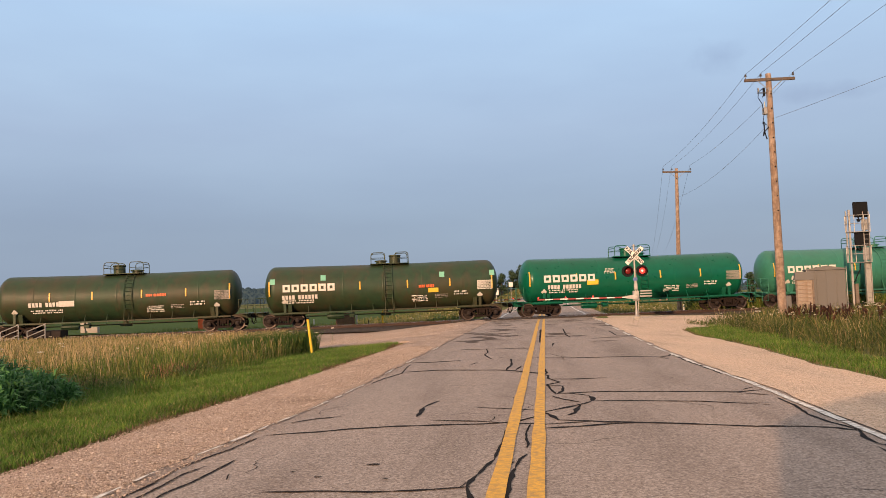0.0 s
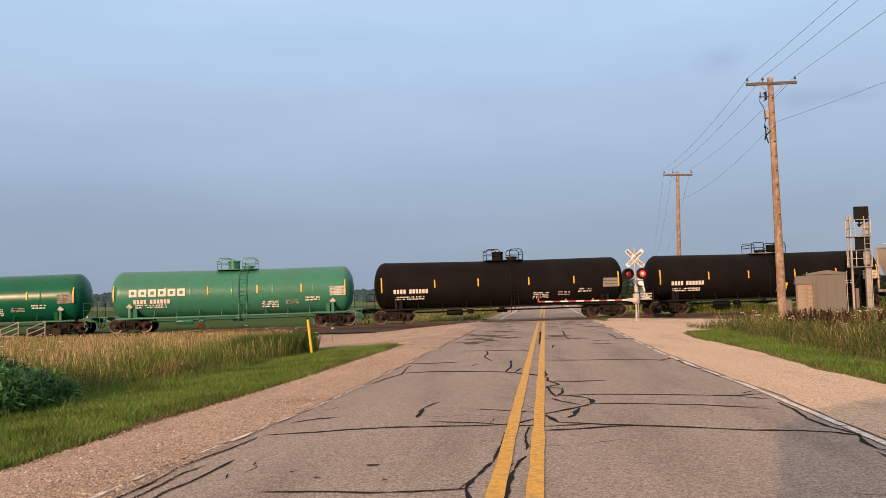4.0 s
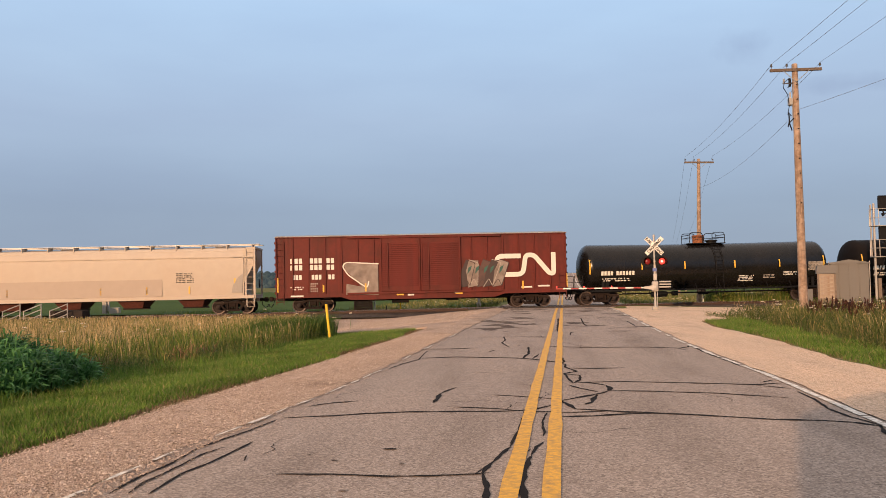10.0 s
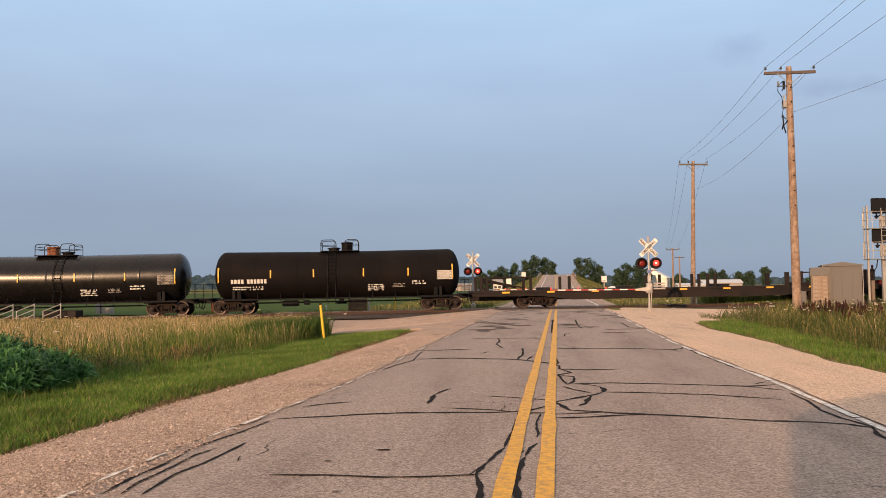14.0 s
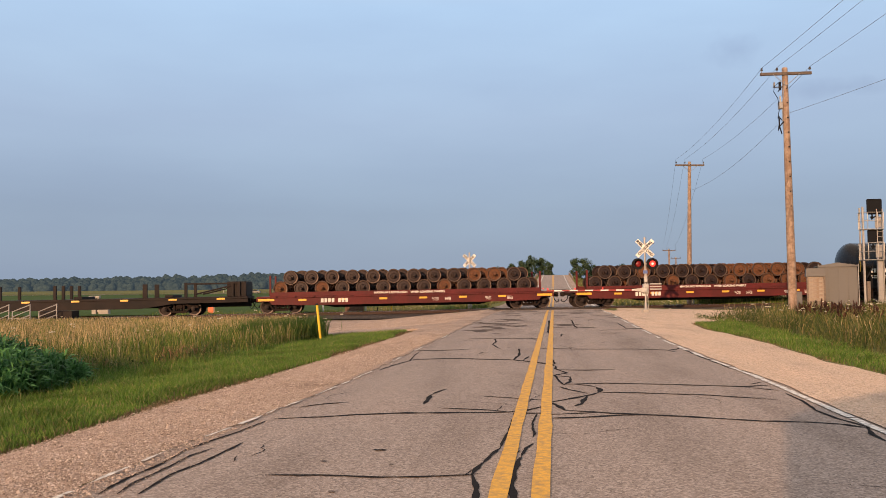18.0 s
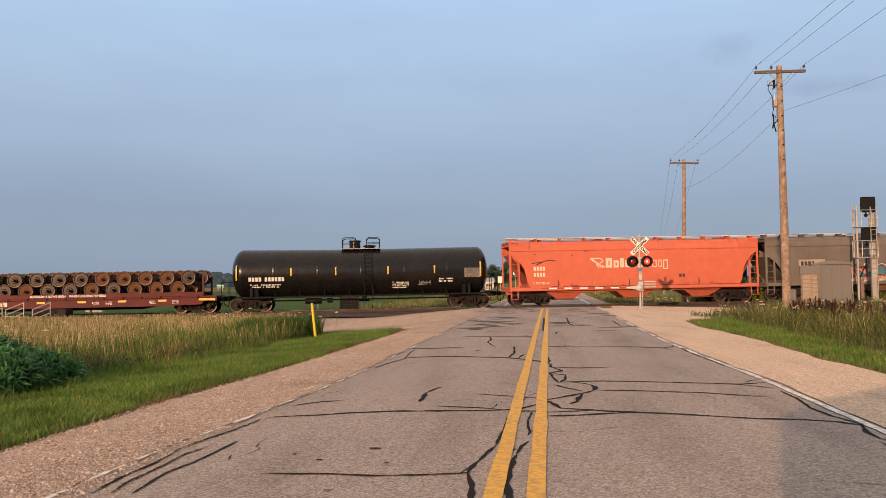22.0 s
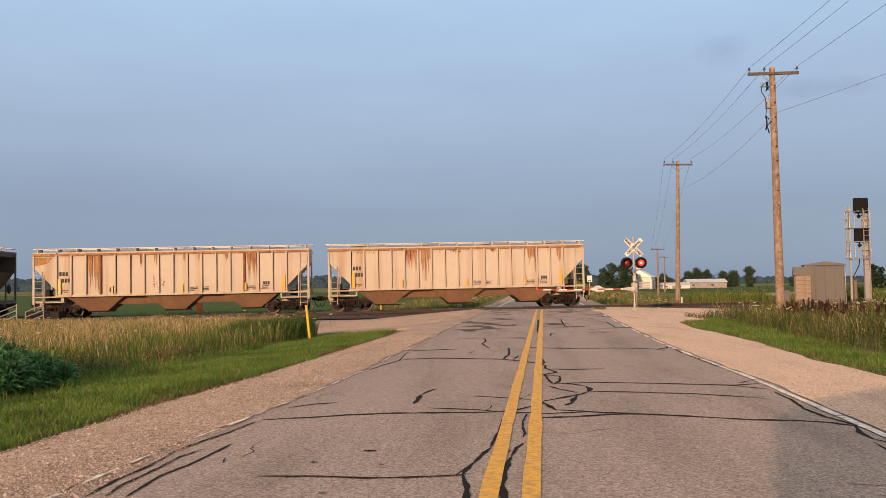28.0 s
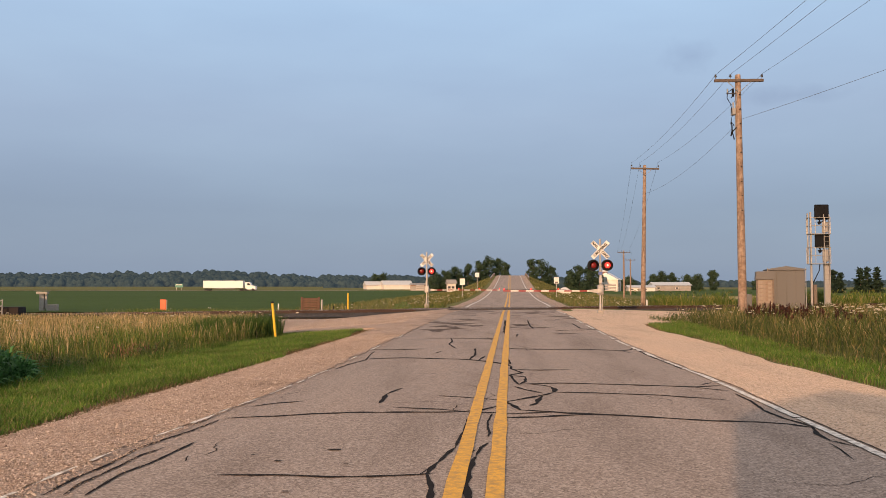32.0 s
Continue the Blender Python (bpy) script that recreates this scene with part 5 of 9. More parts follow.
for i, (x0, x1) in enumerate(((-2.72, -0.17), (-0.13, 2.42))):
    d = part("door", Mesh().box(x0, -1.58, 1.2, x1, -1.5, 4.62, 0.02), BOX_RED, box, "louvred sliding door")
    slat = Mesh().prism([(-1.62, 0.0), (-1.58, 0.10), (-1.57, 0.10), (-1.57, 0.0)], "x", x0 + 0.12, x1 - 0.12).data("door_slat", BOX_RED)
    for j in range(22):
        part("door_slat", slat, None, d, m=pose(0, 0, 1.55 + j * 0.125))
    part("door_post", Mesh().box(x0, -1.64, 1.2, x0 + 0.1, -1.56, 4.62, 0.015).box(x1 - 0.1, -1.64, 1.2, x1, -1.56, 4.62, 0.015), BOX_RED, d)
    part("door_latch", Mesh().cyl((x0 + 0.5, -1.66, 1.3), (x0 + 0.5, -1.66, 4.3), 0.025, seg=6), BOX_RED, d)
part("door_track", Mesh().box(-4.8, -1.66, 1.06, 5.0, -1.5, 1.18, 0.01).box(-4.8, -1.66, 4.60, 5.0, -1.54, 4.70, 0.01), BOX_RED, box)
for w in (-1, 1):
    e = w * L / 2
    for j in range(8):
        # right end is black instead of red: its shade is put into the colour
        part("end_corrugation", Mesh().cyl((e - w * 0.04, -1.42, 1.25 + j * 0.45), (e - w * 0.04, 1.42, 1.25 + j * 0.45), 0.10, seg=8), FLAT_BLACK if w > 0 else BOX_RED, box)
    ladder(box, e - w * 0.32, -1.60, 0.5, 2.2 if w > 0 else 4.5, 0.45, BOX_RED)
    part("center_sill", Mesh().box(e, -0.3, 0.72, e - w * 3.4, 0.3, 0.98, 0.02), FLAT_BLACK, box)
    truck(box, w * (L / 2 - 2.3))
    coupler(box, e, w, 0.55)
part("underframe", Mesh().box(-6, -0.35, 0.62, 6, 0.35, 0.95, 0.02).cyl((-2.0, -0.9, 0.66), (-0.9, -0.9, 0.66), 0.2, seg=12).box(1.5, -1.0, 0.55, 2.3, -0.6, 0.9, 0.03), FLAT_BLACK, box)
for j, (x, n) in enumerate(((0.95, 3), (2.18, 3), (3.22, 2))):
    bars(box, -L / 2 + x, 3.08, 0.27 * n, 0.32, n, STENCIL, y=-1.515, name="white_lettering")
    bars(box, -L / 2 + x, 2.66, 0.27 * n, 0.32, n, STENCIL, y=-1.515, name="white_lettering")
    bars(box, -L / 2 + x + 0.1, 2.06, 0.22 * n, 0.30, n, STENCIL, y=-1.515, name="reporting_mark")
bars(box, -L / 2 + 0.95, 1.55, 0.85, 0.09, 9, STENCIL, lines=2, y=-1.515, name="stencil", seed=7)
bars(box, -L / 2 + 2.2, 1.75, 0.5, 0.10, 4, STENCIL_DIM, lines=4, y=-1.515, name="stencil", seed=8)
for x, z, w in ((-8.35, 0.98, 0.8), (-1.0, 0.92, 0.4), (2.0, 1.02, 0.3), (6.3, 1.25, 0.7), (7.4, 1.3, 0.75)):
    bars(box, x, z, w, 0.1, 1, STENCIL, y=-1.56, name="stencil", gap=0.0)
for x, z, h in ((-9.2, 1.3, 0.9), (-6.35, 1.25, 0.45), (-3.7, 1.25, 0.5), (6.35, 1.2, 0.5), (9.2, 1.25, 0.9)):
    patch_on(box, "reflector", x, z, 0.1, h, REFLECTOR, lambda z: -1.575)
for x in (-1.7, 2.05):
    patch_on(box, "reflector", x, 0.95, 0.45, 0.09, REFLECTOR, lambda z: -1.56)
# the big looping white emblem, as one bent ribbon
def ribbon(car, name, pts, w, mat, y=-1.52, label=""):
    m, n = Mesh(), len(pts)
    v = []
    for i, (x, z) in enumerate(pts):
        ax, az = pts[max(i - 1, 0)]
        bx, bz = pts[min(i + 1, n - 1)]
        d = Vector((bx - ax, bz - az)).normalized()
        v += [(x - d.y * w / 2, y, z + d.x * w / 2), (x + d.y * w / 2, y, z - d.x * w / 2)]
    m.add(v, [(2 * i, 2 * i + 1, 2 * i + 3, 2 * i + 2) for i in range(n - 1)])
    return part(name, m, mat, car, label, smooth=0)


def bent(pts, r=0.35, k=6):
    """A polyline with its corners rounded."""
    out = [pts[0]]
    for i in range(1, len(pts) - 1):
        p, a, c = Vector(pts[i]), Vector(pts[i - 1]), Vector(pts[i + 1])
        u, w = (a - p).normalized(), (c - p).normalized()
        rr = min(r, (a - p).length * 0.45, (c - p).length * 0.45)
        for t in np.linspace(0, 1, k):
            q = (p + u * rr) * (1 - t) ** 2 + p * 2 * t * (1 - t) + (p + w * rr) * t ** 2
            out.append((q.x, q.y))
    return out + [pts[-1]]


worm = bent([(6.3, 3.30), (4.75, 3.30), (4.75, 2.12), (6.42, 2.12), (6.62, 3.35), (7.15, 3.35), (8.15, 2.15), (8.42, 2.15), (8.42, 3.50)], 0.34)
ribbon(box, "emblem", worm, 0.30, STENCIL, -1.575, "large white looping line emblem")
# graffiti: a grey block and dark angular tags with pale outlines
GRAF_GREY = paint("grey_spray_paint", (0.213, 0.172, 0.148), 0.7, var=0.2, grain=3, dirt=(0.107, 0.0738, 0.0574), dirty=0.8, dirt_scale=2)
GRAF_DARK = paint("dark_spray_paint", (0.041, 0.0246, 0.023), 0.7, var=0.2, grain=4)
GRAF_BROWN = paint("brown_spray_paint", (0.0697, 0.0369, 0.0312), 0.7, var=0.25, grain=3)
GRAF_TEAL = paint("teal_spray_paint", (0.0246, 0.082, 0.0656), 0.7, var=0.2, grain=4)
GRAF_BLUE = paint("blue_spray_paint", (0.0492, 0.123, 0.164), 0.7, var=0.2, grain=4)
GRAF_PINK = paint("pink_spray_paint", (0.41, 0.156, 0.0984), 0.7, var=0.2, grain=3)
GRAF_LIME = paint("olive_spray_paint", (0.18, 0.197, 0.0574), 0.7, var=0.2, grain=4)
GRAF_YELLOW = paint("yellow_spray_paint", (0.508, 0.312, 0.0492), 0.7, var=0.15, grain=4)
GRAF_PALE = paint("pale_spray_paint", (0.295, 0.328, 0.295), 0.7, var=0.15, grain=4)


def blot(car, pts, mat, y, name="graffiti", label=""):
    m = Mesh().prism(pts, "y", y, y + 0.03)
    return part(name, m, mat, car, label, smooth=0)


blot(box, [(-5.05, 3.05), (-2.85, 2.95), (-2.85, 1.0), (-4.9, 1.05), (-4.85, 1.75), (-3.9, 1.55), (-4.9, 2.6)], GRAF_GREY, -1.574, label="grey sprayed block")
ribbon(box, "graffiti", bent([(-2.8, 2.98), (-4.9, 3.1), (-5.1, 2.85), (-4.75, 2.3), (-3.55, 1.45), (-3.45, 1.9)], 0.2), 0.07, STENCIL, -1.578)
for i, (x, t) in enumerate(((2.7, 0.5), (3.2, -0.5), (3.75, 0.7), (4.15, 1.2), (4.75, 0.9))):
    blot(box, [(x - 0.32, 1.35), (x + 0.25, 1.45), (x + 0.5 + t * 0.3, 2.9 + 0.15 * (i % 2)), (x - 0.1 + t * 0.3, 3.1), (x - 0.35 + t * 0.2, 2.4)], (GRAF_DARK, GRAF_GREY, GRAF_BROWN, GRAF_DARK, GRAF_GREY)[i], -1.576 - 0.003 * i)
    ribbon(box, "graffiti", bent([(x - 0.32, 1.35), (x + 0.05, 1.9), (x + 0.28, 1.42), (x + 0.5 + t * 0.3, 2.9), (x - 0.1 + t * 0.3, 3.12)], 0.12), 0.04, STENCIL_DIM if i % 2 else GRAF_DARK, -1.595)
    blot(box, [(x + 0.12, 2.2), (x + 0.34, 2.45), (x + 0.44, 2.75), (x + 0.2, 2.6)], GRAF_TEAL, -1.597)

salmon, L = smooth_hopper(228.15, 244.9, SALMON, "salmon orange covered hopper car with a pale company name", 4.22, kind=1, cut=3.35)
chutes(salmon, (-4.6, 0.0, 4.6), SALMON, 1.2, 1.75, 0.42, DARK_RUST)
part("chute_skirt", Mesh().box(-L / 2 + 2.6, -1.2, 0.86, L / 2 - 2.6, 1.2, 1.06, 0.02), SALMON, salmon)
PALE = paint("pale_lettering", (0.59, 0.476, 0.361), 0.6)
x = -2.0
for i, (w, h) in enumerate(((0.36, 0.52), (0.30, 0.38), (0.22, 0.5), (0.29, 0.38), (0.27, 0.38), (0.29, 0.54))):
    glyphs(salmon, x, 2.40, w * 1.45, h * 1.2, 1, PALE, flatc, "lettering_block", 0.27)
    x += w * 1.3 + 0.05
for i, (w, h) in enumerate(((0.36, 0.52), (0.29, 0.38), (0.2, 0.38), (0.29, 0.38))):
    glyphs(salmon, x, 2.40 - (0.16 if i == 3 else 0), w * 1.4, (h + (0.14 if i == 3 else 0)) * 1.2, 1, PALE, flatc, "lettering_block", 0.11)
    x += w * 1.3 + 0.06
for i in range(4):
    ribbon(salmon, "emblem", bent([(-3.05 + i * 0.13, 2.98 - i * 0.1), (-2.75 + i * 0.16, 2.9 - i * 0.12), (-2.5 + i * 0.15, 2.42)], 0.3), 0.07, PALE, -1.535, "pale furrowed field emblem")
ribbon(salmon, "emblem", bent([(-3.0, 3.02), (-2.35, 3.02), (-2.15, 2.85), (-2.4, 2.7)], 0.15), 0.06, PALE, -1.535)
for z in (2.28, 1.88):
    bars(salmon, -L / 2 + 1.6, z, 0.8, 0.26, 4, PALE, name="reporting_mark")
bars(salmon, -L / 2 + 1.55, 1.5, 1.1, 0.06, 12, PALE, lines=2, name="stencil", seed=4)
bars(salmon, 2.9, 1.72, 0.45, 0.2, 2, STENCIL_BLACK, name="stencil")
ribbon(salmon, "graffiti", [(-6.9, 2.75), (-6.2, 2.85), (-6.6, 2.65), (-5.9, 2.95), (-5.3, 2.9)], 0.05, GRAF_DARK, -1.535)

rnd = random.Random(31)
for i in range(5):
    x = -5.2 + i * 2.35
    blot(salmon, [(x, 1.25), (x + 0.09, 1.25), (x + 0.07, 1.62), (x + 0.02, 1.7)], RUST_BLEED if i % 2 else DARK_RUST, -1.533, "rust_shade_streak")
for i in range(26):
    x, z = rnd.uniform(-7.3, 7.3), rnd.choice((rnd.uniform(1.22, 1.34), rnd.uniform(3.2, 3.75)))
    w = rnd.uniform(0.06, 0.4)
    blot(salmon, [(x, z), (x + w, z + 0.02), (x + w * 0.8, z - 0.03), (x + w * 0.2, z - 0.04)], DARK_RUST, -1.5325, "rust_shade_streak")
ribbon(salmon, "scrape", [(-4.9, 1.22), (0.0, 1.21), (7.2, 1.22)], 0.03, DARK_RUST, -1.556)
grey, L = smooth_hopper(245.35, 261.75, HOPPER_GREY, "warm grey covered hopper car with colourful graffiti", 4.26, kind=0, cut=2.95)
chutes(grey, (-4.4, 0.0, 4.4), TAUPE, 1.05, 1.2, 0.5, TRUCK_RUST)
patch_on(grey, "repaint_patch", -L / 2 + 2.3, 1.75, 1.85, 0.95, CREAM_PATCH, flatc, "cream marking panel")
for z in (2.3, 1.9):
    bars(grey, -L / 2 + 2.45, z, 1.0 if z > 2 else 1.4, 0.28, 4 if z > 2 else 6, STENCIL_BLACK, y=-1.537, name="reporting_mark")
GRAF_PURPLE = paint("purple_spray_paint", (0.115, 0.0451, 0.082), 0.7, var=0.2, grain=4)
patch_on(grey, "repaint_patch", 6.0, 1.52, 1.1, 0.88, CREAM_PATCH, flatc, "cream marking panel")
bars(grey, 6.45, 1.62, 0.35, 0.15, 2, STENCIL_BLACK, y=-1.537, name="stencil")
# rust worn through on the upper side
for x, z, w in ((-7.3, 3.72, 1.1), (6.0, 3.82, 1.3), (-2.9, 3.62, 0.35), (-6.6, 3.6, 0.5)):
    blot(grey, [(x, z), (x + w * 0.3, z + 0.07), (x + w * 0.7, z + 0.03), (x + w, z + 0.06), (x + w * 0.8, z - 0.06), (x + w * 0.3, z - 0.05)], RUST, -1.512, "rust_shade_streak")
# pink ground with a torn upper edge, pale green foot
blot(grey, [(-4.6, 1.1), (-4.65, 1.55), (-4.2, 2.1), (-3.75, 1.9), (-3.3, 2.4), (-2.7, 2.05), (-2.1, 2.35), (-1.7, 2.15), (-1.1, 2.4), (-0.4, 2.3), (0.4, 2.28), (0.5, 1.7), (0.85, 1.55), (0.7, 1.1)], GRAF_PINK, -1.535, label="pink graffiti ground")
blot(grey, [(-3.3, 1.05), (-2.5, 1.32), (-1.0, 1.22), (0.9, 1.42), (1.25, 1.2), (1.2, 1.05)], GRAF_PALE, -1.538)
rnd = random.Random(12)


def swirl(cx, cz, r, turn, sweep, w, mat, y):
    pts = [(cx + r * math.cos(turn + sweep * t) * (1 - 0.25 * t), cz + r * math.sin(turn + sweep * t) * (1 - 0.25 * t)) for t in np.linspace(0, 1, 9)]
    ribbon(grey, "graffiti", pts, w, mat, y)


# olive ball with dark and pale strokes
blot(grey, [(-3.62 + 0.36 * math.cos(q), 1.55 + 0.33 * math.sin(q)) for q in np.linspace(0, 2 * math.pi, 15)[:-1]], GRAF_LIME, -1.542)
for i in range(7):
    swirl(-3.6 + 0.08 * i, 1.55, 0.34 - 0.03 * i, 0.6 * i, 2.2, 0.035, GRAF_DARK if i % 2 else GRAF_PALE, -1.546 - 0.001 * i)
for i in range(11):
    swirl(-4.2 + 0.07 * i, 1.7 + 0.05 * math.sin(i * 2.0), 0.28 + 0.4 * rnd.random(), rnd.uniform(0, 6.3), 1.5, 0.025, STENCIL if i % 3 else GRAF_DARK, -1.553 - 0.001 * i)
# blue wedge letters, dark edges, pale highlights
for i, pts in enumerate(([(-3.0, 2.05), (-2.85, 2.1), (-2.0, 1.5), (-2.25, 1.43), (-2.85, 1.62)], [(-3.2, 2.3), (-3.02, 2.3), (-2.88, 1.65), (-3.06, 1.6)],
                         [(-2.12, 1.95), (-1.75, 1.92), (-1.1, 1.52), (-1.75, 1.45)], [(-1.25, 2.15), (-1.08, 2.2), (-0.92, 1.55), (-1.22, 1.5)],
                         [(-0.98, 1.8), (-0.5, 1.62), (-0.35, 1.45), (-0.95, 1.45)])):
    blot(grey, pts, GRAF_BLUE if i != 1 else GRAF_PALE, -1.566 - 0.002 * i)
    ribbon(grey, "graffiti", pts + [pts[0]], 0.055, STENCIL_BLACK, -1.578)
    x, z = pts[0]
    ribbon(grey, "graffiti", [(x - 0.1, z + 0.02), (x - 0.06, z + 0.26), (x + 0.02, z + 0.16)], 0.035, STENCIL, -1.58)
    ribbon(grey, "graffiti", [(x + 0.12, z - 0.12), (x + 0.3, z - 0.3)], 0.02, STENCIL, -1.581)
blot(grey, [(-0.18 + 0.40 * math.cos(q), 1.9 + 0.36 * math.sin(q)) for q in np.linspace(0, 2 * math.pi, 17)[:-1]], GRAF_BLUE, -1.57)
swirl(-0.18, 1.9, 0.42, 5.2, 6.0, 0.07, STENCIL_BLACK, -1.58)
swirl(-0.14, 1.9, 0.5, 0.3, 2.4, 0.03, STENCIL, -1.581)
ribbon(grey, "graffiti", bent([(-2.0, 1.95), (-2.08, 2.2), (-1.9, 2.38), (-1.8, 2.2)], 0.08), 0.05, STENCIL_BLACK, -1.582)
ribbon(grey, "graffiti", bent([(-1.3, 1.5), (-1.15, 1.95), (-1.2, 2.25), (-1.0, 2.38)], 0.08), 0.055, STENCIL_BLACK, -1.582)
for i in range(12):
    x = -3.1 + i * 0.33
    ribbon(grey, "graffiti", [(x, 1.12), (x + rnd.uniform(0.1, 0.3), 1.2 + 0.1 * rnd.random()), (x + 0.42, 1.38 + 0.1 * rnd.random())], rnd.uniform(0.025, 0.055), (GRAF_TEAL, STENCIL_BLACK, STENCIL)[i % 3], -1.583)
for i in range(6):
    x = 0.2 + i * 0.16
    ribbon(grey, "graffiti", [(x, 1.35), (x + 0.2, 1.55 + 0.1 * (i % 2)), (x + 0.34, 1.5)], 0.03, STENCIL_BLACK if i % 2 else GRAF_TEAL, -1.584)
# yellow letters with brown shading, a purple ball, a pale hash
for i, pts in enumerate(([(1.15, 2.28), (1.75, 2.22), (1.7, 2.02), (1.42, 1.98), (1.5, 1.76), (2.0, 1.7), (2.0, 1.46), (1.05, 1.48), (1.25, 1.9)], [(4.3, 2.3), (5.2, 2.28), (4.98, 1.8), (5.2, 1.55), (4.75, 1.5), (4.7, 2.05), (4.3, 2.08)],
                         [(3.85, 1.3), (6.6, 1.4), (6.5, 1.16), (5.5, 1.12), (3.85, 1.1)], [(6.05, 1.8), (6.3, 1.72), (6.35, 1.45), (6.05, 1.42)], [(1.0, 1.36), (2.9, 1.3), (2.6, 1.12), (1.1, 1.14)])):
    blot(grey, pts, GRAF_YELLOW, -1.568 - 0.002 * i)
    ribbon(grey, "graffiti", pts + [pts[0]], 0.035, (GRAF_BROWN, GRAF_LIME, GRAF_LIME, GRAF_BROWN, GRAF_BROWN)[i], -1.58)
blot(grey, [(2.05, 2.15), (2.4, 1.8), (2.8, 2.1), (2.65, 1.5), (2.15, 1.48)], GRAF_BROWN, -1.566)
blot(grey, [(2.1, 1.7), (2.75, 1.62), (2.6, 1.48), (2.1, 1.46)], GRAF_YELLOW, -1.57)
for i in range(4):
    ribbon(grey, "graffiti", [(2.88 + 0.09 * i, 1.72 + 0.1 * (i % 2)), (2.98 + 0.09 * i, 2.2)], 0.035, STENCIL_DIM, -1.572)
    ribbon(grey, "graffiti", [(2.85, 1.8 + 0.1 * i), (3.3, 1.85 + 0.1 * i)], 0.03, STENCIL_DIM, -1.574)
for i in range(5):
    ribbon(grey, "graffiti", [(3.9 + i * 0.55, 1.14), (4.15 + i * 0.55, 1.3), (4.35 + i * 0.5, 1.2)], 0.07, GRAF_LIME, -1.586)
blot(grey, [(5.6 + 0.36 * math.cos(q), 1.98 + 0.40 * math.sin(q)) for q in np.linspace(0, 2 * math.pi, 15)[:-1]], GRAF_PURPLE, -1.588)
swirl(5.6, 1.98, 0.3, 0.5, 4.5, 0.05, GRAF_DARK, -1.592)
blot(grey, [(3.5, 1.5), (4.1, 1.45), (4.0, 2.15), (3.55, 2.2)], GRAF_PINK, -1.566)
ribbon(grey, "graffiti", bent([(-5.5, 1.1), (-5.4, 1.28), (-5.25, 1.12), (-5.15, 1.28), (-5.0, 1.2)], 0.05), 0.03, STENCIL_DIM, -1.558)




def ribbed_hopper(s0, s1, label, posts, seed):
    """An older grain hopper with outside posts and rust."""
    L, s = s1 - s0, (s0 + s1) / 2
    zt = 4.19
    car = rolling(thing("grain_hopper", label, "hopper car", group="freight train"), s)
    b = Mesh()
    sec = [(-1.44, 1.4), (-1.46, zt - 0.35), (-1.3, zt - 0.12), (0, zt + 0.02), (1.3, zt - 0.12), (1.46, zt - 0.35), (1.44, 1.4)]
    b.loft([[(x, y, z) for y, z in sec] for x in (-L / 2 + 1.4, L / 2 - 1.4)])
    for w in (-1, 1):
        o = [(w * (L / 2 - 1.42), 1.75), (w * (L / 2 - 1.42), zt - 0.12), (w * (L / 2 - 0.03), zt - 0.12), (w * (L / 2 - 0.03), zt - 1.0)]
        b.prism(o, "y", -1.455, 1.455)
    part("body", b, RUSTY_CREAM, car)
    part("side_sill", Mesh().box(-L / 2 + 1.35, -1.55, 1.32, L / 2 - 1.35, -1.42, 1.46, 0.015), RUSTY_CREAM, car)
    part("eave_rail", Mesh().box(-L / 2, -1.53, zt - 0.34, L / 2, -1.44, zt - 0.20, 0.01).box(-L / 2, 1.44, zt - 0.34, L / 2, 1.53, zt - 0.20, 0.01), RUST_BLEED, car)
    post = Mesh().box(-0.045, -1.575, 1.42, 0.045, -1.44, zt - 0.3, 0.012).data("side_post", RUSTY_CREAM)
    rusty = Mesh().box(-0.06, -1.555, 1.42, 0.06, -1.44, zt - 0.3, 0.015).data("side_post", RUST)
    rnd = random.Random(seed)
    for i in range(posts):
        x = -L / 2 + 1.45 + i * (L - 2.9) / (posts - 1)
        part("side_post", rusty if i in (3, posts - 4) and seed == 1 else post, None, car, m=pose(x, 0, 0))
        # post's shadow painted as a rust line on its right, widest at the top
        w, h = rnd.uniform(0.018, 0.05), rnd.uniform(0.8, 2.2) if rnd.random() < 0.5 else 2.25
        blot(car, [(x + 0.04, zt - 0.36), (x + 0.05 + w * 1.6, zt - 0.36), (x + 0.05 + w, zt - 0.36 - h * 0.5), (x + 0.05 + w * 0.6, zt - 0.36 - h), (x + 0.04, zt - 0.36 - h)], DARK_RUST if rnd.random() < 0.4 else RUST_BLEED, -1.466, "rust_shade_streak")
    panel = (L - 2.9) / (posts - 1)
    for i, h, w in (((2, 2.25, 1.0), (13, 2.2, 0.85), (5, 0.9, 0.2), (6, 1.3, 0.25), (8, 0.8, 0.2), (9, 0.6, 0.15), (11, 0.5, 0.3)) if seed == 1 else ((4, 1.5, 0.9), (5, 2.2, 0.8), (7, 0.4, 0.5), (10, 0.25, 0.5), (13, 1.6, 0.7), (15, 1.2, 0.4))):
        x = -L / 2 + 1.5 + i * panel + (1 - w) * panel * 0.8
        v = w * (panel - 0.1)
        k = max(2, int(v / 0.07))
        for j in range(k):
            x0, g = x + v * j / k, v / k * rnd.uniform(0.7, 1.5)
            d = h * rnd.uniform(0.35, 1.0)
            blot(car, [(x0, zt - 0.36), (x0 + g, zt - 0.36), (x0 + g * 0.9, zt - 0.36 - d * 0.5), (x0 + g * 0.55, zt - 0.36 - d), (x0 + g * 0.2, zt - 0.36 - d * 0.6)], RUST_BLEED if rnd.random() < 0.8 else DARK_RUST, -1.463 - 0.0004 * j, "rust_shade_streak")
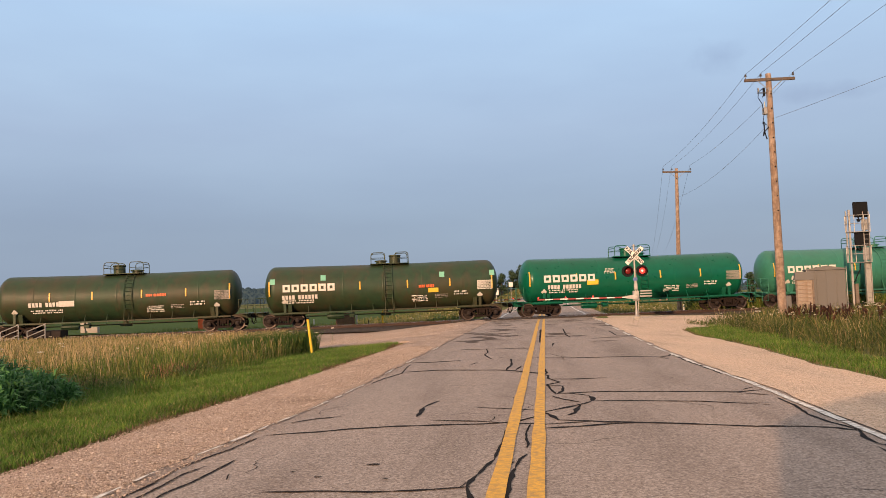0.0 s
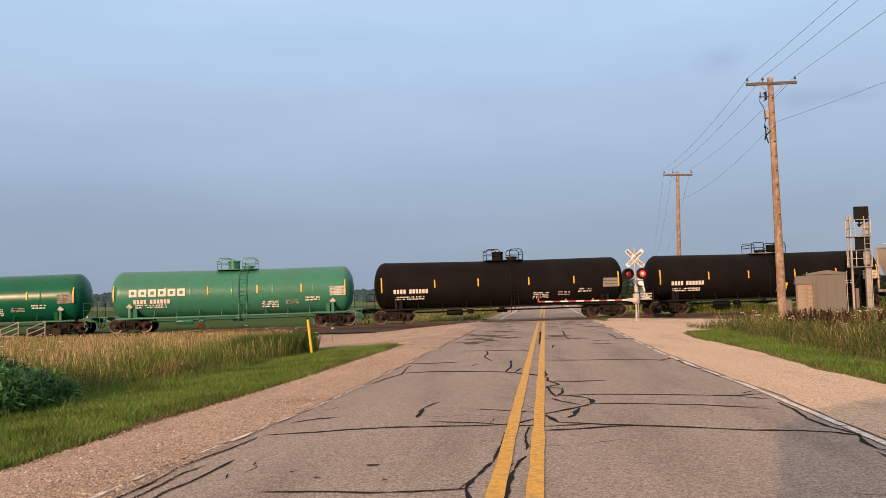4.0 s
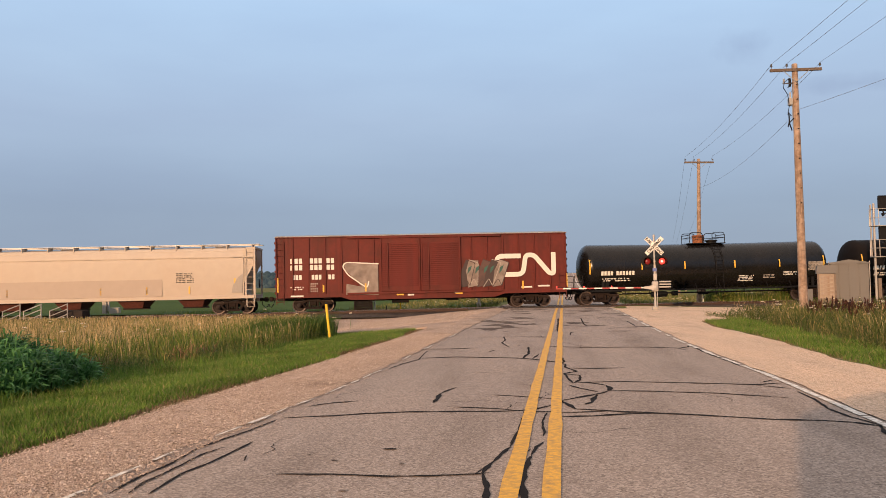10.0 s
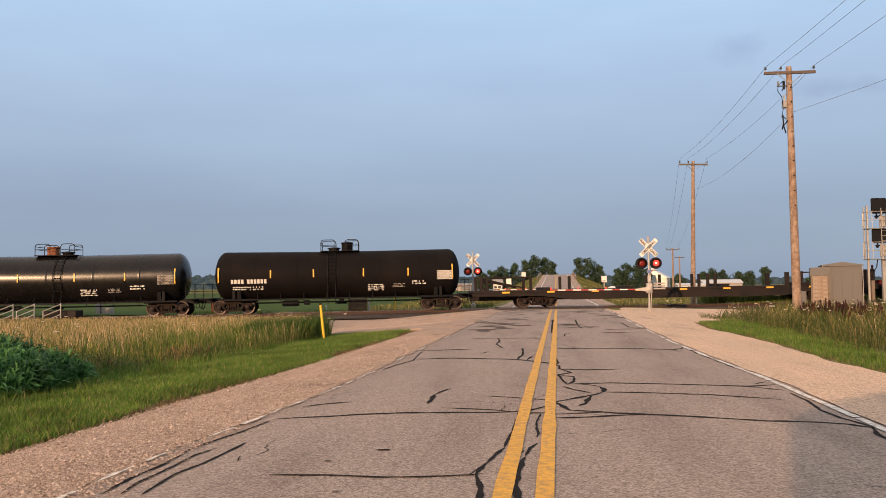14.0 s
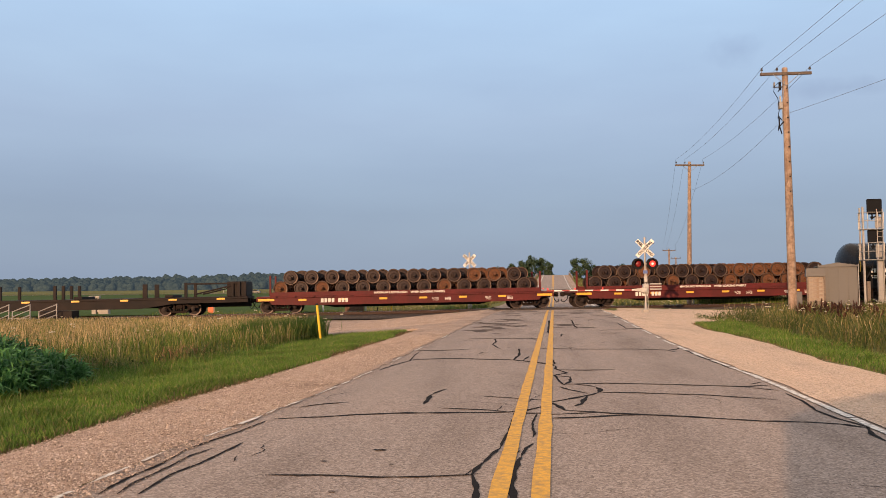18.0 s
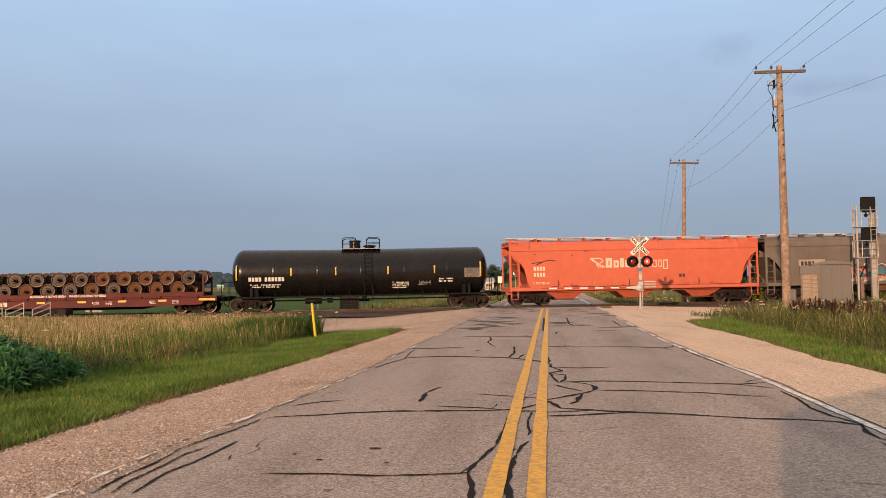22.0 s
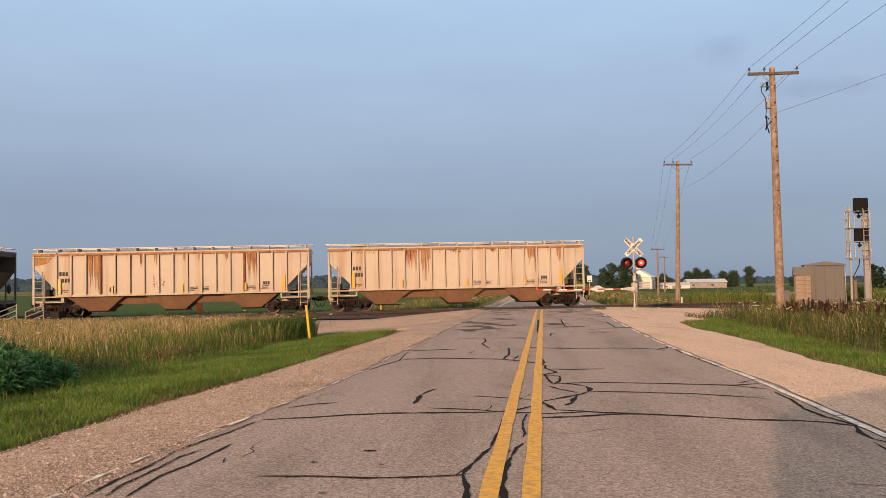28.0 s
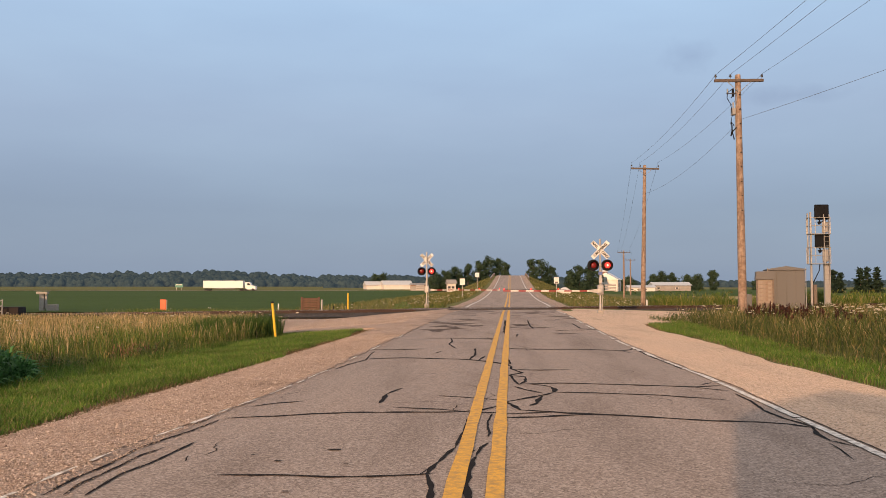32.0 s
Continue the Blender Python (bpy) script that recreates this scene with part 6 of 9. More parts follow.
    if seed == 2:
        for i in range(16):
            x = -L / 2 + 1.7 + rnd.random() * (L - 3.6)
            part("rust_spot", Mesh().lathe([(0, rnd.uniform(0.02, 0.05)), (0.006, 0.015)], (x, -1.467, zt - 0.45 - 0.05 * rnd.random()), (0, -1, 0), 8), DARK_RUST, car)
    else:
        for i in range(16):
            part("rust_spot", Mesh().lathe([(0, rnd.uniform(0.02, 0.05)), (0.006, 0.015)], (-1.0 + rnd.gauss(0, 0.25), -1.467, 2.05 + rnd.gauss(0, 0.2)), (0, -1, 0), 8), DARK_RUST, car)
    if seed == 1:
        blot(car, [(-L / 2 + 0.05, zt - 0.4), (-L / 2 + 1.2, zt - 0.45), (-L / 2 + 0.9, zt - 0.8), (-L / 2 + 0.4, zt - 0.9), (-L / 2 + 0.05, zt - 0.95)], RUST_BLEED, -1.463, "rust_shade_streak")
        part("round_spot", Mesh().lathe([(0, 0.23), (0.01, 0.22)], (-3.6, -1.462, 1.72), (0, -1, 0), 20), STENCIL_BLACK, car, "dark round spot")
    roof_walk(car, L, zt - 0.06, RUSTY_CREAM, 15)
    for w in (-1, 1):
        e = w * L / 2
        m = Mesh().add([(e - w * 0.06, -1.4, zt - 1.0), (e - w * 0.06, 1.4, zt - 1.0), (e - w * 1.75, 1.4, 1.55), (e - w * 1.75, -1.4, 1.55)], [(0, 1, 2, 3)])
        m.box(e - w * 1.75, -1.38, 1.0, e - w * 1.85, 1.38, 1.6)
        end = part("end_sheet", m, RUSTY_CREAM, car)
        for y in (-1.45, 1.45):
            part("corner_post", Mesh().box(e - w * 0.03, y - 0.05, 0.9, e - w * 0.13, y + 0.05, zt - 0.3, 0.01).box(e - w * 0.68, y - 0.04, 1.0, e - w * 0.74, y + 0.04, 2.75, 0.01), RUSTY_CREAM, end)
        ladder(end, e - w * 0.38, -1.5, 0.5, 2.9 if w < 0 else zt - 0.4, 0.46, RUSTY_CREAM)
        part("end_platform", Mesh().box(e - w * 1.8, -1.42, 0.98, e, 1.42, 1.06, 0.01).box(e - w * 1.9, -0.3, 0.72, e, 0.3, 1.0, 0.02).box(e - w * 1.75, -1.5, 1.3, e, -1.42, 1.38, 0.01), RUSTY_CREAM, car)
        part("brake_rigging", Mesh().cyl((e - w * 1.3, -0.6, 1.3), (e - w * 0.6, -0.6, 1.3), 0.18, seg=12).box(e - w * 0.9, -1.0, 1.1, e - w * 0.6, -0.5, 1.8, 0.03), FLAT_BLACK, car)
        truck(car, w * (L / 2 - 1.5))
        coupler(car, e, w, 0.55)
        patch_on(car, "reflector", e - w * 1.62 - 0.08, 1.5, 0.17, 0.95, REFLECTOR, lambda z: -1.56)
    chutes(car, (-4.7, 0.0, 4.7), TAUPE, 1.34, 1.75, 0.42, TRUCK_RUST)
    part("chute_skirt", Mesh().prism([(-1.1, 1.36), (1.1, 1.36), (0.8, 0.82), (-0.8, 0.82)], "x", -L / 2 + 2.5, L / 2 - 2.5), TAUPE, car)
    for x in (-0.22, 0.03, 0.26):
        patch_on(car, "reflector", x * L, 1.5, 0.1, 0.5, REFLECTOR, lambda z: -1.558)
    flat = -1.466
    bars(car, -L / 2 + 1.6, 2.62, 0.55, 0.24, 3, STENCIL_BLACK, y=flat, name="reporting_mark")
    bars(car, -L / 2 + 1.6, 2.22, 0.65, 0.24, 4, STENCIL_BLACK, y=flat, name="reporting_mark")
    for x, k in ((0.27, 0), (0.06, 2), (0.10, 3), (0.32, 4)):
        bars(car, x * L, 1.75, 0.5, 0.06, 8, STENCIL_BLACK, lines=3, y=flat, name="stencil", seed=k + seed)
    bars(car, -L / 2 + 1.65, 1.7, 0.5, 0.06, 8, STENCIL_BLACK, lines=2, y=flat, name="stencil", seed=9)
    bars(car, L / 2 - 2.9, 1.85, 0.42, 0.2, 3, STENCIL_BLACK, y=flat, name="stencil")
    return car, L


ribbed_hopper(263.85, 280.62, "cream grain hopper car with heavy rust streaks", 17, 1)
ribbed_hopper(281.72, 298.32, "cream grain hopper car with rusty side posts, last of the train", 17, 2)

# flat cars
dark, L = rolling(thing("flat_car", "long empty black flat car with racks at its ends", "flat car", group="freight train"), (143.4 + 170.65) / 2), 170.65 - 143.4
part("deck", Mesh().box(-L / 2, -1.45, 1.02, L / 2, 1.45, 1.16, 0.015), FLAT_BLACK, dark)
part("side_sill", Mesh().prism([(-L / 2, 1.02), (-L / 2, 0.80), (-L / 2 + 4.5, 0.78), (-L / 2 + 6.5, 0.50), (L / 2 - 6.5, 0.50), (L / 2 - 4.5, 0.78), (L / 2, 0.80), (L / 2, 1.02)], "y", -1.42, -1.34), FLAT_BLACK, dark)
part("center_sill", Mesh().box(-L / 2, -0.3, 0.5, L / 2, 0.3, 1.02, 0.02), FLAT_BLACK, dark)
for w in (-1, 1):
    truck(dark, w * (L / 2 - 4.3))
    coupler(dark, w * L / 2, w, 0.55)
    for y in (-1.35, 1.35):
        for x in (0.55, 0.95, 3.8):
            part("rack_post", Mesh().box(w * (L / 2 - x) - 0.09, y - 0.06, 1.16, w * (L / 2 - x) + 0.09, y + 0.06, 2.08, 0.01), FLAT_BLACK, dark)
        part("rack_rail", Mesh().box(w * (L / 2 - 0.5), y - 0.05, 1.95, w * (L / 2 - 3.9), y + 0.05, 2.04, 0.01), FLAT_BLACK, dark)
        part("rack_brace", Mesh().cyl((w * (L / 2 - 0.95), y, 1.85), (w * (L / 2 - 3.3), y, 1.32), 0.05, seg=6), FLAT_BLACK, dark)
part("toolbox", Mesh().box(L / 2 - 1.3, -1.3, 1.16, L / 2 - 0.1, 1.3, 2.1, 0.03), FLAT_BLACK, dark, "black steel box")
for i in range(9):
    x = -L / 2 + 1.9 + i * (L - 3.8) / 8
    patch_on(dark, "reflector", x, 0.98, 0.5, 0.11, REFLECTOR, lambda z: -1.465)
for x in (-9.0, -3.5, 3.0, 8.5):
    part("deck_block", Mesh().box(x, -1.2, 1.16, x + 0.5, 1.2, 1.32, 0.02), FLAT_BLACK, dark)
for x in (-7.3, -1.3, 1.95, 2.45, 7.35):
    for y in (-1.36, 1.36):
        part("side_stake", Mesh().box(x - (0.14 if x > 7 else 0.09), y - 0.07, 1.16, x + (0.14 if x > 7 else 0.09), y + 0.07, 2.02, 0.012), FLAT_BLACK, dark, "upright steel stake")

WHEELSET_RUST = [paint("wheelset_brown", (0.026, 0.014, 0.011), 0.5, 0.4, var=0.35, grain=12, bumpy=0.08), paint("wheelset_rust", (0.10, 0.037, 0.013), 0.8, 0.1, var=0.4, grain=10, bumpy=0.1)]
RIM_WORN = paint("worn_rim", (0.085, 0.052, 0.036), 0.5, 0.4, var=0.3)


def load_meshes(k):
    def wheel():
        w = Mesh()
        prof = [(-0.07, 0.09), (-0.07, 0.16), (-0.02, 0.20), (-0.015, 0.36), (-0.06, 0.385), (-0.07, 0.44), (0.055, 0.43), (0.065, 0.465), (0.09, 0.465), (0.09, 0.38), (0.04, 0.33), (0.04, 0.2), (0.09, 0.16), (0.09, 0.09)]
        w.lathe(prof, (0, 0, 0), (0, 1, 0), 22, 0, cap=False)
        w.k[4 * 22:6 * 22] = [1] * 44
        return w.data("wheel", [WHEELSET_RUST[k], RIM_WORN], 30)

    def axle():
        return Mesh().lathe([(-1.12, 0.06), (-1.08, 0.085), (-0.82, 0.085), (-0.8, 0.10), (0, 0.085), (0.8, 0.10), (0.82, 0.085), (1.08, 0.085), (1.12, 0.06)], (0, 0, 0), (0, 1, 0), 12).data("axle", WHEELSET_RUST[k])
    return shared(("lw", k), wheel), shared(("la", k), axle)


def wheelset(s, x, y, z, k, shine):
    w = thing("wheelset", "rust-orange railway wheelset lying on a flat car" if k else "dark brown railway wheelset lying on a flat car", "wheelset", group="loaded wheelsets")
    wheel, axle = load_meshes(k)
    part("axle", axle, None, w)
    for q in (-1, 1):
        part("wheel", wheel, None, w, m=pose(0, q * 0.755, 0, rz=180 if q > 0 else 0))
    return rolling(w, s, pose(x, y, z, 0, shine, 0))


def wheel_flat(s0, s1, label, seed, rust_at):
    L, s = s1 - s0, (s0 + s1) / 2
    car = rolling(thing("flat_car", label, "flat car", group="freight train"), s)
    part("deck", Mesh().box(-L / 2, -1.48, 0.95, L / 2, 1.48, 1.10, 0.015), FLAT_RED, car)
    for y in (-1, 1):
        part("side_sill", Mesh().prism([(-L / 2, 1.0), (-L / 2, 0.80), (-L / 2 + 0.8, 0.78), (-L / 2 + 0.95, 0.58), (-L / 2 + 3.2, 0.52), (L / 2 - 3.2, 0.52), (L / 2 - 0.95, 0.58), (L / 2 - 0.8, 0.78), (L / 2, 0.80), (L / 2, 1.0)], "y", y * 1.44, y * 1.50), FLAT_RED, car)
        part("side_curb", Mesh().box(-L / 2 + 0.85, y * 1.40, 1.10, L / 2 - 0.85, y * 1.46, 1.36, 0.01), FLAT_RED, car)
        part("sill_flange", Mesh().box(-L / 2 + 0.2, y * 1.44, 1.0, L / 2 - 0.2, y * 1.56, 1.04, 0.01), FLAT_RED, car)
        st = Mesh().box(-0.05, y * 1.52, 1.0, 0.05, y * 1.60, 1.14, 0.01).data("stake_pocket", FLAT_RED)
        for i in range(15):
            part("stake_pocket", st, None, car, m=pose(-L / 2 + 1.2 + i * (L - 2.4) / 14, 0, 0))
    part("center_sill", Mesh().prism([(-L / 2, 0.95), (-L / 2, 0.72), (-L / 2 + 2.8, 0.70), (-L / 2 + 4.8, 0.34), (L / 2 - 4.8, 0.34), (L / 2 - 2.8, 0.70), (L / 2, 0.72), (L / 2, 0.95)], "y", -0.5, 0.5), FLAT_BLACK, car)
    for w in (-1, 1):
        truck(car, w * (L / 2 - 1.45))
        coupler(car, w * L / 2, w, 0.6)
        for y in (-1.35, 1.35):
            part("end_stake", Mesh().box(w * (L / 2 - 0.85) - 0.06, y - 0.06, 1.1, w * (L / 2 - 0.85) + 0.06, y + 0.06, 2.42, 0.015), FLAT_RED, car, "steel end post")
        patch_on(car, "reflector", w * (L / 2 - 0.6) - 0.5, 0.82, 1.0, 0.14, REFLECTOR, lambda z: -1.505)
    for i in range(6):
        patch_on(car, "reflector", -L / 2 + 2.6 + i * (L - 5.2) / 5.4, 0.80, 0.5, 0.12, REFLECTOR, lambda z: -1.505)
    bars(car, -L / 2 + 4.0, 0.68, 1.75, 0.25, 7, STENCIL, y=-1.506, name="reporting_mark")
    for x in (1.6, 2.4, 5.0, 6.4):
        bars(car, x, 0.82, 0.4, 0.05, 6, STENCIL, lines=3, y=-1.506, name="stencil", seed=int(x * 10))


    part("loading_notice", shared("notice", lambda: text_mesh("MAXIMUM 2 ROWS HIGH    WHEN LOADING WHEELS", 0.185, STENCIL, 0.003, "LEFT")), None, car, "white loading notice", pose(-2.1, -1.472, 1.23, 90, 0, 0))


    rnd = random.Random(seed)
    n = 14
    for row in range(2):
        for i in range(n - row * 0):
            x = -L / 2 + 1.45 + i * 1.30 + row * 0.65
            if x > L / 2 - 1.3:
                continue
            for j in (0, 1):
                k = 1 if (i, row) in rust_at or rnd.random() < 0.08 else 0
                wheelset(s, x + j * 0.62, -0.42 if j == 0 else 0.42, 1.12 + 0.465 + row * 0.68 + (0.0 if j == 0 else 0.012), k, rnd.uniform(0, 180))
    return car


wheel_flat(171.2, 190.1, "red flat car loaded with two rows of railway wheelsets", 3, {(0, 0), (2, 0), (8, 0), (9, 1), (10, 1)})
wheel_flat(191.5, 209.7, "red flat car loaded with rusty railway wheelsets", 5, {(7, 0), (9, 0), (10, 0), (7, 1), (8, 1), (9, 1), (10, 1), (11, 0)})


# ---- crossing signals with gates ----


def crossing_signal(x, y, arm_way, facing, label, arm_len, lit):
    """facing: -1 when the lettered face looks back along -y."""
    base = max(gz(x, y), -0.12)
    s = thing("crossing_signal", label, "railway signal", Matrix.Translation((x, y, base)), group="crossing signals")
    part("foundation", Mesh().box(-0.16, -0.16, -0.3, 0.16, 0.16, 0.20, 0.03), CONCRETE, s, "stained concrete foundation")
    part("mast_base", Mesh().lathe([(0, 0.12), (0.05, 0.12), (0.08, 0.075), (0.34, 0.07), (0.38, 0.055)], (0, 0, 0.18), (0, 0, 1), 16), GALV, s)
    part("mast", Mesh().lathe([(0, 0.05), (3.45, 0.05)], (0, 0, 0.5), (0, 0, 1), 14), ALU, s, "silver aluminium mast")
    part("finial", Mesh().lathe([(0, 0.066), (0.05, 0.07), (0.10, 0.03), (0.13, 0.005)], (0, 0, 3.95), (0, 0, 1), 12), ALU, s)
    # crossbuck
    zc = 3.45
    for k, (tilt, words) in enumerate(((-45, "RAIL   ROAD"), (45, "CROSSING"))):
        yb = facing * (0.075 + 0.012 * k)
        rot = Matrix.Translation((0, yb, zc)) @ Matrix.Rotation(radians(-tilt), 4, "Y")
        blade = part("crossbuck_blade", Mesh().box(-0.61, -0.004, -0.115, 0.61, 0.004, 0.115, 0.002), WHITE, s, "white reflective crossbuck blade", rot)
        for face, spin in ((-0.0075, 0), (0.0075, 180)):
            part("lettering", shared(("words", words), lambda w=words: text_mesh(w, 0.205 if w != "CROSSING" else 0.20, BLACK)), None, blade, "black lettering", pose(0, face, -0.005, 90, 0, spin))
    part("bell_arm", Mesh().cyl((0, 0, 3.72), (arm_way * -0.42, 0.02, 3.72), 0.02, seg=8).lathe([(0, 0.05), (0.04, 0.09), (0.06, 0.02)], (arm_way * -0.42, 0.02, 3.69), (0, 0, 1), 12), GALV, s, "small bell on a short arm")
    # flashing lamps, a pair to each side
    zl = 2.62
    part("lamp_crossarm", Mesh().cyl((-0.38, 0, zl), (0.38, 0, zl), 0.04, seg=10), ALU, s)
    for side in (-1, 1):
        for n, dx in ((0, -0.375), (1, 0.375)):
            lamp = part("flasher", Mesh().lathe([(0.0, 0.30), (0.012, 0.305), (0.02, 0.30)], (0, 0, 0), (0, side, 0), 26), BLACK, s, "black lamp background disc", pose(dx, side * 0.10, zl))
            hood = Mesh()
            rings = []
            for d, r in ((0.02, 0.20), (0.30, 0.225)):
                rings.append([(r * math.cos(a), side * d, r * math.sin(a)) for a in np.linspace(-0.55, math.pi + 0.55, 16)])
            hood.loft(rings, cap=False, closed=False)
            rings2 = [[(q[0] * 0.96, q[1], q[2] * 0.96) for q in r] for r in rings]
            hood.loft(rings2, cap=False, closed=False)
            part("visor", hood, BLACK, lamp)
            ring = Mesh().lathe([(0.0, 0.19), (0.06, 0.18), (0.062, 0.165), (0.0, 0.165)], (0, side * 0.02, 0), (0, side, 0), 22)
            part("lens_ring", ring, BLACK, lamp)
            on_now = lit == n
            lens = Mesh().lathe([(0.0, 0.165), (0.025, 0.14), (0.045, 0.08), (0.052, 0.01)], (0, side * 0.03, 0), (0, side, 0), 20)
            part("lens", lens, RED_LIT if on_now else RED_DARK, lamp, "lit red lens" if on_now else "dark red lens")
            if on_now:
                part("bulb_glow", Mesh().lathe([(0.0, 0.06), (0.012, 0.04), (0.016, 0.005)], (0, side * 0.075, 0), (0, side, 0), 14), RED_CORE, lamp, "bright lamp centre")
            part("lamp_housing", Mesh().lathe([(0, 0.14), (0.12, 0.13), (0.16, 0.05)], (0, -side * 0.002, 0), (0, -side * 0.3, 0), 16), BLACK, lamp)
    part("number_plate", Mesh().box(-0.11, facing * 0.07, 2.10, 0.11, facing * 0.08, 2.27), paint("blue_plate", (0.08, 0.12, 0.3), 0.5), s, "small blue plate")
    part("junction_box", Mesh().box(-0.09, facing * 0.06, 1.62, 0.09, facing * 0.20, 1.95, 0.02), ALU, s)
    # gate mechanism and arm
    w = arm_way
    mech = part("gate_mechanism", Mesh().box(-0.15, -0.16, 1.02, 0.17, 0.18, 1.56, 0.04).box(-0.10, facing * 0.16, 1.1, 0.10, facing * 0.24, 1.36, 0.03), ALU, s, "silver gate motor box")
    part("pivot", Mesh().lathe([(0, 0.12), (0.05, 0.12), (0.07, 0.05)], (0, facing * 0.22, 1.22), (0, facing, 0), 14), GALV, mech)
    for zz in (0.0, 0.14, 0.28):
        part("counterweight", Mesh().box(-w * 0.2, facing * 0.10, 1.22 + zz, -w * 0.82, facing * 0.22, 1.30 + zz, 0.02), ALU, mech, "stacked counterweight plate")
    part("arm_bracket", Mesh().prism([(w * 0.05, 1.10), (w * 0.62, 1.18), (w * 0.62, 1.28), (w * 0.05, 1.36)], "y", facing * 0.22, facing * 0.27), ALU, mech)
    arm = part("gate_arm", Mesh().box(w * 0.6, facing * 0.225, 1.195, w * (arm_len + 0.02), facing * 0.255, 1.262, 0.006), WHITE, s, "red and white striped gate arm, lowered")
    n = int((arm_len - 0.6) / 0.41)
    st = Mesh().box(w * 0.0, facing * 0.222, 1.193, w * 0.40, facing * 0.258, 1.264, 0.003).data("stripe", RED_REFLECT)
    for i in range(0, n + 1, 2):
        part("stripe", st, None, arm, "red reflective stripe", pose(w * (0.75 + i * 0.41), 0, 0))
    for d in (arm_len, arm_len * 0.72, arm_len * 0.44):
        l = part("arm_lamp", Mesh().lathe([(0, 0.035), (0.07, 0.04), (0.09, 0.015)], (w * d, facing * 0.24, 1.275), (0, 0, 1), 12), RED_LIT, arm, "small lit red lamp")
    part("arm_cable", Mesh().tube([(w * (0.5 + t * (arm_len - 0.5)), facing * 0.24, 1.30 + 0.015 * math.sin(t * 20)) for t in np.linspace(0, 1, 12)], 0.008, 5), BLACK, arm)
    part("conduit", Mesh().tube([(0.12, 0, 0.2), (0.12, 0, 1.0), (0.08, 0, 2.0), (0.04, 0, 2.55)], 0.02, 6), GALV, s)
    return s


crossing_signal(6.05, 44.2, -1, -1, "railway crossing signal with lettered crossbuck and lowered gate", 5.2, 1)
crossing_signal(-4.46, 60.0, 1, 1, "railway crossing signal across the track seen from behind, gate lowered", 5.4, 1)

# ---- equipment beside the track ----
shed = thing("signal_bungalow", "grey steel railway signal bungalow with a shallow gable roof", "equipment cabinet", pose(15.35, 42.9, gz(15.2, 42.5), rz=-14))
part("wall", Mesh().box(-0.86, -1.0, 0.0, 0.86, 1.0, 2.51, 0.02), GREY_SHED, shed)
part("roof", Mesh().prism([(-0.93, 2.49), (-0.93, 2.55), (0, 2.70), (0.93, 2.55), (0.93, 2.49)], "y", -1.08, 1.08), GREY_SHED, shed)
seam = Mesh().box(-0.02, -1.015, 0.02, 0.02, -0.995, 2.43, 0.004).data("wall_seam", GREY_SHED)
for x in (-0.84, -0.45, 0.0, 0.45, 0.84):
    part("wall_seam", seam, None, shed, m=pose(x, 0, 0))
for x in (-0.9, 0.9):
    part("corner_rod", Mesh().cyl((x, -1.05, 0), (x, -1.05, 2.62), 0.02, seg=6), GALV, shed)
small = thing("battery_cabinet", "tan weathered equipment cabinet with slatted door", "equipment cabinet", pose(14.1, 42.2, gz(14, 42.4), rz=-16))
TAN_BOX = paint("tan_cabinet_paint", (0.25, 0.195, 0.145), 0.7, var=0.15, grain=8, dirt=(0.22, 0.16, 0.11), dirty=0.6)
part("body", Mesh().box(-0.38, -0.6, 0.08, 0.40, 0.6, 2.08, 0.02), TAN_BOX, small)
part("roof", Mesh().prism([(-0.46, 2.02), (-0.42, 2.42), (0.41, 2.44), (0.41, 2.02)], "y", -0.68, 0.66), GREY_SHED, small, "grey hipped cap")
PEELING = paint("peeling_white_paint", (0.27, 0.22, 0.175), 0.8, var=0.15, grain=8, dirt=(0.20, 0.13, 0.085), dirty=0.95, dirt_scale=6.0, bumpy=0.2)
slat = Mesh().box(-0.33, -0.625, 0, 0.33, -0.598, 0.17, 0.008).data("door_slat", PEELING)
for i in range(5):
    part("door_slat", slat, None, small, m=pose(0, 0, 0.95 + i * 0.2))
vs = Mesh().box(-0.05, -0.625, 0.15, 0.05, -0.598, 0.82, 0.008).data("door_slat", OLD_WOOD)
for i in range(5):
    part("door_slat", vs, None, small, m=pose(-0.26 + i * 0.13, 0, 0))
for x in (-0.38, 0.38):
    part("corner_post", Mesh().box(x - 0.04, -0.64, 0, x + 0.04, -0.58, 2.0, 0.01), OLD_WOOD, small)
jb = thing("junction_box", "small dark grey junction box on a post", "equipment cabinet", pose(13.38, 42.8, gz(13.4, 42.8)))
part("box", Mesh().box(-0.22, -0.18, 0.45, 0.22, 0.18, 1.25, 0.02), paint("dark_grey_box", (0.12, 0.12, 0.125), 0.6), jb)
part("post", Mesh().cyl((0, 0, -0.1), (0, 0, 0.46), 0.05, seg=8), GALV, jb)

tower = thing("signal_tower", "tall silver railway signal tower with two black signal heads", "railway signal", pose(21.75, 54.0, -0.1))
part("ladder_post", Mesh().box(-0.66, -0.05, 0.0, -0.54, 0.05, 6.35, 0.01), ALU, tower)
part("ladder_post", Mesh().box(-0.70, 0.3, 2.95, -0.62, 0.38, 6.3, 0.01), ALU, tower)
mast = Mesh()
for sx in (-1, 1):
    mast.box(0.40 + sx * 0.17 - 0.02, -0.1, 0, 0.40 + sx * 0.17 + 0.02, 0.1, 6.2, 0.005)
mast.box(0.26, -0.02, 0.1, 0.54, 0.02, 3.0, 0.004)
part("mast", mast, ALU, tower, "silver boxed mast")
rung = Mesh().cyl((0.22, -0.11, 0), (0.58, -0.11, 0), 0.014, seg=6).data("rung", ALU)
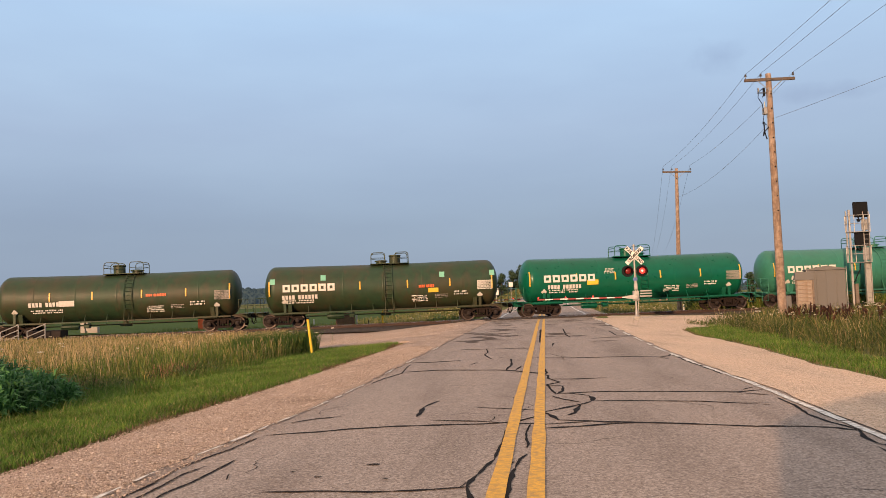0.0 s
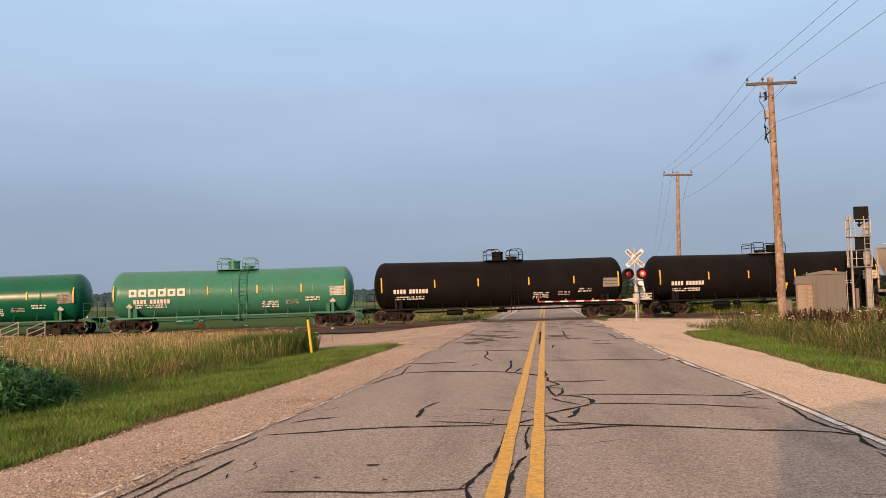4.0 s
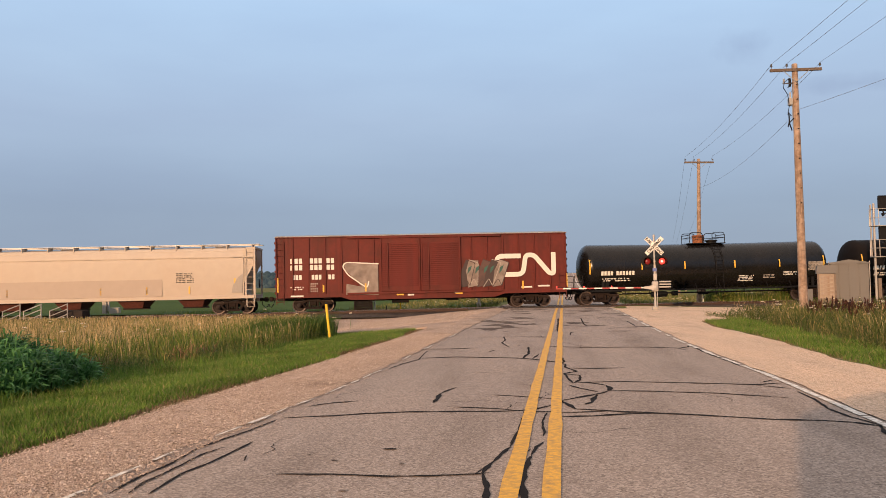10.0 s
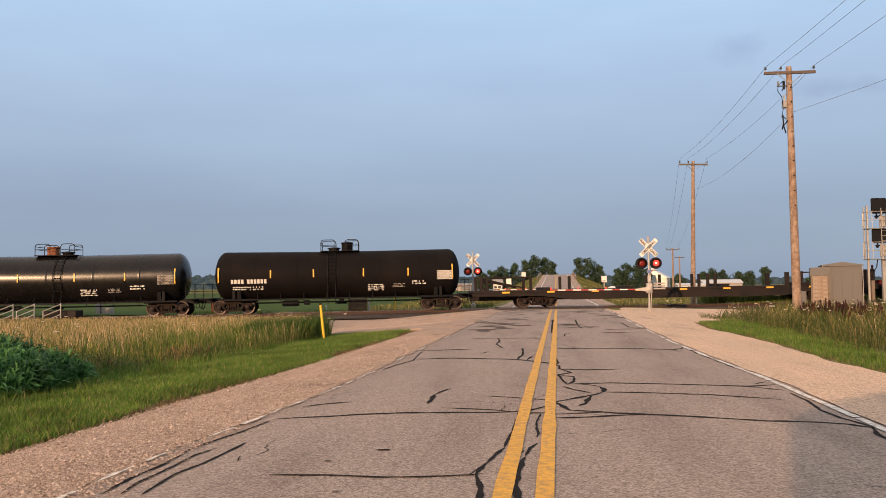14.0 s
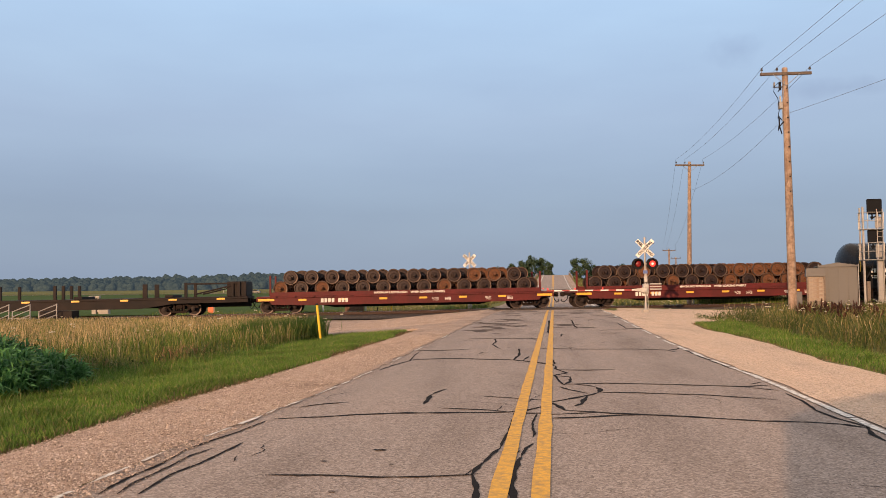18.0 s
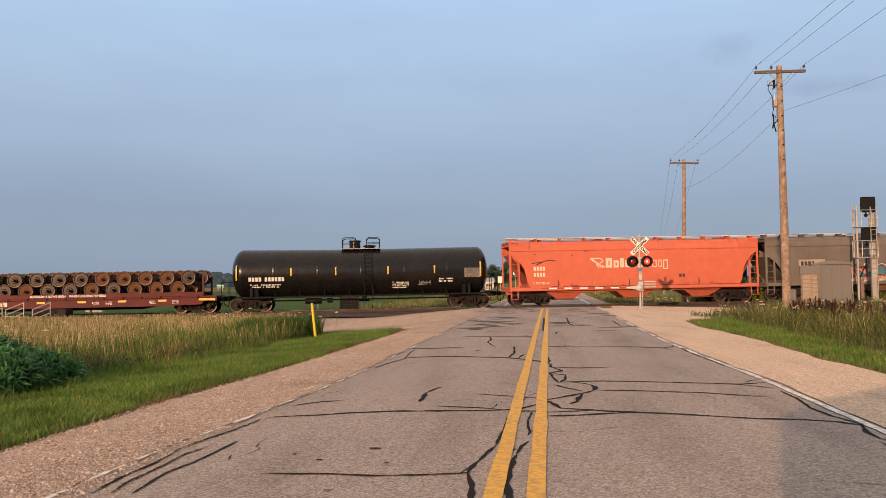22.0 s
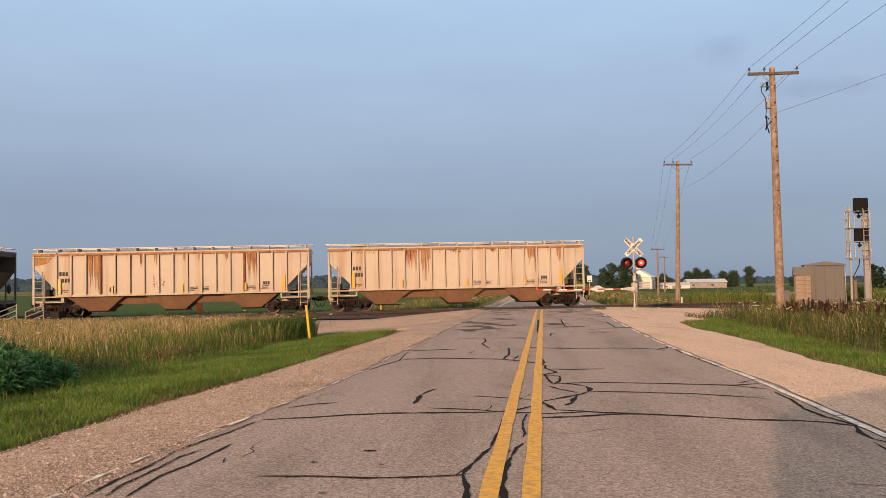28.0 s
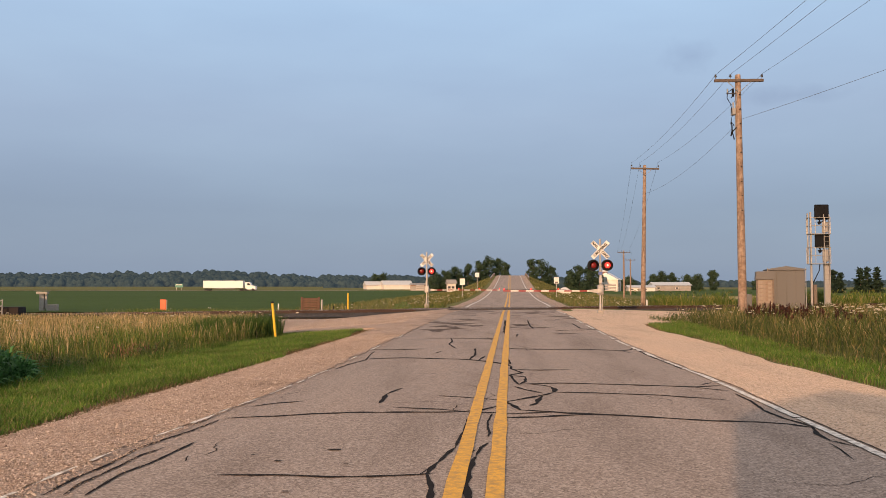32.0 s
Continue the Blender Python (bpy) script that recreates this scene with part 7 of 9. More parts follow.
for i in range(19):
    part("rung", rung, None, tower, m=pose(0, 0, 0.4 + i * 0.31))
lr = Mesh().cyl((-0.84, 0.0, 0), (-0.42, 0.0, 0), 0.013, seg=6).data("rung", ALU)
for z in (2.98, 4.93):
    deck = part("platform", Mesh().box(-0.72, -0.28, z - 0.05, 0.58, 0.45, z, 0.01), GALV, tower, "grated platform")
    for x, y in ((-0.70, -0.26), (-0.40, -0.26), (0.2, -0.26), (0.56, -0.26), (-0.70, 0.43), (0.56, 0.43)):
        part("rail_post", Mesh().cyl((x, y, z), (x, y, z + 1.05), 0.022, seg=6), ALU, deck)
    for h in (0.52, 1.05):
        for p0, p1 in (((-0.70, -0.26), (0.56, -0.26)), ((-0.70, -0.26), (-0.70, 0.43)), ((0.56, -0.26), (0.56, 0.43))):
            part("railing", Mesh().cyl((*p0, z + h), (*p1, z + h), 0.02, seg=6), ALU, deck)
for z0, z1 in ((5.85, 6.85), (3.98, 4.88)):
    hd = part("signal_head", Mesh().box(-0.34, -0.05, z0, 0.60, 0.08, z1, 0.08).lathe([(0, 0.14), (0.02, 0.14)], (-0.05, 0, z1 - 0.05), (0, 0, 1), 14), BLACK, tower, "black signal head seen from behind")
    part("head_bracket", Mesh().tube([(0.3, 0.0, z0 - 0.05), (0.05, 0, z0 - 0.2), (-0.05, 0, z0 + 0.05)], 0.05, 8).cyl((-0.1, 0, z0 - 0.12), (0.0, 0, z0 - 0.3), 0.07, seg=8), BLACK, hd)
part("equipment_panel", Mesh().box(0.12, -0.06, 5.0, 0.5, 0.0, 5.7, 0.02), GALV, tower)
part("equipment_panel", Mesh().box(0.12, -0.06, 3.1, 0.5, 0.0, 3.9, 0.02), GALV, tower)
part("cable", Mesh().tube([(-0.5, 0, 1.7), (-0.3, 0, 2.1), (-0.1, 0, 2.5), (0.0, 0.1, 2.93)], 0.03, 6), BLACK, tower)
part("side_cabinet", Mesh().box(-0.50, -0.15, 0.35, -0.30, 0.2, 1.6, 0.02), OLD_WOOD, tower, "weathered brown relay case")

# steel stairs and rails before the track
stairs = thing("access_stairs", "small grey steel access stairs with sloping pipe rails", "stairs", pose(-29.6, 45.2, -0.85, rz=10.6))
part("platform", Mesh().box(-2.0, -0.2, 0.35, 2.6, 1.3, 0.62, 0.02), FLAT_BLACK, stairs, "dark steel platform")
part("hut", Mesh().box(0.6, 0.0, 0.62, 2.5, 1.2, 1.05, 0.03), FLAT_BLACK, stairs, "low dark equipment case")
for x0 in (-1.95, -0.75, 0.75):
    r = Mesh()
    for h in (0.0, 0.30, 0.6):
        r.cyl((x0, -0.35, 0.45 + h), (x0 + 1.0, -0.35, 0.85 + h), 0.03, seg=6)
    r.cyl((x0, -0.35, 0.0), (x0, -0.35, 1.08), 0.032, seg=6).cyl((x0 + 1.0, -0.35, 0.2), (x0 + 1.0, -0.35, 1.50), 0.032, seg=6)
    part("handrail", r, GALV, stairs, "grey pipe handrail")
tr = Mesh().box(-0.5, -0.35, 0, 0.5, 0.0, 0.04, 0.01).data("tread", GALV)
for i in range(4):
    part("tread", tr, None, stairs, m=pose(-1.2 + i * 0.25, 0, 0.1 + i * 0.18))


def post(name, x, y, h, r, mat, label, lean=(0, 0), cap=None):
    p = thing(name, label, "marker post", Matrix.Translation((x, y, gz(x, y) - 0.05)) @ pose(0, 0, 0, *lean))
    part("post", Mesh().lathe([(0, r), (h - 0.02, r), (h, r * 0.6)], (0, 0, 0), (0, 0, 1), 12), mat, p)
    if cap:
        part("cap", Mesh().lathe([(0, r * 1.15), (0.05, r * 1.15), (0.07, r * 0.4)], (0, 0, h - 0.02), (0, 0, 1), 12), cap, p)
    return p


post("marker_post", -7.42, 27.6, 1.28, 0.045, YELLOW, "leaning yellow plastic marker post in the grass", (0, -6), BLACK)
post("marker_post", -10.1, 58.6, 1.55, 0.055, YELLOW, "upright yellow marker post behind the track")
post("marker_post", -15.7, 60.5, 0.75, 0.05, WHITE, "short white post behind the track")
post("marker_post", 11.2, 57.5, 0.7, 0.05, WHITE, "short white post behind the track")
post("marker_post", -11.4, 60.0, 0.6, 0.04, BLACK, "short dark post behind the track")
om = thing("orange_marker", "orange and tan flat track marker post", "marker post", pose(-25.15, 62.0, gz(-25.15, 62) - 0.02, rz=8))
part("panel", Mesh().box(-0.24, -0.03, 0, 0.20, 0.03, 1.02, 0.02), ORANGE, om)
part("edge", Mesh().box(0.205, -0.04, 0, 0.30, 0.04, 1.0, 0.01), TAN_BOX, om)
sm = thing("switch_machine", "grey T-shaped track device with a low box", "track device", pose(-34.8, 62.0, gz(-34.8, 62) - 0.02, rz=8))
part("column", Mesh().box(-0.22, -0.15, 0, 0.14, 0.15, 1.45, 0.03), CONCRETE, sm)
part("head", Mesh().box(-0.45, -0.2, 1.42, 0.42, 0.2, 1.62, 0.03), CONCRETE, sm)
part("side_arm", Mesh().box(0.2, -0.08, 0.3, 0.34, 0.08, 1.42, 0.02), GALV, sm)
part("low_box", Mesh().box(0.36, -0.25, 0, 1.15, 0.25, 0.62, 0.03), CONCRETE, sm)
wb = thing("timber_panel", "brown timber panel between two posts behind the track", "timber panel", pose(-13.2, 60.2, gz(-13.2, 60.2), rz=5))
BROWN = paint("brown_timber", (0.112, 0.0595, 0.0385), 0.9, var=0.3, grain=8)
pl = Mesh().box(-0.55, -0.04, 0, 0.55, 0.04, 0.17, 0.01).data("plank", BROWN)
for i in range(6):
    part("plank", pl, None, wb, m=pose(0, 0.01 * (i % 2), 0.06 + i * 0.18))
for x in (-0.64, 0.62):
    part("post", Mesh().box(x - 0.08, -0.09, -0.1, x + 0.08, 0.09, 1.2, 0.02), BROWN, wb)
part("post", Mesh().box(0.78, -0.06, -0.1, 0.9, 0.06, 1.0, 0.02), GALV, wb)

# a made-up van behind, out of view, shaped to shade the road ahead
caster = thing("shade_caster_van", "made-up grey high-roofed van behind, unseen, casting shade on the road", "van", pose(0.02, -4.3, 0.02))
part("body", Mesh().prism([(-1.0, 0.35), (-1.0, 2.40), (-0.92, 2.52), (-0.3, 2.80), (0.4, 3.02), (0.9, 2.95), (1.28, 2.6), (1.35, 2.3), (1.35, 0.35)], "y", -2.3, 2.2), GREY_SHED, caster)
part("rear_window", Mesh().prism([(-0.75, 1.35), (-0.3, 2.26), (0.9, 2.28), (1.05, 1.35)], "y", -2.33, -2.28), BLACK, caster)
for y in (-1.4, 1.4):
    for x in (-0.85, 1.05):
        part("wheel", Mesh().lathe([(-0.12, 0.22), (-0.12, 0.36), (0.12, 0.36), (0.12, 0.22)], (x, y, 0.36), (1, 0, 0), 18), BLACK, caster)
part("windscreen", Mesh().prism([(-0.80, 1.35), (-0.72, 1.95), (-0.05, 2.34), (1.0, 2.36), (1.15, 1.95), (1.2, 1.35)], "y", 2.18, 2.23), BLACK, caster, "dark windscreen")
part("bumper", Mesh().box(-1.0, 2.1, 0.35, 1.35, 2.32, 0.62, 0.06), BLACK, caster)
part("grille", Mesh().box(-0.45, 2.16, 0.78, 0.8, 2.24, 1.08, 0.02), BLACK, caster)
for x in (-0.75, 1.1):
    part("headlight", Mesh().box(x - 0.18, 2.15, 0.82, x + 0.18, 2.24, 1.06, 0.04), STENCIL, caster, "clear headlight")


# ---- tar seams, patches and wear on the road ----
def seam_on_road(pts, w, label="black tar crack seal", wob=1.0, seed=0, mat=None, lift=0.009, name="tar_seam", step=0.10, spread=0.0):
    """A wandering ribbon of tar along a few turning points; spread: how much wider it runs where it crosses the road."""
    m = Mesh()
    path = []
    for (x0, y0), (x1, y1) in zip(pts, pts[1:]):
        d = math.hypot(x1 - x0, y1 - y0)
        k = max(2, int(d / step))
        for i in range(k):
            t = i / k
            path.append((x0 + (x1 - x0) * t, y0 + (y1 - y0) * t))
    path.append(pts[-1])
    v = []
    n = len(path)
    for i, (x, y) in enumerate(path):
        ax, ay = path[max(i - 1, 0)]
        bx, by = path[min(i + 1, n - 1)]
        d = Vector((bx - ax, by - ay)).normalized()
        off = wob * (0.035 * noise.noise((x * 2.3, y * 2.3, seed)) + 0.018 * noise.noise((x * 9, y * 9, seed + 4)))
        ww = w * (0.75 + 0.6 * noise.noise((x * 5, y * 5, seed + 9))) * min(1, 0.3 + min(i, n - 1 - i) * 0.25)
        ww = min(ww * (1 + spread * abs(d.x) ** 2 * y), max(ww, 0.10))
        px, py = x - d.y * off, y + d.x * off
        for s in (-1, 1):
            qx, qy = px - s * d.y * ww / 2, py + s * d.x * ww / 2
            v.append((qx, qy, road_z(qy) + lift))
    m.add(v, [(2 * i, 2 * i + 1, 2 * i + 3, 2 * i + 2) for i in range(n - 1)])
    return part(name, m, mat or TAR, road, label, smooth=0)


TAR_RUNS = []


def tar(w, *pts):
    """One run of crack seal, w wide, through a few points of the road."""
    k = len(TAR_RUNS)
    TAR_RUNS.append(seam_on_road(pts, max(w * 1.7, 0.024), seed=k, lift=0.0042 + 0.00004 * k, wob=0.4, spread=0.22, step=0.06 if pts[0][1] < 14 else 0.12))


tar(0.015, (-0.89, 10.64), (-0.41, 10.44), (-0.1, 10.29))
tar(0.013, (-1.38, 9.6), (-0.83, 9.48), (-0.53, 9.32))
tar(0.019, (-3.1, 8.73), (-2.58, 8.9), (-2.24, 9.07), (-1.75, 9.2), (-0.82, 9.27), (-0.53, 9.32), (-0.33, 9.45), (-0.11, 9.81))
tar(0.013, (-0.47, 9.24), (-0.12, 9.25), (-0.05, 9.17))
tar(0.019, (-0.07, 8.9), (0.29, 8.98), (0.61, 9.11), (0.93, 9.2), (1.35, 9.09), (1.75, 8.95), (2.13, 8.81), (2.58, 8.76), (2.94, 8.63))
tar(0.020, (0.11, 9.46), (0.47, 9.35), (0.62, 9.27), (0.94, 9.24))
tar(0.013, (-0.07, 9.17), (0.47, 9.31))
tar(0.055, (-0.04, 10.09), (0.04, 9.86), (0.12, 9.46))
tar(0.022, (-0.04, 10.09), (0.28, 10.51), (0.53, 10.84), (0.64, 11.07))
tar(0.055, (0.64, 11.07), (0.68, 11.37), (0.66, 11.62))
tar(0.025, (0.66, 11.62), (0.55, 11.81), (0.39, 11.94))
tar(0.024, (0.13, 11.67), (0.25, 11.36), (0.48, 10.95))
tar(0.043, (0.45, 10.67), (0.34, 10.01), (0.24, 9.82))
tar(0.029, (0.2, 11.87), (0.15, 12.58), (0.12, 13.13), (0.34, 13.47), (0.22, 13.92), (0.17, 14.1), (0.19, 14.59), (0.12, 14.8), (0.19, 15.12), (0.19, 15.92))
tar(0.026, (0.2, 11.87), (0.33, 12.29), (0.35, 12.89), (0.17, 13.05))
tar(0.017, (0.24, 11.94), (0.83, 12.09), (1.64, 11.97), (2.23, 11.84), (2.71, 11.72), (3.12, 11.93))
tar(0.015, (0.66, 11.07), (1.18, 11.02), (1.61, 10.92), (2.01, 10.82), (2.42, 10.61), (2.76, 10.41))
tar(0.020, (0.17, 14.01), (0.63, 13.92), (1.16, 14.02))
tar(0.033, (-1.45, 16.03), (-0.78, 15.92), (-0.56, 15.8), (-0.23, 15.45), (0.13, 14.9))
tar(0.036, (-0.58, 15.8), (-0.47, 16.95), (-0.49, 18.62))
tar(0.034, (-0.39, 15.68), (-0.27, 16.68))
tar(0.031, (-1.89, 22.19), (-0.5, 22.18), (0.12, 22.17))
tar(0.028, (-1.19, 22.18), (-1.1, 21.06), (-1.15, 20.05), (-1.0, 18.95), (-0.91, 18.62))
tar(0.027, (-0.76, 18.95), (-0.67, 19.13))
tar(0.024, (-1.34, 17.23), (-1.21, 17.82))
tar(0.026, (-0.08, 18.78), (0.81, 18.45), (2.08, 18.46), (2.78, 18.14), (3.02, 18.46), (3.15, 18.96))
tar(0.025, (2.72, 18.14), (2.85, 17.54))
tar(0.081, (0.63, 33.59), (0.35, 24.52))
tar(0.039, (0.47, 28.15), (1.27, 27.39), (1.42, 27.39))
tar(0.042, (1.53, 33.55), (1.36, 28.91), (1.4, 27.39))
tar(0.033, (0.64, 22.9), (0.69, 23.95), (0.87, 24.22))
tar(0.037, (1.99, 26.01), (2.38, 26.33), (2.92, 26.32))
tar(0.041, (3.08, 31.01), (2.96, 27.36))
tar(0.035, (3.15, 18.96), (3.1, 17.25), (3.1, 16.45), (3.13, 15.49), (3.12, 14.24))
tar(0.017, (2.86, 11.99), (3.08, 12.27))
tar(0.016, (2.69, 11.66), (3.05, 11.3))
tar(0.027, (3.04, 11.01), (3.02, 10.27), (2.92, 9.58), (2.94, 9.02), (3.0, 8.77), (3.04, 8.49))
tar(0.036, (2.84, 8.66), (3.02, 8.46))
tar(0.034, (3.04, 8.49), (2.93, 8.08), (2.91, 7.74))
tar(0.021, (2.91, 7.74), (3.03, 7.45))
tar(0.010, (2.85, 7.6), (2.8, 7.24), (2.74, 6.9))
tar(0.013, (-2.34, 6.12), (-1.88, 6.14), (-1.44, 6.1), (-1.1, 6.13), (-0.8, 6.21), (-0.7, 6.25))
tar(0.032, (-0.66, 5.35), (-0.68, 5.57), (-0.69, 5.84), (-0.75, 6.21))
tar(0.040, (-0.75, 6.21), (-0.74, 6.37), (-0.68, 6.65))
tar(0.013, (-0.81, 6.18), (-0.75, 6.39))
tar(0.024, (-0.68, 6.63), (-0.62, 7.01), (-0.56, 7.25))
tar(0.017, (-0.56, 7.25), (-0.52, 7.94), (-0.47, 8.96), (-0.47, 9.24))
tar(0.025, (-0.27, 7.47), (-0.34, 7.26), (-0.38, 6.86))
tar(0.042, (-0.38, 6.86), (-0.43, 6.38), (-0.44, 6.01), (-0.42, 5.54), (-0.4, 5.33))
tar(0.020, (-0.44, 6.99), (-0.38, 7.14))
tar(0.018, (-0.21, 9.17), (-0.26, 8.6), (-0.26, 7.77))
tar(0.023, (-1.44, 11.38), (-1.56, 10.96), (-1.6, 10.73))
tar(0.043, (-1.6, 10.73), (-1.57, 10.25), (-1.58, 9.91))
tar(0.022, (-2.86, 13.87), (-2.76, 14.76), (-2.58, 15.66), (-2.68, 17.22), (-2.66, 17.66))
tar(0.022, (-2.56, 15.9), (-1.91, 16.15), (-1.18, 16.03))
tar(0.025, (-3.13, 18.12), (-2.36, 18.12), (-1.62, 18.45))
tar(0.024, (-3.34, 5.47), (-3.36, 5.74), (-3.36, 6.03), (-3.33, 6.41), (-3.36, 6.92), (-3.37, 7.11), (-3.3, 7.51), (-3.2, 7.98), (-3.14, 8.59))
tar(0.022, (-3.2, 5.48), (-3.24, 5.79), (-3.22, 6.18), (-3.22, 6.54), (-3.22, 6.8), (-3.15, 7.12))
tar(0.022, (-3.05, 5.48), (-3.07, 5.86), (-3.08, 6.17), (-3.02, 6.44), (-2.99, 6.86), (-2.97, 7.38))
tar(0.009, (-2.76, 6.56), (-2.81, 6.77))
tar(0.014, (-3.08, 9.55), (-2.83, 9.88), (-2.55, 10.03))
for i, (x, y, a, b2) in enumerate(((-1.62, 7.10, 0.062, 0.03), (-2.0, 6.62, 0.032, 0.02), (-2.27, 6.84, 0.022, 0.015), (-1.42, 6.53, 0.025, 0.012), (-1.7, 5.65, 0.03, 0.02))):
    m = Mesh().add([(x + a * math.cos(t) * (1 + 0.3 * noise.noise((t, i, 0))), y + b2 * math.sin(t), road_z(y) + 0.008) for t in np.linspace(0, 2 * math.pi, 12)[:-1]], [tuple(range(11))])
    part("road_spot", m, TAR if i < 4 else ASPHALT_DARK, road, "dark spot of tar", smooth=0)
# dark broken patches before the crossing
WORN = ground_mat("broken_asphalt", [(0.2, (0.085, 0.064, 0.054)), (0.8, (0.20, 0.155, 0.13))], 30.0, [(0.35, (0.65,) * 3), (0.65, (1.1, 1.1, 1.1))], 2.5)
rnd = random.Random(4)
for i in range(64):
    y = 50.5 - 26.0 * rnd.random() ** 1.25
    u = rnd.choice([rnd.uniform(-2.9, -0.5), rnd.uniform(0.4, 3.3), rnd.uniform(-2.6, -1.4)])
    x = rx(y) + u
    a, b2 = rnd.uniform(0.08, 0.5), rnd.uniform(0.08, 0.5)
    m = Mesh().add([(x + a * math.cos(t) * (1 + 1.1 * noise.noise((3.1 * math.cos(t), 3.1 * math.sin(t), i))), y + b2 * math.sin(t) * (1 + 1.1 * noise.noise((3.1 * math.cos(t), 3.1 * math.sin(t), i + 50))), road_z(y) + 0.004 + 0.00006 * i)
                    for t in np.linspace(0, 2 * math.pi, 33)[:-1]], [tuple(range(32))])
    part("worn_patch", m, WORN, road, "dark worn asphalt patch", smooth=0)
# hairline cracks
rnd = random.Random(8)
for i in range(34):
    y = 5 + 30 * rnd.random() ** 1.2
    u = rnd.uniform(-2.8, 2.4)
    n, x = rnd.uniform(0.4, 1.6), rx(y) + u
    pts = [(x, y), (x + n * 0.5, y + rnd.uniform(-0.15, 0.15)), (x + n, y + rnd.uniform(-0.3, 0.3))] if i % 3 else [(x, y), (x + rnd.uniform(-0.15, 0.15), y + n * 0.6), (x + rnd.uniform(-0.3, 0.3), y + n * 1.4)]
    seam_on_road(pts, 0.012 if y < 15 else 0.02, "fine crack in the asphalt", 2.5, i + 200, TAR, 0.003 + 0.00002 * i, "crack", 0.07)


# ---- grass, weeds and bushes ----
GRASS = leaf_mat("grass_blades", [(0.0, (0.0512, 0.1126, 0.01536)), (0.45, (0.1178, 0.2176, 0.03072)), (0.80, (0.1856, 0.2816, 0.05376)), (0.93, (0.2752, 0.2624, 0.096)), (1.0, (0.384, 0.3008, 0.1472))], sheen=0.35, patchy=0.8)
GRASS_DRY = leaf_mat("dry_verge_grass", [(0.0, (0.075, 0.07, 0.03)), (0.5, (0.16, 0.105, 0.06)), (1.0, (0.30, 0.20, 0.12))], patchy=1.5)
TALL_TAN = leaf_mat("tall_tan_grass", [(0.0, (0.13, 0.15, 0.045)), (0.3, (0.34, 0.26, 0.11)), (0.7, (0.54, 0.40, 0.205)), (1.0, (0.68, 0.52, 0.31))], sheen=0.35, patchy=0.45)
TALL_RED = leaf_mat("reddish_seed_grass", [(0.0, (0.10, 0.060, 0.030)), (0.5, (0.22, 0.125, 0.065)), (1.0, (0.36, 0.22, 0.13))], sheen=0.3, patchy=0.6)
TALL_GREEN = leaf_mat("tall_green_grass", [(0.0, (0.0481, 0.08918, 0.01482)), (0.5, (0.1144, 0.1768, 0.03198)), (0.85, (0.2054, 0.2171, 0.0572)), (1.0, (0.4121, 0.3094, 0.1258))], patchy=0.55)
BUSH = leaf_mat("broad_dark_leaves", [(0.0, (0.035, 0.105, 0.034)), (0.5, (0.075, 0.20, 0.062)), (1.0, (0.14, 0.32, 0.10))], 0.5, 0.4, patchy=0.8)
DOCK = leaf_mat("brown_dock_seed", [(0.0, (0.026, 0.013, 0.011)), (0.6, (0.055, 0.024, 0.018)), (1.0, (0.12, 0.055, 0.033))])
PETAL = leaf_mat("white_petals", [(0.0, (0.546, 0.51, 0.422)), (1.0, (0.722, 0.695, 0.616))])
BANK = leaf_mat("olive_bank_grass", [(0.0, (0.06, 0.085, 0.022)), (0.5, (0.13, 0.145, 0.042)), (0.85, (0.22, 0.195, 0.075)), (1.0, (0.34, 0.27, 0.13))], patchy=0.12)
rng = np.random.default_rng(5)


def blades(name, xy, h, w, lean, mat, label, category="grass", head=0.0):
    """Blades of two pieces each, standing at xy on the ground; head: share of the height that is a seed head."""
    n = len(xy)
    x, y = xy[:, 0], xy[:, 1]
    z = ground_z(x, y) - 0.01
    a = rng.uniform(0, 2 * np.pi, n)
    d = rng.uniform(0, 2 * np.pi, n)
    k = lean * rng.uniform(0.2, 1.0, n) * h
    bx, by = np.cos(a) * w / 2, np.sin(a) * w / 2
    mx, my, mz = x + np.cos(d) * k * 0.35, y + np.sin(d) * k * 0.35, z + h * 0.6
    tx, ty, tz = x + np.cos(d) * k, y + np.sin(d) * k, z + h
    f = 0.75
    v = [np.stack(c, 1) for c in ((x - bx, y - by, z), (x + bx, y + by, z), (mx + bx * f, my + by * f, mz), (mx - bx * f, my - by * f, mz), (tx, ty, tz))]
    if head > 0:
        hw = w * 1.9
        hx, hy = np.cos(a) * hw / 2, np.sin(a) * hw / 2
        qx, qy, qz = mx + (tx - mx) * 0.55, my + (ty - my) * 0.55, mz + (tz - mz) * 0.55
        v += [np.stack(c, 1) for c in ((qx - hx, qy - hy, qz), (qx + hx, qy + hy, qz))]
    p = len(v)
    V = np.stack(v, 1).reshape(-1, 3)
    o = np.arange(n)[:, None] * p
    faces = (o + np.array([0, 1, 2, 3])).tolist()
    if head > 0:
        faces += (o + np.array([3, 2, 6, 5])).tolist() + (o + np.array([5, 6, 4])).tolist()
    else:
        faces += (o + np.array([3, 2, 4])).tolist()
    return sheet(name, V.tolist(), faces, mat, label, category, "stuff")


def sown(n, x0, x1, y0, y1, keep, clump=0.0, seed=0):
    """Points sown over a rectangle in road offsets and y; keep(u, y, noise) gives the chance of each."""
    u, y = rng.uniform(x0, x1, n), rng.uniform(y0, y1, n)
    q = np.array([noise.noise((a * 0.5, b * 0.5, seed)) for a, b in zip(u, y)])
    ok = rng.uniform(0, 1, n) < keep(u, y, q)
    return np.stack([rx(y[ok]) + u[ok], y[ok]], 1), q[ok]


LG = np.vectorize(left_gravel)
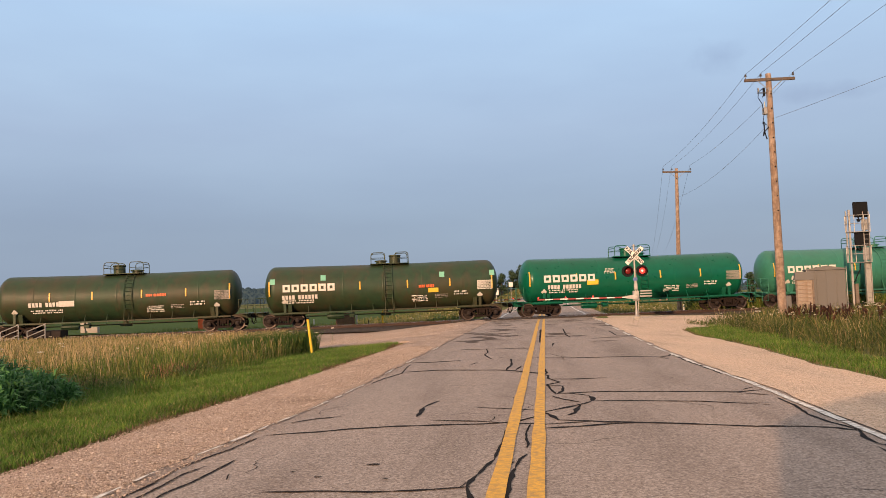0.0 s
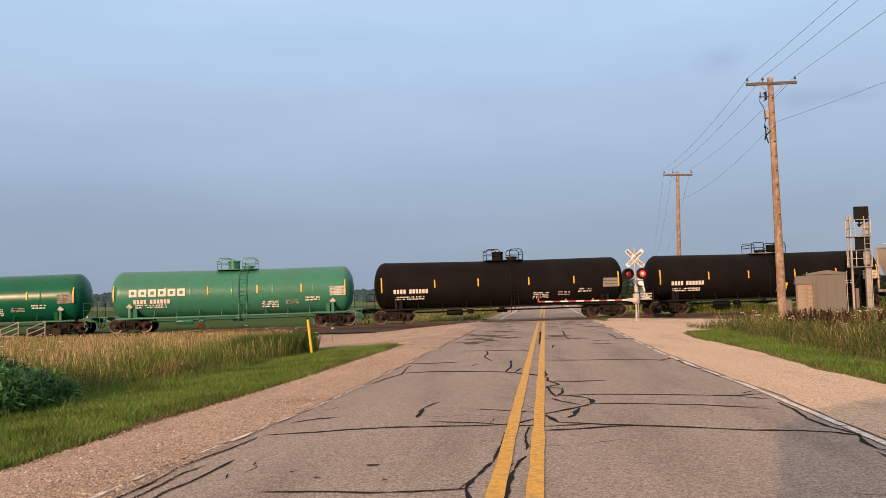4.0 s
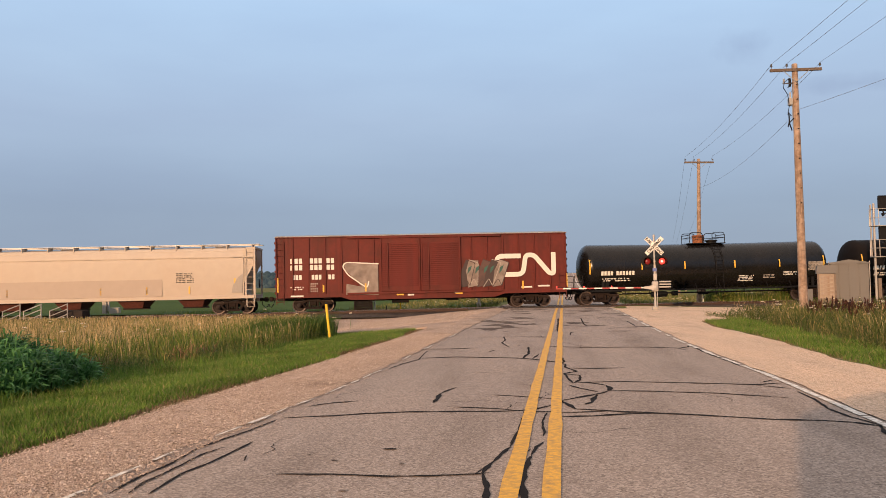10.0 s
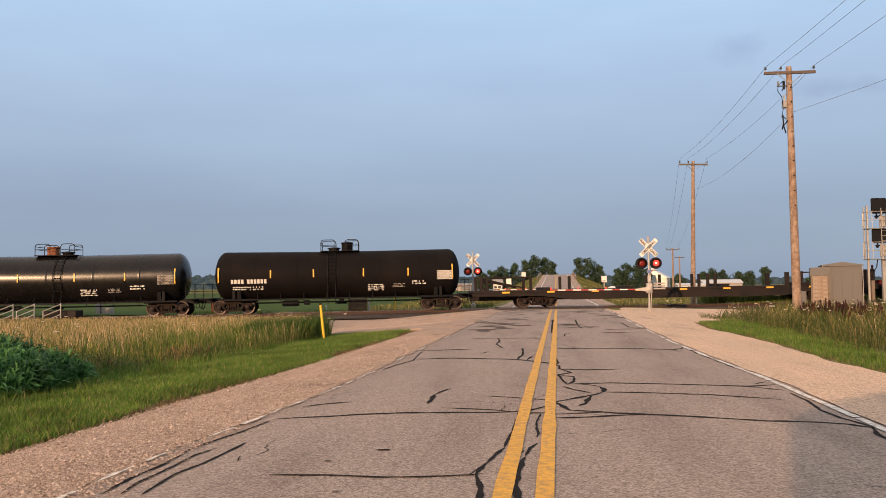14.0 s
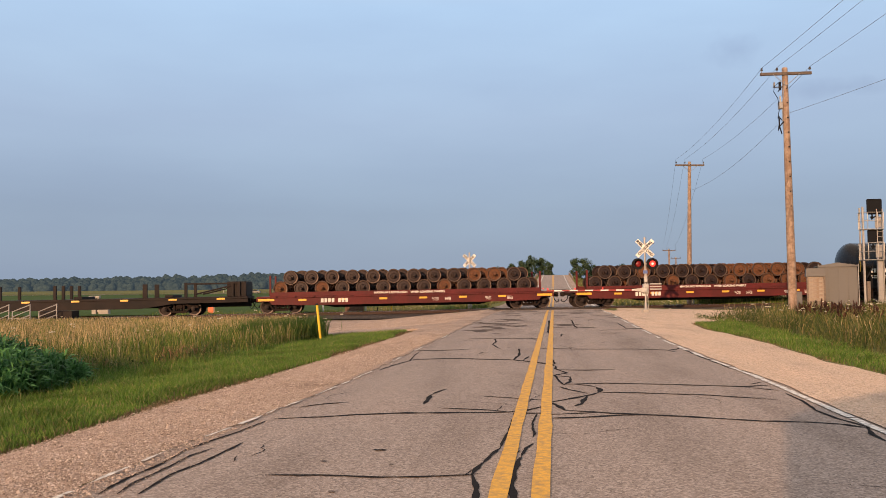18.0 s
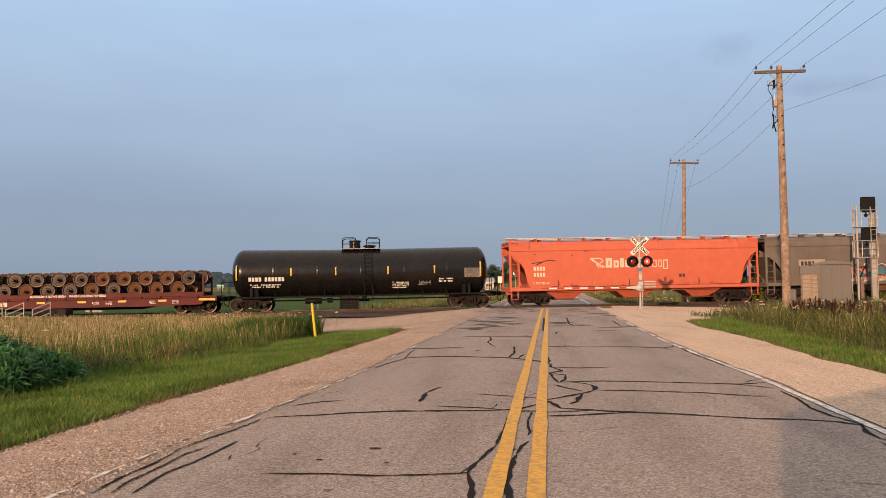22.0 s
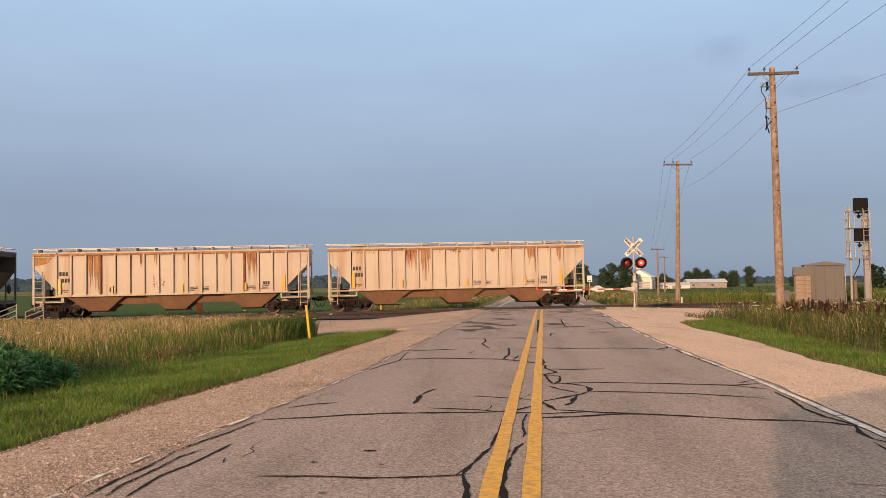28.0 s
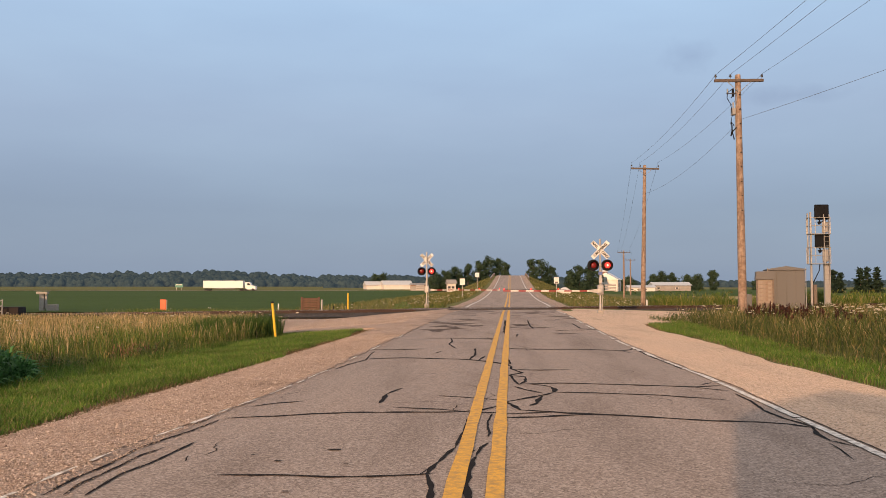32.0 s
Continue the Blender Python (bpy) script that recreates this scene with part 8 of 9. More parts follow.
RG = np.vectorize(right_gravel)

# mown verge on the left: dense near, thinning with distance
def left_turf(u, y, q):
    edge = LG(y) - 0.18 + 0.5 * q
    return np.where((u < edge) & (u > -8.6 - 0.5 * q - np.clip(y - 20, 0, 9) * 0.05) & (y < 30.2 - 0.8 * q), np.clip(1.3 - y / 40, 0.4, 1), 0)


xy, q = sown(150000, -9.3, -4.3, 4.5, 31.5, left_turf, seed=1)
blades("mown_grass", xy, rng.uniform(0.06, 0.15, len(xy)) * (1 + 0.5 * q), 0.012, 0.9, GRASS, "short bright green mown verge grass")
xy, q = sown(34000, -6.2, -4.3, 4.5, 28, lambda u, y, q: np.where((u < LG(y) + 0.10 + 0.55 * q) & (u > LG(y) - 0.75 + 0.7 * q), 0.8, 0) + np.where((u >= LG(y) + 0.10 + 0.55 * q) & (u < LG(y) + 0.65 + 1.1 * q), 0.16, 0), seed=2)
blades("verge_edge_grass", xy, rng.uniform(0.03, 0.10, len(xy)), 0.012, 1.2, GRASS_DRY, "dry grass fringe along the gravel")


def right_turf(u, y, q):
    return np.where((u > RG(y) + 0.05) & (u < 7.2 + 0.5 * q + np.clip(y - 16, 0, 20) * 0.03) & (y < 36.5), 0.9, 0)


xy, q = sown(75000, 4.9, 10.5, 8.5, 37, right_turf, seed=3)
blades("mown_grass", xy, rng.uniform(0.06, 0.16, len(xy)) * (1 + 0.5 * q), 0.013, 0.9, GRASS, "short green mown verge grass")
xy, q = sown(9000, 4.9, 6.6, 9, 34, lambda u, y, q: np.where((u > RG(y) - 0.1) & (u < RG(y) + 0.3 + 0.2 * q), 0.7, 0), seed=4)
blades("verge_edge_grass", xy, rng.uniform(0.03, 0.09, len(xy)), 0.013, 1.2, GRASS_DRY, "dry grass fringe along the gravel")

def FRONT(u):
    """Where the tall grass begins, by offset from the road."""
    return np.interp(u, [-40, -15, -12, -9.8, -8.3, -7.2], [14, 14, 15, 18, 22, 27])


def rise(xy):
    """The tall grass grows up over a few steps from the mown verge."""
    u = xy[:, 0] - rx(xy[:, 1])
    return np.clip(0.35 + (xy[:, 1] - FRONT(u)) / 5.0, 0.35, 1.0)


xy, q = sown(60000, -22, -8.2, 8, 24, lambda u, y, q: np.where(y < FRONT(u) + 2.5, 0.9, 0), seed=9)
blades("rough_grass", xy, rng.uniform(0.10, 0.32, len(xy)) * (1 + 0.6 * q), 0.011, 0.9, GRASS, "rough uncut grass before the tall stand")
# tall grass on the left, up to the railway bank
def tall_left(u, y, q):
    back = 50.0 + u * 0.19
    front = FRONT(u)
    return np.where((y > front + 0.8 * q) & (y < back - 2.2) & (u < -8.25 - np.clip(y - 29.5, 0, 4) * 1.3), 1.0, 0)


xy, q = sown(130000, -46, -7.0, 14, 46, lambda u, y, q: tall_left(u, y, q) * np.clip(-0.04 + 0.9 * q + np.clip((-u - 10.5) / 14, 0, 0.55) + np.clip((y - FRONT(u) - 3.0) / 9, -0.35, 0.45) * np.clip((-u - 8.5) / 6, 0.12, 1), 0.015, 1), seed=6)
blades("tall_tan_grass", xy, rng.uniform(0.42, 0.80, len(xy)) * (1 + 0.25 * q) * np.clip(1.45 - xy[:, 1] / 58, 0.6, 1.1) * rise(xy), 0.0065, 0.24, TALL_TAN, "tall tan seeding grass below the railway bank", head=0.3)
xy, q = sown(120000, -40, -6.8, 14, 46, lambda u, y, q: tall_left(u, y, q) * np.clip(1.0 - 0.9 * q - np.clip((y - FRONT(u) - 3.0) / 12, 0, 0.55) * np.clip((-u - 8) / 8, 0.1, 1), 0.15, 1), seed=6)
blades("tall_green_grass", xy, rng.uniform(0.35, 0.72, len(xy)) * np.clip(1.45 - xy[:, 1] / 58, 0.6, 1.1) * rise(xy), 0.008, 0.38, TALL_GREEN, "tall green weedy grass", head=0.25)
xy, q = sown(30000, -17, -9.0, 13.5, 21, lambda u, y, q: tall_left(u, y, q) * np.clip(0.10 + 1.0 * q - np.clip((y - FRONT(u) - 2.5) / 3, 0, 0.6), 0, 1), seed=17)
blades("reddish_grass", xy, rng.uniform(0.30, 0.55, len(xy)), 0.008, 0.6, TALL_RED, "rust-brown seeding grass at the front of the tall stand", head=0.3)
xy, q = sown(26000, -12.2, -7.6, 24.4, 31.6, lambda u, y, q: np.where(np.hypot((u + 9.4) / 1.7, (y - 28.0) / 2.2) < 0.8 + 0.7 * q, 0.75, 0), seed=8)
blades("dark_weeds", xy, rng.uniform(0.45, 1.0, len(xy)), 0.018, 0.5, leaf_mat("dark_weed_leaves", [(0, (0.025, 0.06, 0.012)), (1, (0.09, 0.15, 0.03))], patchy=1.2), "clump of dark green weeds by the yellow post")

# weeds on the right, round the pole and the cabinets
WEED_OLIVE = leaf_mat("dull_weed_leaves", [(0.0, (0.034, 0.054, 0.014)), (0.5, (0.082, 0.112, 0.026)), (0.85, (0.150, 0.150, 0.046)), (1.0, (0.30, 0.215, 0.10))], patchy=0.6)


def tall_right(u, y, q):
    return np.where((u > 6.9 + 0.6 * q + np.clip(y - 16, 0, 20) * 0.03 - np.clip(y - 33, 0, 4) * 0.25) & (y < 50.5 + u * 0.19 - 3.2) & (y > 15) & (y < 47.5) & ~((y > 37.6) & (u < 12.2)), 1.0, 0)


xy, q = sown(140000, 6.4, 34, 16, 50, lambda u, y, q: tall_right(u, y, q) * np.clip(0.7 - 0.7 * q, 0.2, 1), seed=11)
uu = xy[:, 0] - rx(xy[:, 1])
blades("tall_green_weeds", xy, rng.uniform(0.30, 0.72, len(xy)) * np.clip(0.45 + (uu - 7.0) / 2.5, 0.45, 1.0) * (1 + 0.7 * q), 0.010, 0.6, WEED_OLIVE, "tall dull green weeds round the pole and cabinets", head=0.2)
xy, q = sown(26000, 7.5, 34, 20, 50, lambda u, y, q: tall_right(u, y, q) * np.clip(0.10 + 1.2 * q + 0.35 * (y > 36), 0, 1), seed=12)
blades("tall_tan_grass", xy, rng.uniform(0.4, 0.85, len(xy)), 0.006, 0.45, TALL_TAN, "tan seeding grass among the weeds", head=0.35)
xy, q = sown(26000, 10.5, 30, 57, 63, lambda u, y, q: np.clip(0.35 + 1.6 * q, 0.03, 1), seed=13)
blades("tall_green_weeds", xy, rng.uniform(0.35, 1.05, len(xy)) * (0.85 + 0.9 * np.clip(q, -0.4, 0.5)), 0.022, 0.5, TALL_GREEN, "tall green weeds behind the track", head=0.2)
xy, q = sown(14000, -30, -4.8, 57.5, 62, lambda u, y, q: np.clip(0.35 + q, 0, 1), seed=14)
blades("trackside_grass", xy, rng.uniform(0.15, 0.45, len(xy)), 0.02, 0.5, TALL_GREEN, "thin grass behind the track")


for side in (-1, 1):
    y = rng.uniform(60, 235, 14000)
    u = side * (5.0 + 13.0 * rng.uniform(0, 1, 14000) ** 1.3)
    blades("bank_grass", np.stack([rx(y) + u, y], 1), rng.uniform(0.15, 0.5, 14000), 0.03 + 0.0003 * y, 0.6, BANK, "rough olive grass on the bridge approach")


def dock_plants(pts, label):
    """Brown seed spires of dock."""
    v, f = [], []
    for x, y in pts:
        z = gz(x, y)
        h = rng.uniform(0.6, 1.1)
        for _ in range(3):
            dx, dy = rng.uniform(-0.12, 0.12, 2)
            hh = h * rng.uniform(0.7, 1)
            for k in range(16):
                t = 0.42 + 0.58 * k / 16
                r = 0.05 * (1.15 - t)
                cx, cy, cz = x + dx * t * 2, y + dy * t * 2, z + hh * t
                o = len(v)
                a = rng.uniform(0, 6.3)
                s = rng.uniform(0.022, 0.042)
                px, py = cx + r * math.cos(a), cy + r * math.sin(a)
                v += [(px - s, py, cz - s), (px + s, py, cz - s), (px, py + s, cz + s * 1.4), (px, py - s, cz + s)]
                f += [(o, o + 1, o + 2), (o, o + 1, o + 3), (o, o + 2, o + 3), (o + 1, o + 2, o + 3)]
            o = len(v)
            v += [(x - 0.008, y, z), (x + 0.008, y, z), (x + dx * 1.2, y + dy * 1.2, z + hh * 0.6)]
            f.append((o, o + 1, o + 2))
    sheet("dock_plants", v, f, DOCK, label, "weeds", "stuff")


pts = [(11.6 + rng.normal(0, 0.9), 32.6 + rng.normal(0, 1.2)) for _ in range(26)] + [(12.4 + rng.normal(0, 1.3), 29.0 + rng.normal(0, 1.8)) for _ in range(14)] + [(15.5 + rng.normal(0, 1.5), 27.0 + rng.normal(0, 2.0)) for _ in range(12)] + [(14.0 + rng.normal(0, 1.6), 33.0 + rng.normal(0, 1.6)) for _ in range(14)] + [(17.0 + rng.normal(0, 1.4), 29.5 + rng.normal(0, 0.8)) for _ in range(16)] + [(19 + rng.normal(0, 0.8), 30 + rng.normal(0, 1)) for _ in range(14)]
dock_plants(pts, "dark brown dock seed spires in the weeds")


def lace_flowers(pts, h0, h1, label):
    """White umbels on thin stalks, several florets each."""
    v, f, sv, sf = [], [], [], []
    for x, y in pts:
        z = gz(x, y)
        h = rng.uniform(h0, h1)
        o = len(sv)
        sv += [(x - 0.006, y, z), (x + 0.006, y, z), (x, y, z + h)]
        sf.append((o, o + 1, o + 2))
        R = rng.uniform(0.035, 0.085)
        for k in range(9):
            a, r = rng.uniform(0, 6.3), R * math.sqrt(rng.uniform(0, 1))
            s = R * 0.33
            cx, cy, cz = x + r * math.cos(a), y + r * math.sin(a), z + h + 0.02 * (1 - r / R)
            o = len(v)
            v += [(cx - s, cy, cz - s * 0.6), (cx + s, cy, cz - s * 0.6), (cx, cy - s, cz + s * 0.8), (cx, cy + s, cz)]
            f += [(o, o + 1, o + 2), (o, o + 2, o + 3), (o + 1, o + 3, o + 2)]
    sheet("wild_flowers", v, f, PETAL, label, "flowers", "stuff")
    sheet("flower_stalks", sv, sf, TALL_GREEN, "thin green stalks of " + label, "stalks", "stuff")


pts = [(19 + rng.normal(0, 2.2), 36.5 + rng.normal(0, 3.0)) for _ in range(230)] + [(14 + rng.normal(0, 3), 33 + rng.normal(0, 3)) for _ in range(70)] + [(17.5 + rng.normal(0, 1.6), 32 + rng.normal(0, 2.2)) for _ in range(130)] + [(11 + rng.normal(0, 1.0), 35 + rng.normal(0, 1.5)) for _ in range(25)]
lace_flowers(pts, 0.45, 0.85, "white wild carrot flowers among the weeds")
pts = [(rng.uniform(-14, -8), rng.uniform(29, 38)) for _ in range(14)] + [(rng.uniform(-24, -9), rng.uniform(20, 40)) for _ in range(20)]
lace_flowers(pts, 0.6, 0.95, "few white flowers in the tall grass")
pts = [(rx(y) + s * rng.uniform(5, 14), y) for y in rng.uniform(62, 150, 200) for s in (-1, 1)]
lace_flowers(pts, 0.25, 0.5, "white flowers on the bank beyond the track")


def leafy(name, blobs, n, size, mat, label, stalks=True):
    """A thicket of long pointed leaves over rounded mounds (x, y, radius, height)."""
    v, f = [], []
    for x, y, r, h in blobs:
        for _ in range(int(n * r * r)):
            a, q = rng.uniform(0, 6.3), r * math.sqrt(rng.uniform(0, 1))
            px, py = x + q * math.cos(a), y + q * math.sin(a)
            top = h * math.sqrt(max(0.05, 1 - (q / r) ** 2)) * (0.8 + 0.35 * noise.noise((px * 1.7, py * 1.7, 2)))
            pz = gz(px, py) + top * rng.uniform(0.35, 1.0)
            d = Vector((rng.normal(), rng.normal(), abs(rng.normal()) * 0.9 + 0.5)).normalized()
            s = Vector((-d.y, d.x, rng.uniform(-0.4, 0.4))).normalized()
            L, w = size * rng.uniform(0.7, 1.3), size * rng.uniform(0.04, 0.075)
            c = Vector((px, py, pz))
            o = len(v)
            up = Vector((0, 0, 0.12 * L))
            v += [tuple(c), tuple(c + d * L * 0.5 + s * w + up), tuple(c + d * L * 0.5 - s * w + up), tuple(c + d * L - up * 2.2)]
            f += [(o, o + 1, o + 2), (o + 1, o + 3, o + 2)]
    sheet(name, v, f, mat, label, "bush", "stuff")


leafy("leafy_bush", [(-10.3, 13.4, 1.5, 0.95), (-11.5, 14.8, 2.0, 1.2), (-13.6, 14.4, 2.0, 1.25), (-11.3, 12.4, 1.5, 0.9), (-9.9, 14.9, 1.0, 0.65)], 1900, 0.42, BUSH, "dense dark bluish-green bush of long leaves on the verge")
WEEDS = leaf_mat("weed_leaves", [(0.0, (0.035, 0.065, 0.014)), (0.5, (0.085, 0.125, 0.028)), (0.85, (0.16, 0.17, 0.05)), (1.0, (0.26, 0.20, 0.08))], 0.6, 0.3, patchy=0.7)
mounds = [(rx(y) + u, y, rng.uniform(0.35, 0.9), rng.uniform(0.3, 0.75)) for u, y in ((rng.uniform(9.0, 22.0), rng.uniform(20, 42)) for _ in range(120))]
leafy("broad_weeds", mounds, 260, 0.20, WEEDS, "broad-leaved green weeds round the pole and cabinets")
mounds = [(rx(y) + u, y, rng.uniform(0.3, 0.8), rng.uniform(0.2, 0.5)) for u, y in ((rng.uniform(-16.0, -8.6), rng.uniform(17, 29)) for _ in range(90)) if y > FRONT(u) + 0.3]
leafy("broad_weeds", mounds, 300, 0.22, WEEDS, "broad-leaved green weeds at the foot of the tall grass")
leafy("low_shrub", [(-6.6, 62.5, 0.8, 0.8)], 500, 0.22, BUSH, "small dark shrub behind the track")

# ---- trees and woods ----
CROWN = leaf_mat("tree_leaves", [(0.0, (0.0312, 0.0576, 0.0336)), (0.5, (0.048, 0.0804, 0.0456)), (1.0, (0.0696, 0.102, 0.0552))], 0.8, 0.35)
CONIFER = leaf_mat("conifer_needles", [(0.0, (0.010, 0.022, 0.014)), (1.0, (0.025, 0.045, 0.024))], 0.7, 0.1)
BARK = paint("bark", (0.075, 0.06, 0.05), 0.95, var=0.3, grain=5, bumpy=0.3)


def clump_cloud(centres, per, spread, size, V, F):
    for c in centres:
        for _ in range(per):
            d = Vector((rng.normal(), rng.normal(), rng.normal())) * spread
            p = Vector(c) + d
            s = size * rng.uniform(0.6, 1.4)
            o = len(V)
            for _k in range(4):
                V.append(tuple(p + Vector((rng.normal(), rng.normal(), rng.normal() * 0.7)) * s * 0.6))
            F += [(o, o + 1, o + 2), (o, o + 3, o + 1), (o, o + 2, o + 3), (o + 1, o + 3, o + 2)]


def leaf_lobes(centres, radii, per, size):
    """Small leaf sprays over the outside of rounded lobes, as points and faces."""
    c = np.repeat(np.array(centres, float), per, 0)
    r = np.repeat(np.array(radii, float), per)
    n = len(c)
    d = rng.normal(0, 1, (n, 3))
    d /= np.linalg.norm(d, axis=1)[:, None]
    p = c + d * (r * rng.uniform(0.45, 1.12, n))[:, None] * np.array([1, 1, 0.85])
    a = rng.normal(0, 1, (n, 3))
    a -= d * (a * d).sum(1)[:, None] * 0.6
    a /= np.linalg.norm(a, axis=1)[:, None]
    b = np.cross(d, a)
    k = (size * rng.uniform(0.5, 1.3, n))[:, None]
    V = np.stack([p - a * k, p + b * k * 0.6 + d * k * 0.2, p + a * k, p - b * k * 0.6 - d * k * 0.2], 1).reshape(-1, 3)
    F = np.arange(n)[:, None] * 4 + np.arange(4)
    return V.tolist(), F.tolist()


def tree(x, y, h, w, label, seed=0, low=0.06):
    """A broad tree: trunk and limbs, and a crown of leafy lobes down to low times its height."""
    r = random.Random(seed)
    t = thing("tree", label, "tree", pose(x, y, gz(x, y) - 0.1), group="far trees")
    m = Mesh()
    m.lathe([(0, h * 0.03), (h * 0.3, h * 0.022), (h * 0.75, h * 0.008)], (0, 0, 0), (0, 0, 1), 8)
    cs, rad = [], []
    for i in range(34):
        a, zz = r.uniform(0, 6.3), (i + r.random()) / 34
        wide = w * 0.5 * math.sin(math.pi * (0.24 + 0.66 * zz)) ** 0.7
        q = wide * r.uniform(0.15, 0.80)
        rr = w * r.uniform(0.13, 0.24)
        e = (q * math.cos(a), q * math.sin(a), max(rr * 0.8, h * (low + (1 - low) * zz) - rr * 0.85))
        if i % 3 == 0 and zz < 0.9:
            m.cyl((0, 0, e[2] * 0.7), e, h * 0.011, h * 0.004, 5)
        cs.append(e)
        rad.append(rr)
    part("trunk", m, BARK, t)
    V, F = leaf_lobes(cs, rad, 110, 0.27)
    me = bpy.data.meshes.new("crown")
    me.from_pydata(V, [], F)
    me.materials.append(CROWN)
    c = new("crown", me)
    c.parent = t
    c["label"] = "uneven dark green leafy crown"
    return t


def conifer(x, y, h, w, seed):
    r = random.Random(seed)
    t = thing("conifer", "dark spruce tree in a far windbreak", "tree", pose(x, y, gz(x, y) - 0.1), group="far windbreak")
    part("trunk", Mesh().lathe([(0, h * 0.02), (h, 0.02)], (0, 0, 0), (0, 0, 1), 6), BARK, t)
    V, F = [], []
    for k in range(16):
        z = h * (0.08 + 0.9 * k / 16)
        rad = w * 0.5 * (1 - k / 16.5)
        for i in range(max(4, int(rad * 7))):
            a = r.uniform(0, 6.3)
            clump_cloud([(rad * r.uniform(0.4, 1) * math.cos(a), rad * r.uniform(0.4, 1) * math.sin(a), z - rad * 0.2)], 4, 0.25, 0.55, V, F)
    me = bpy.data.meshes.new("crown")
    me.from_pydata(V, [], F)
    me.materials.append(CONIFER)
    c = new("crown", me)
    c.parent = t
    return t


# ---- loose stones on the shoulders ----
PEBBLE = leaf_mat("loose_pebbles", [(0.0, (0.125, 0.086, 0.064)), (0.5, (0.345, 0.255, 0.198)), (1.0, (0.57, 0.46, 0.375))], 0.9, 0.0)


def pebbles(n, u0, u1, y0, y1, smin, smax, label):
    y = y0 + (y1 - y0) * rng.uniform(0, 1, n) ** 1.7
    lo = np.array([u0(v) if callable(u0) else u0 for v in y])
    hi = np.array([u1(v) if callable(u1) else u1 for v in y])
    u = lo + (hi - lo) * rng.uniform(0, 1, n)
    x = rx(y) + u
    z = ground_z(x, y) + np.where(u < 0, 0.054, 0.034)
    z = np.where(abs(u) < 3.9, np.maximum(z, 0.013), z)
    s = rng.uniform(smin, smax, n) * rng.uniform(0.6, 1.0, n)
    base = np.array([(1, 0, 0), (-1, 0, 0), (0, 1, 0), (0, -1, 0), (0, 0, 0.8), (0, 0, -0.4)], float)
    V = (base[None] * rng.uniform(0.6, 1.2, (n, 6, 1))) * s[:, None, None]
    a = rng.uniform(0, 6.3, n)
    X = V[..., 0] * np.cos(a)[:, None] - V[..., 1] * np.sin(a)[:, None]
    Y = V[..., 0] * np.sin(a)[:, None] + V[..., 1] * np.cos(a)[:, None]
    P = np.stack([X + x[:, None], Y + y[:, None], V[..., 2] + z[:, None]], 2).reshape(-1, 3)
    tri = np.array([(0, 2, 4), (2, 1, 4), (1, 3, 4), (3, 0, 4)])
    F = (np.arange(n)[:, None, None] * 6 + tri[None]).reshape(-1, 3)
    sheet("loose_stones", P.tolist(), F.tolist(), PEBBLE, label, "stones", "stuff")


pebbles(42000, left_gravel, -3.0, 4.6, 24, 0.005, 0.014, "loose pale gravel stones on the shoulder")
pebbles(12000, lambda v: right_edge(v) + 0.08, right_gravel, 6, 24, 0.003, 0.008, "loose sandy gravel stones on the shoulder")
pebbles(1500, lambda v: -3.0, lambda v: -2.6, 4.6, 20, 0.003, 0.007, "stray stones on the road edge")
pebbles(2200, left_gravel, -3.0, 4.6, 30, 0.014, 0.028, "larger pale stones on the shoulder")
pebbles(9000, -10.5, -4.0, 33, 47, 0.010, 0.028, "grey loose stones spilled from the railway bank")
pebbles(5000, -3.35, -2.75, 4.6, 24, 0.004, 0.009, "gravel crumbs on the road's edge")


for i, (x, y, h, w) in enumerate(((-17.0, 283, 7.8, 7), (-13.2, 284, 8.6, 6), (-9.8, 290, 10.2, 7.5), (-5.6, 294, 10.8, 7.5), (-1.2, 298, 10.6, 6.5), (2.0, 300, 11.2, 7), (5.6, 305, 9.8, 6), (8.2, 300, 7.4, 4))):
    tree(x, y, 0.92 * h, w, "leafy dark green tree beside the bridge approach", i + 1)
for i, (x, y, h, w) in enumerate(((18.2, 298, 9.4, 6), (21.6, 300, 10.6, 7.5), (25.0, 302, 9.4, 6), (28.0, 262, 7.4, 5), (31.0, 264, 9.2, 6.5), (34.6, 266, 8.8, 7), (37.6, 266, 7.6, 4))):
    tree(x, y, h, w, "leafy dark green tree beyond the crossing", i + 20)
for i, (x, y, h, w) in enumerate(((69.0, 332, 7.2, 6), (72.5, 332, 8.4, 7), (76.5, 334, 7.6, 6.5), (82.5, 332, 7.0, 6), (86.5, 333, 7.2, 7), (92.0, 330, 8.8, 6), (113, 340, 5.0, 6), (-63.0, 472, 9.4, 9), (-59.0, 474, 10.6, 9), (44, 300, 6.5, 6), (48, 305, 6.0, 6), (55, 310, 6.0, 7))):
    tree(x, y, h, w, "leafy tree by far farm buildings", i + 40)
for i, (x, h) in enumerate(((93.5, 6.6), (96.3, 5.8), (99.5, 6.9), (102.6, 7.3), (106.2, 7.2), (109.5, 6.8), (113.0, 7.1))):
    conifer(x, 222 + 3 * math.sin(i * 2.1), h, 3.2, i)
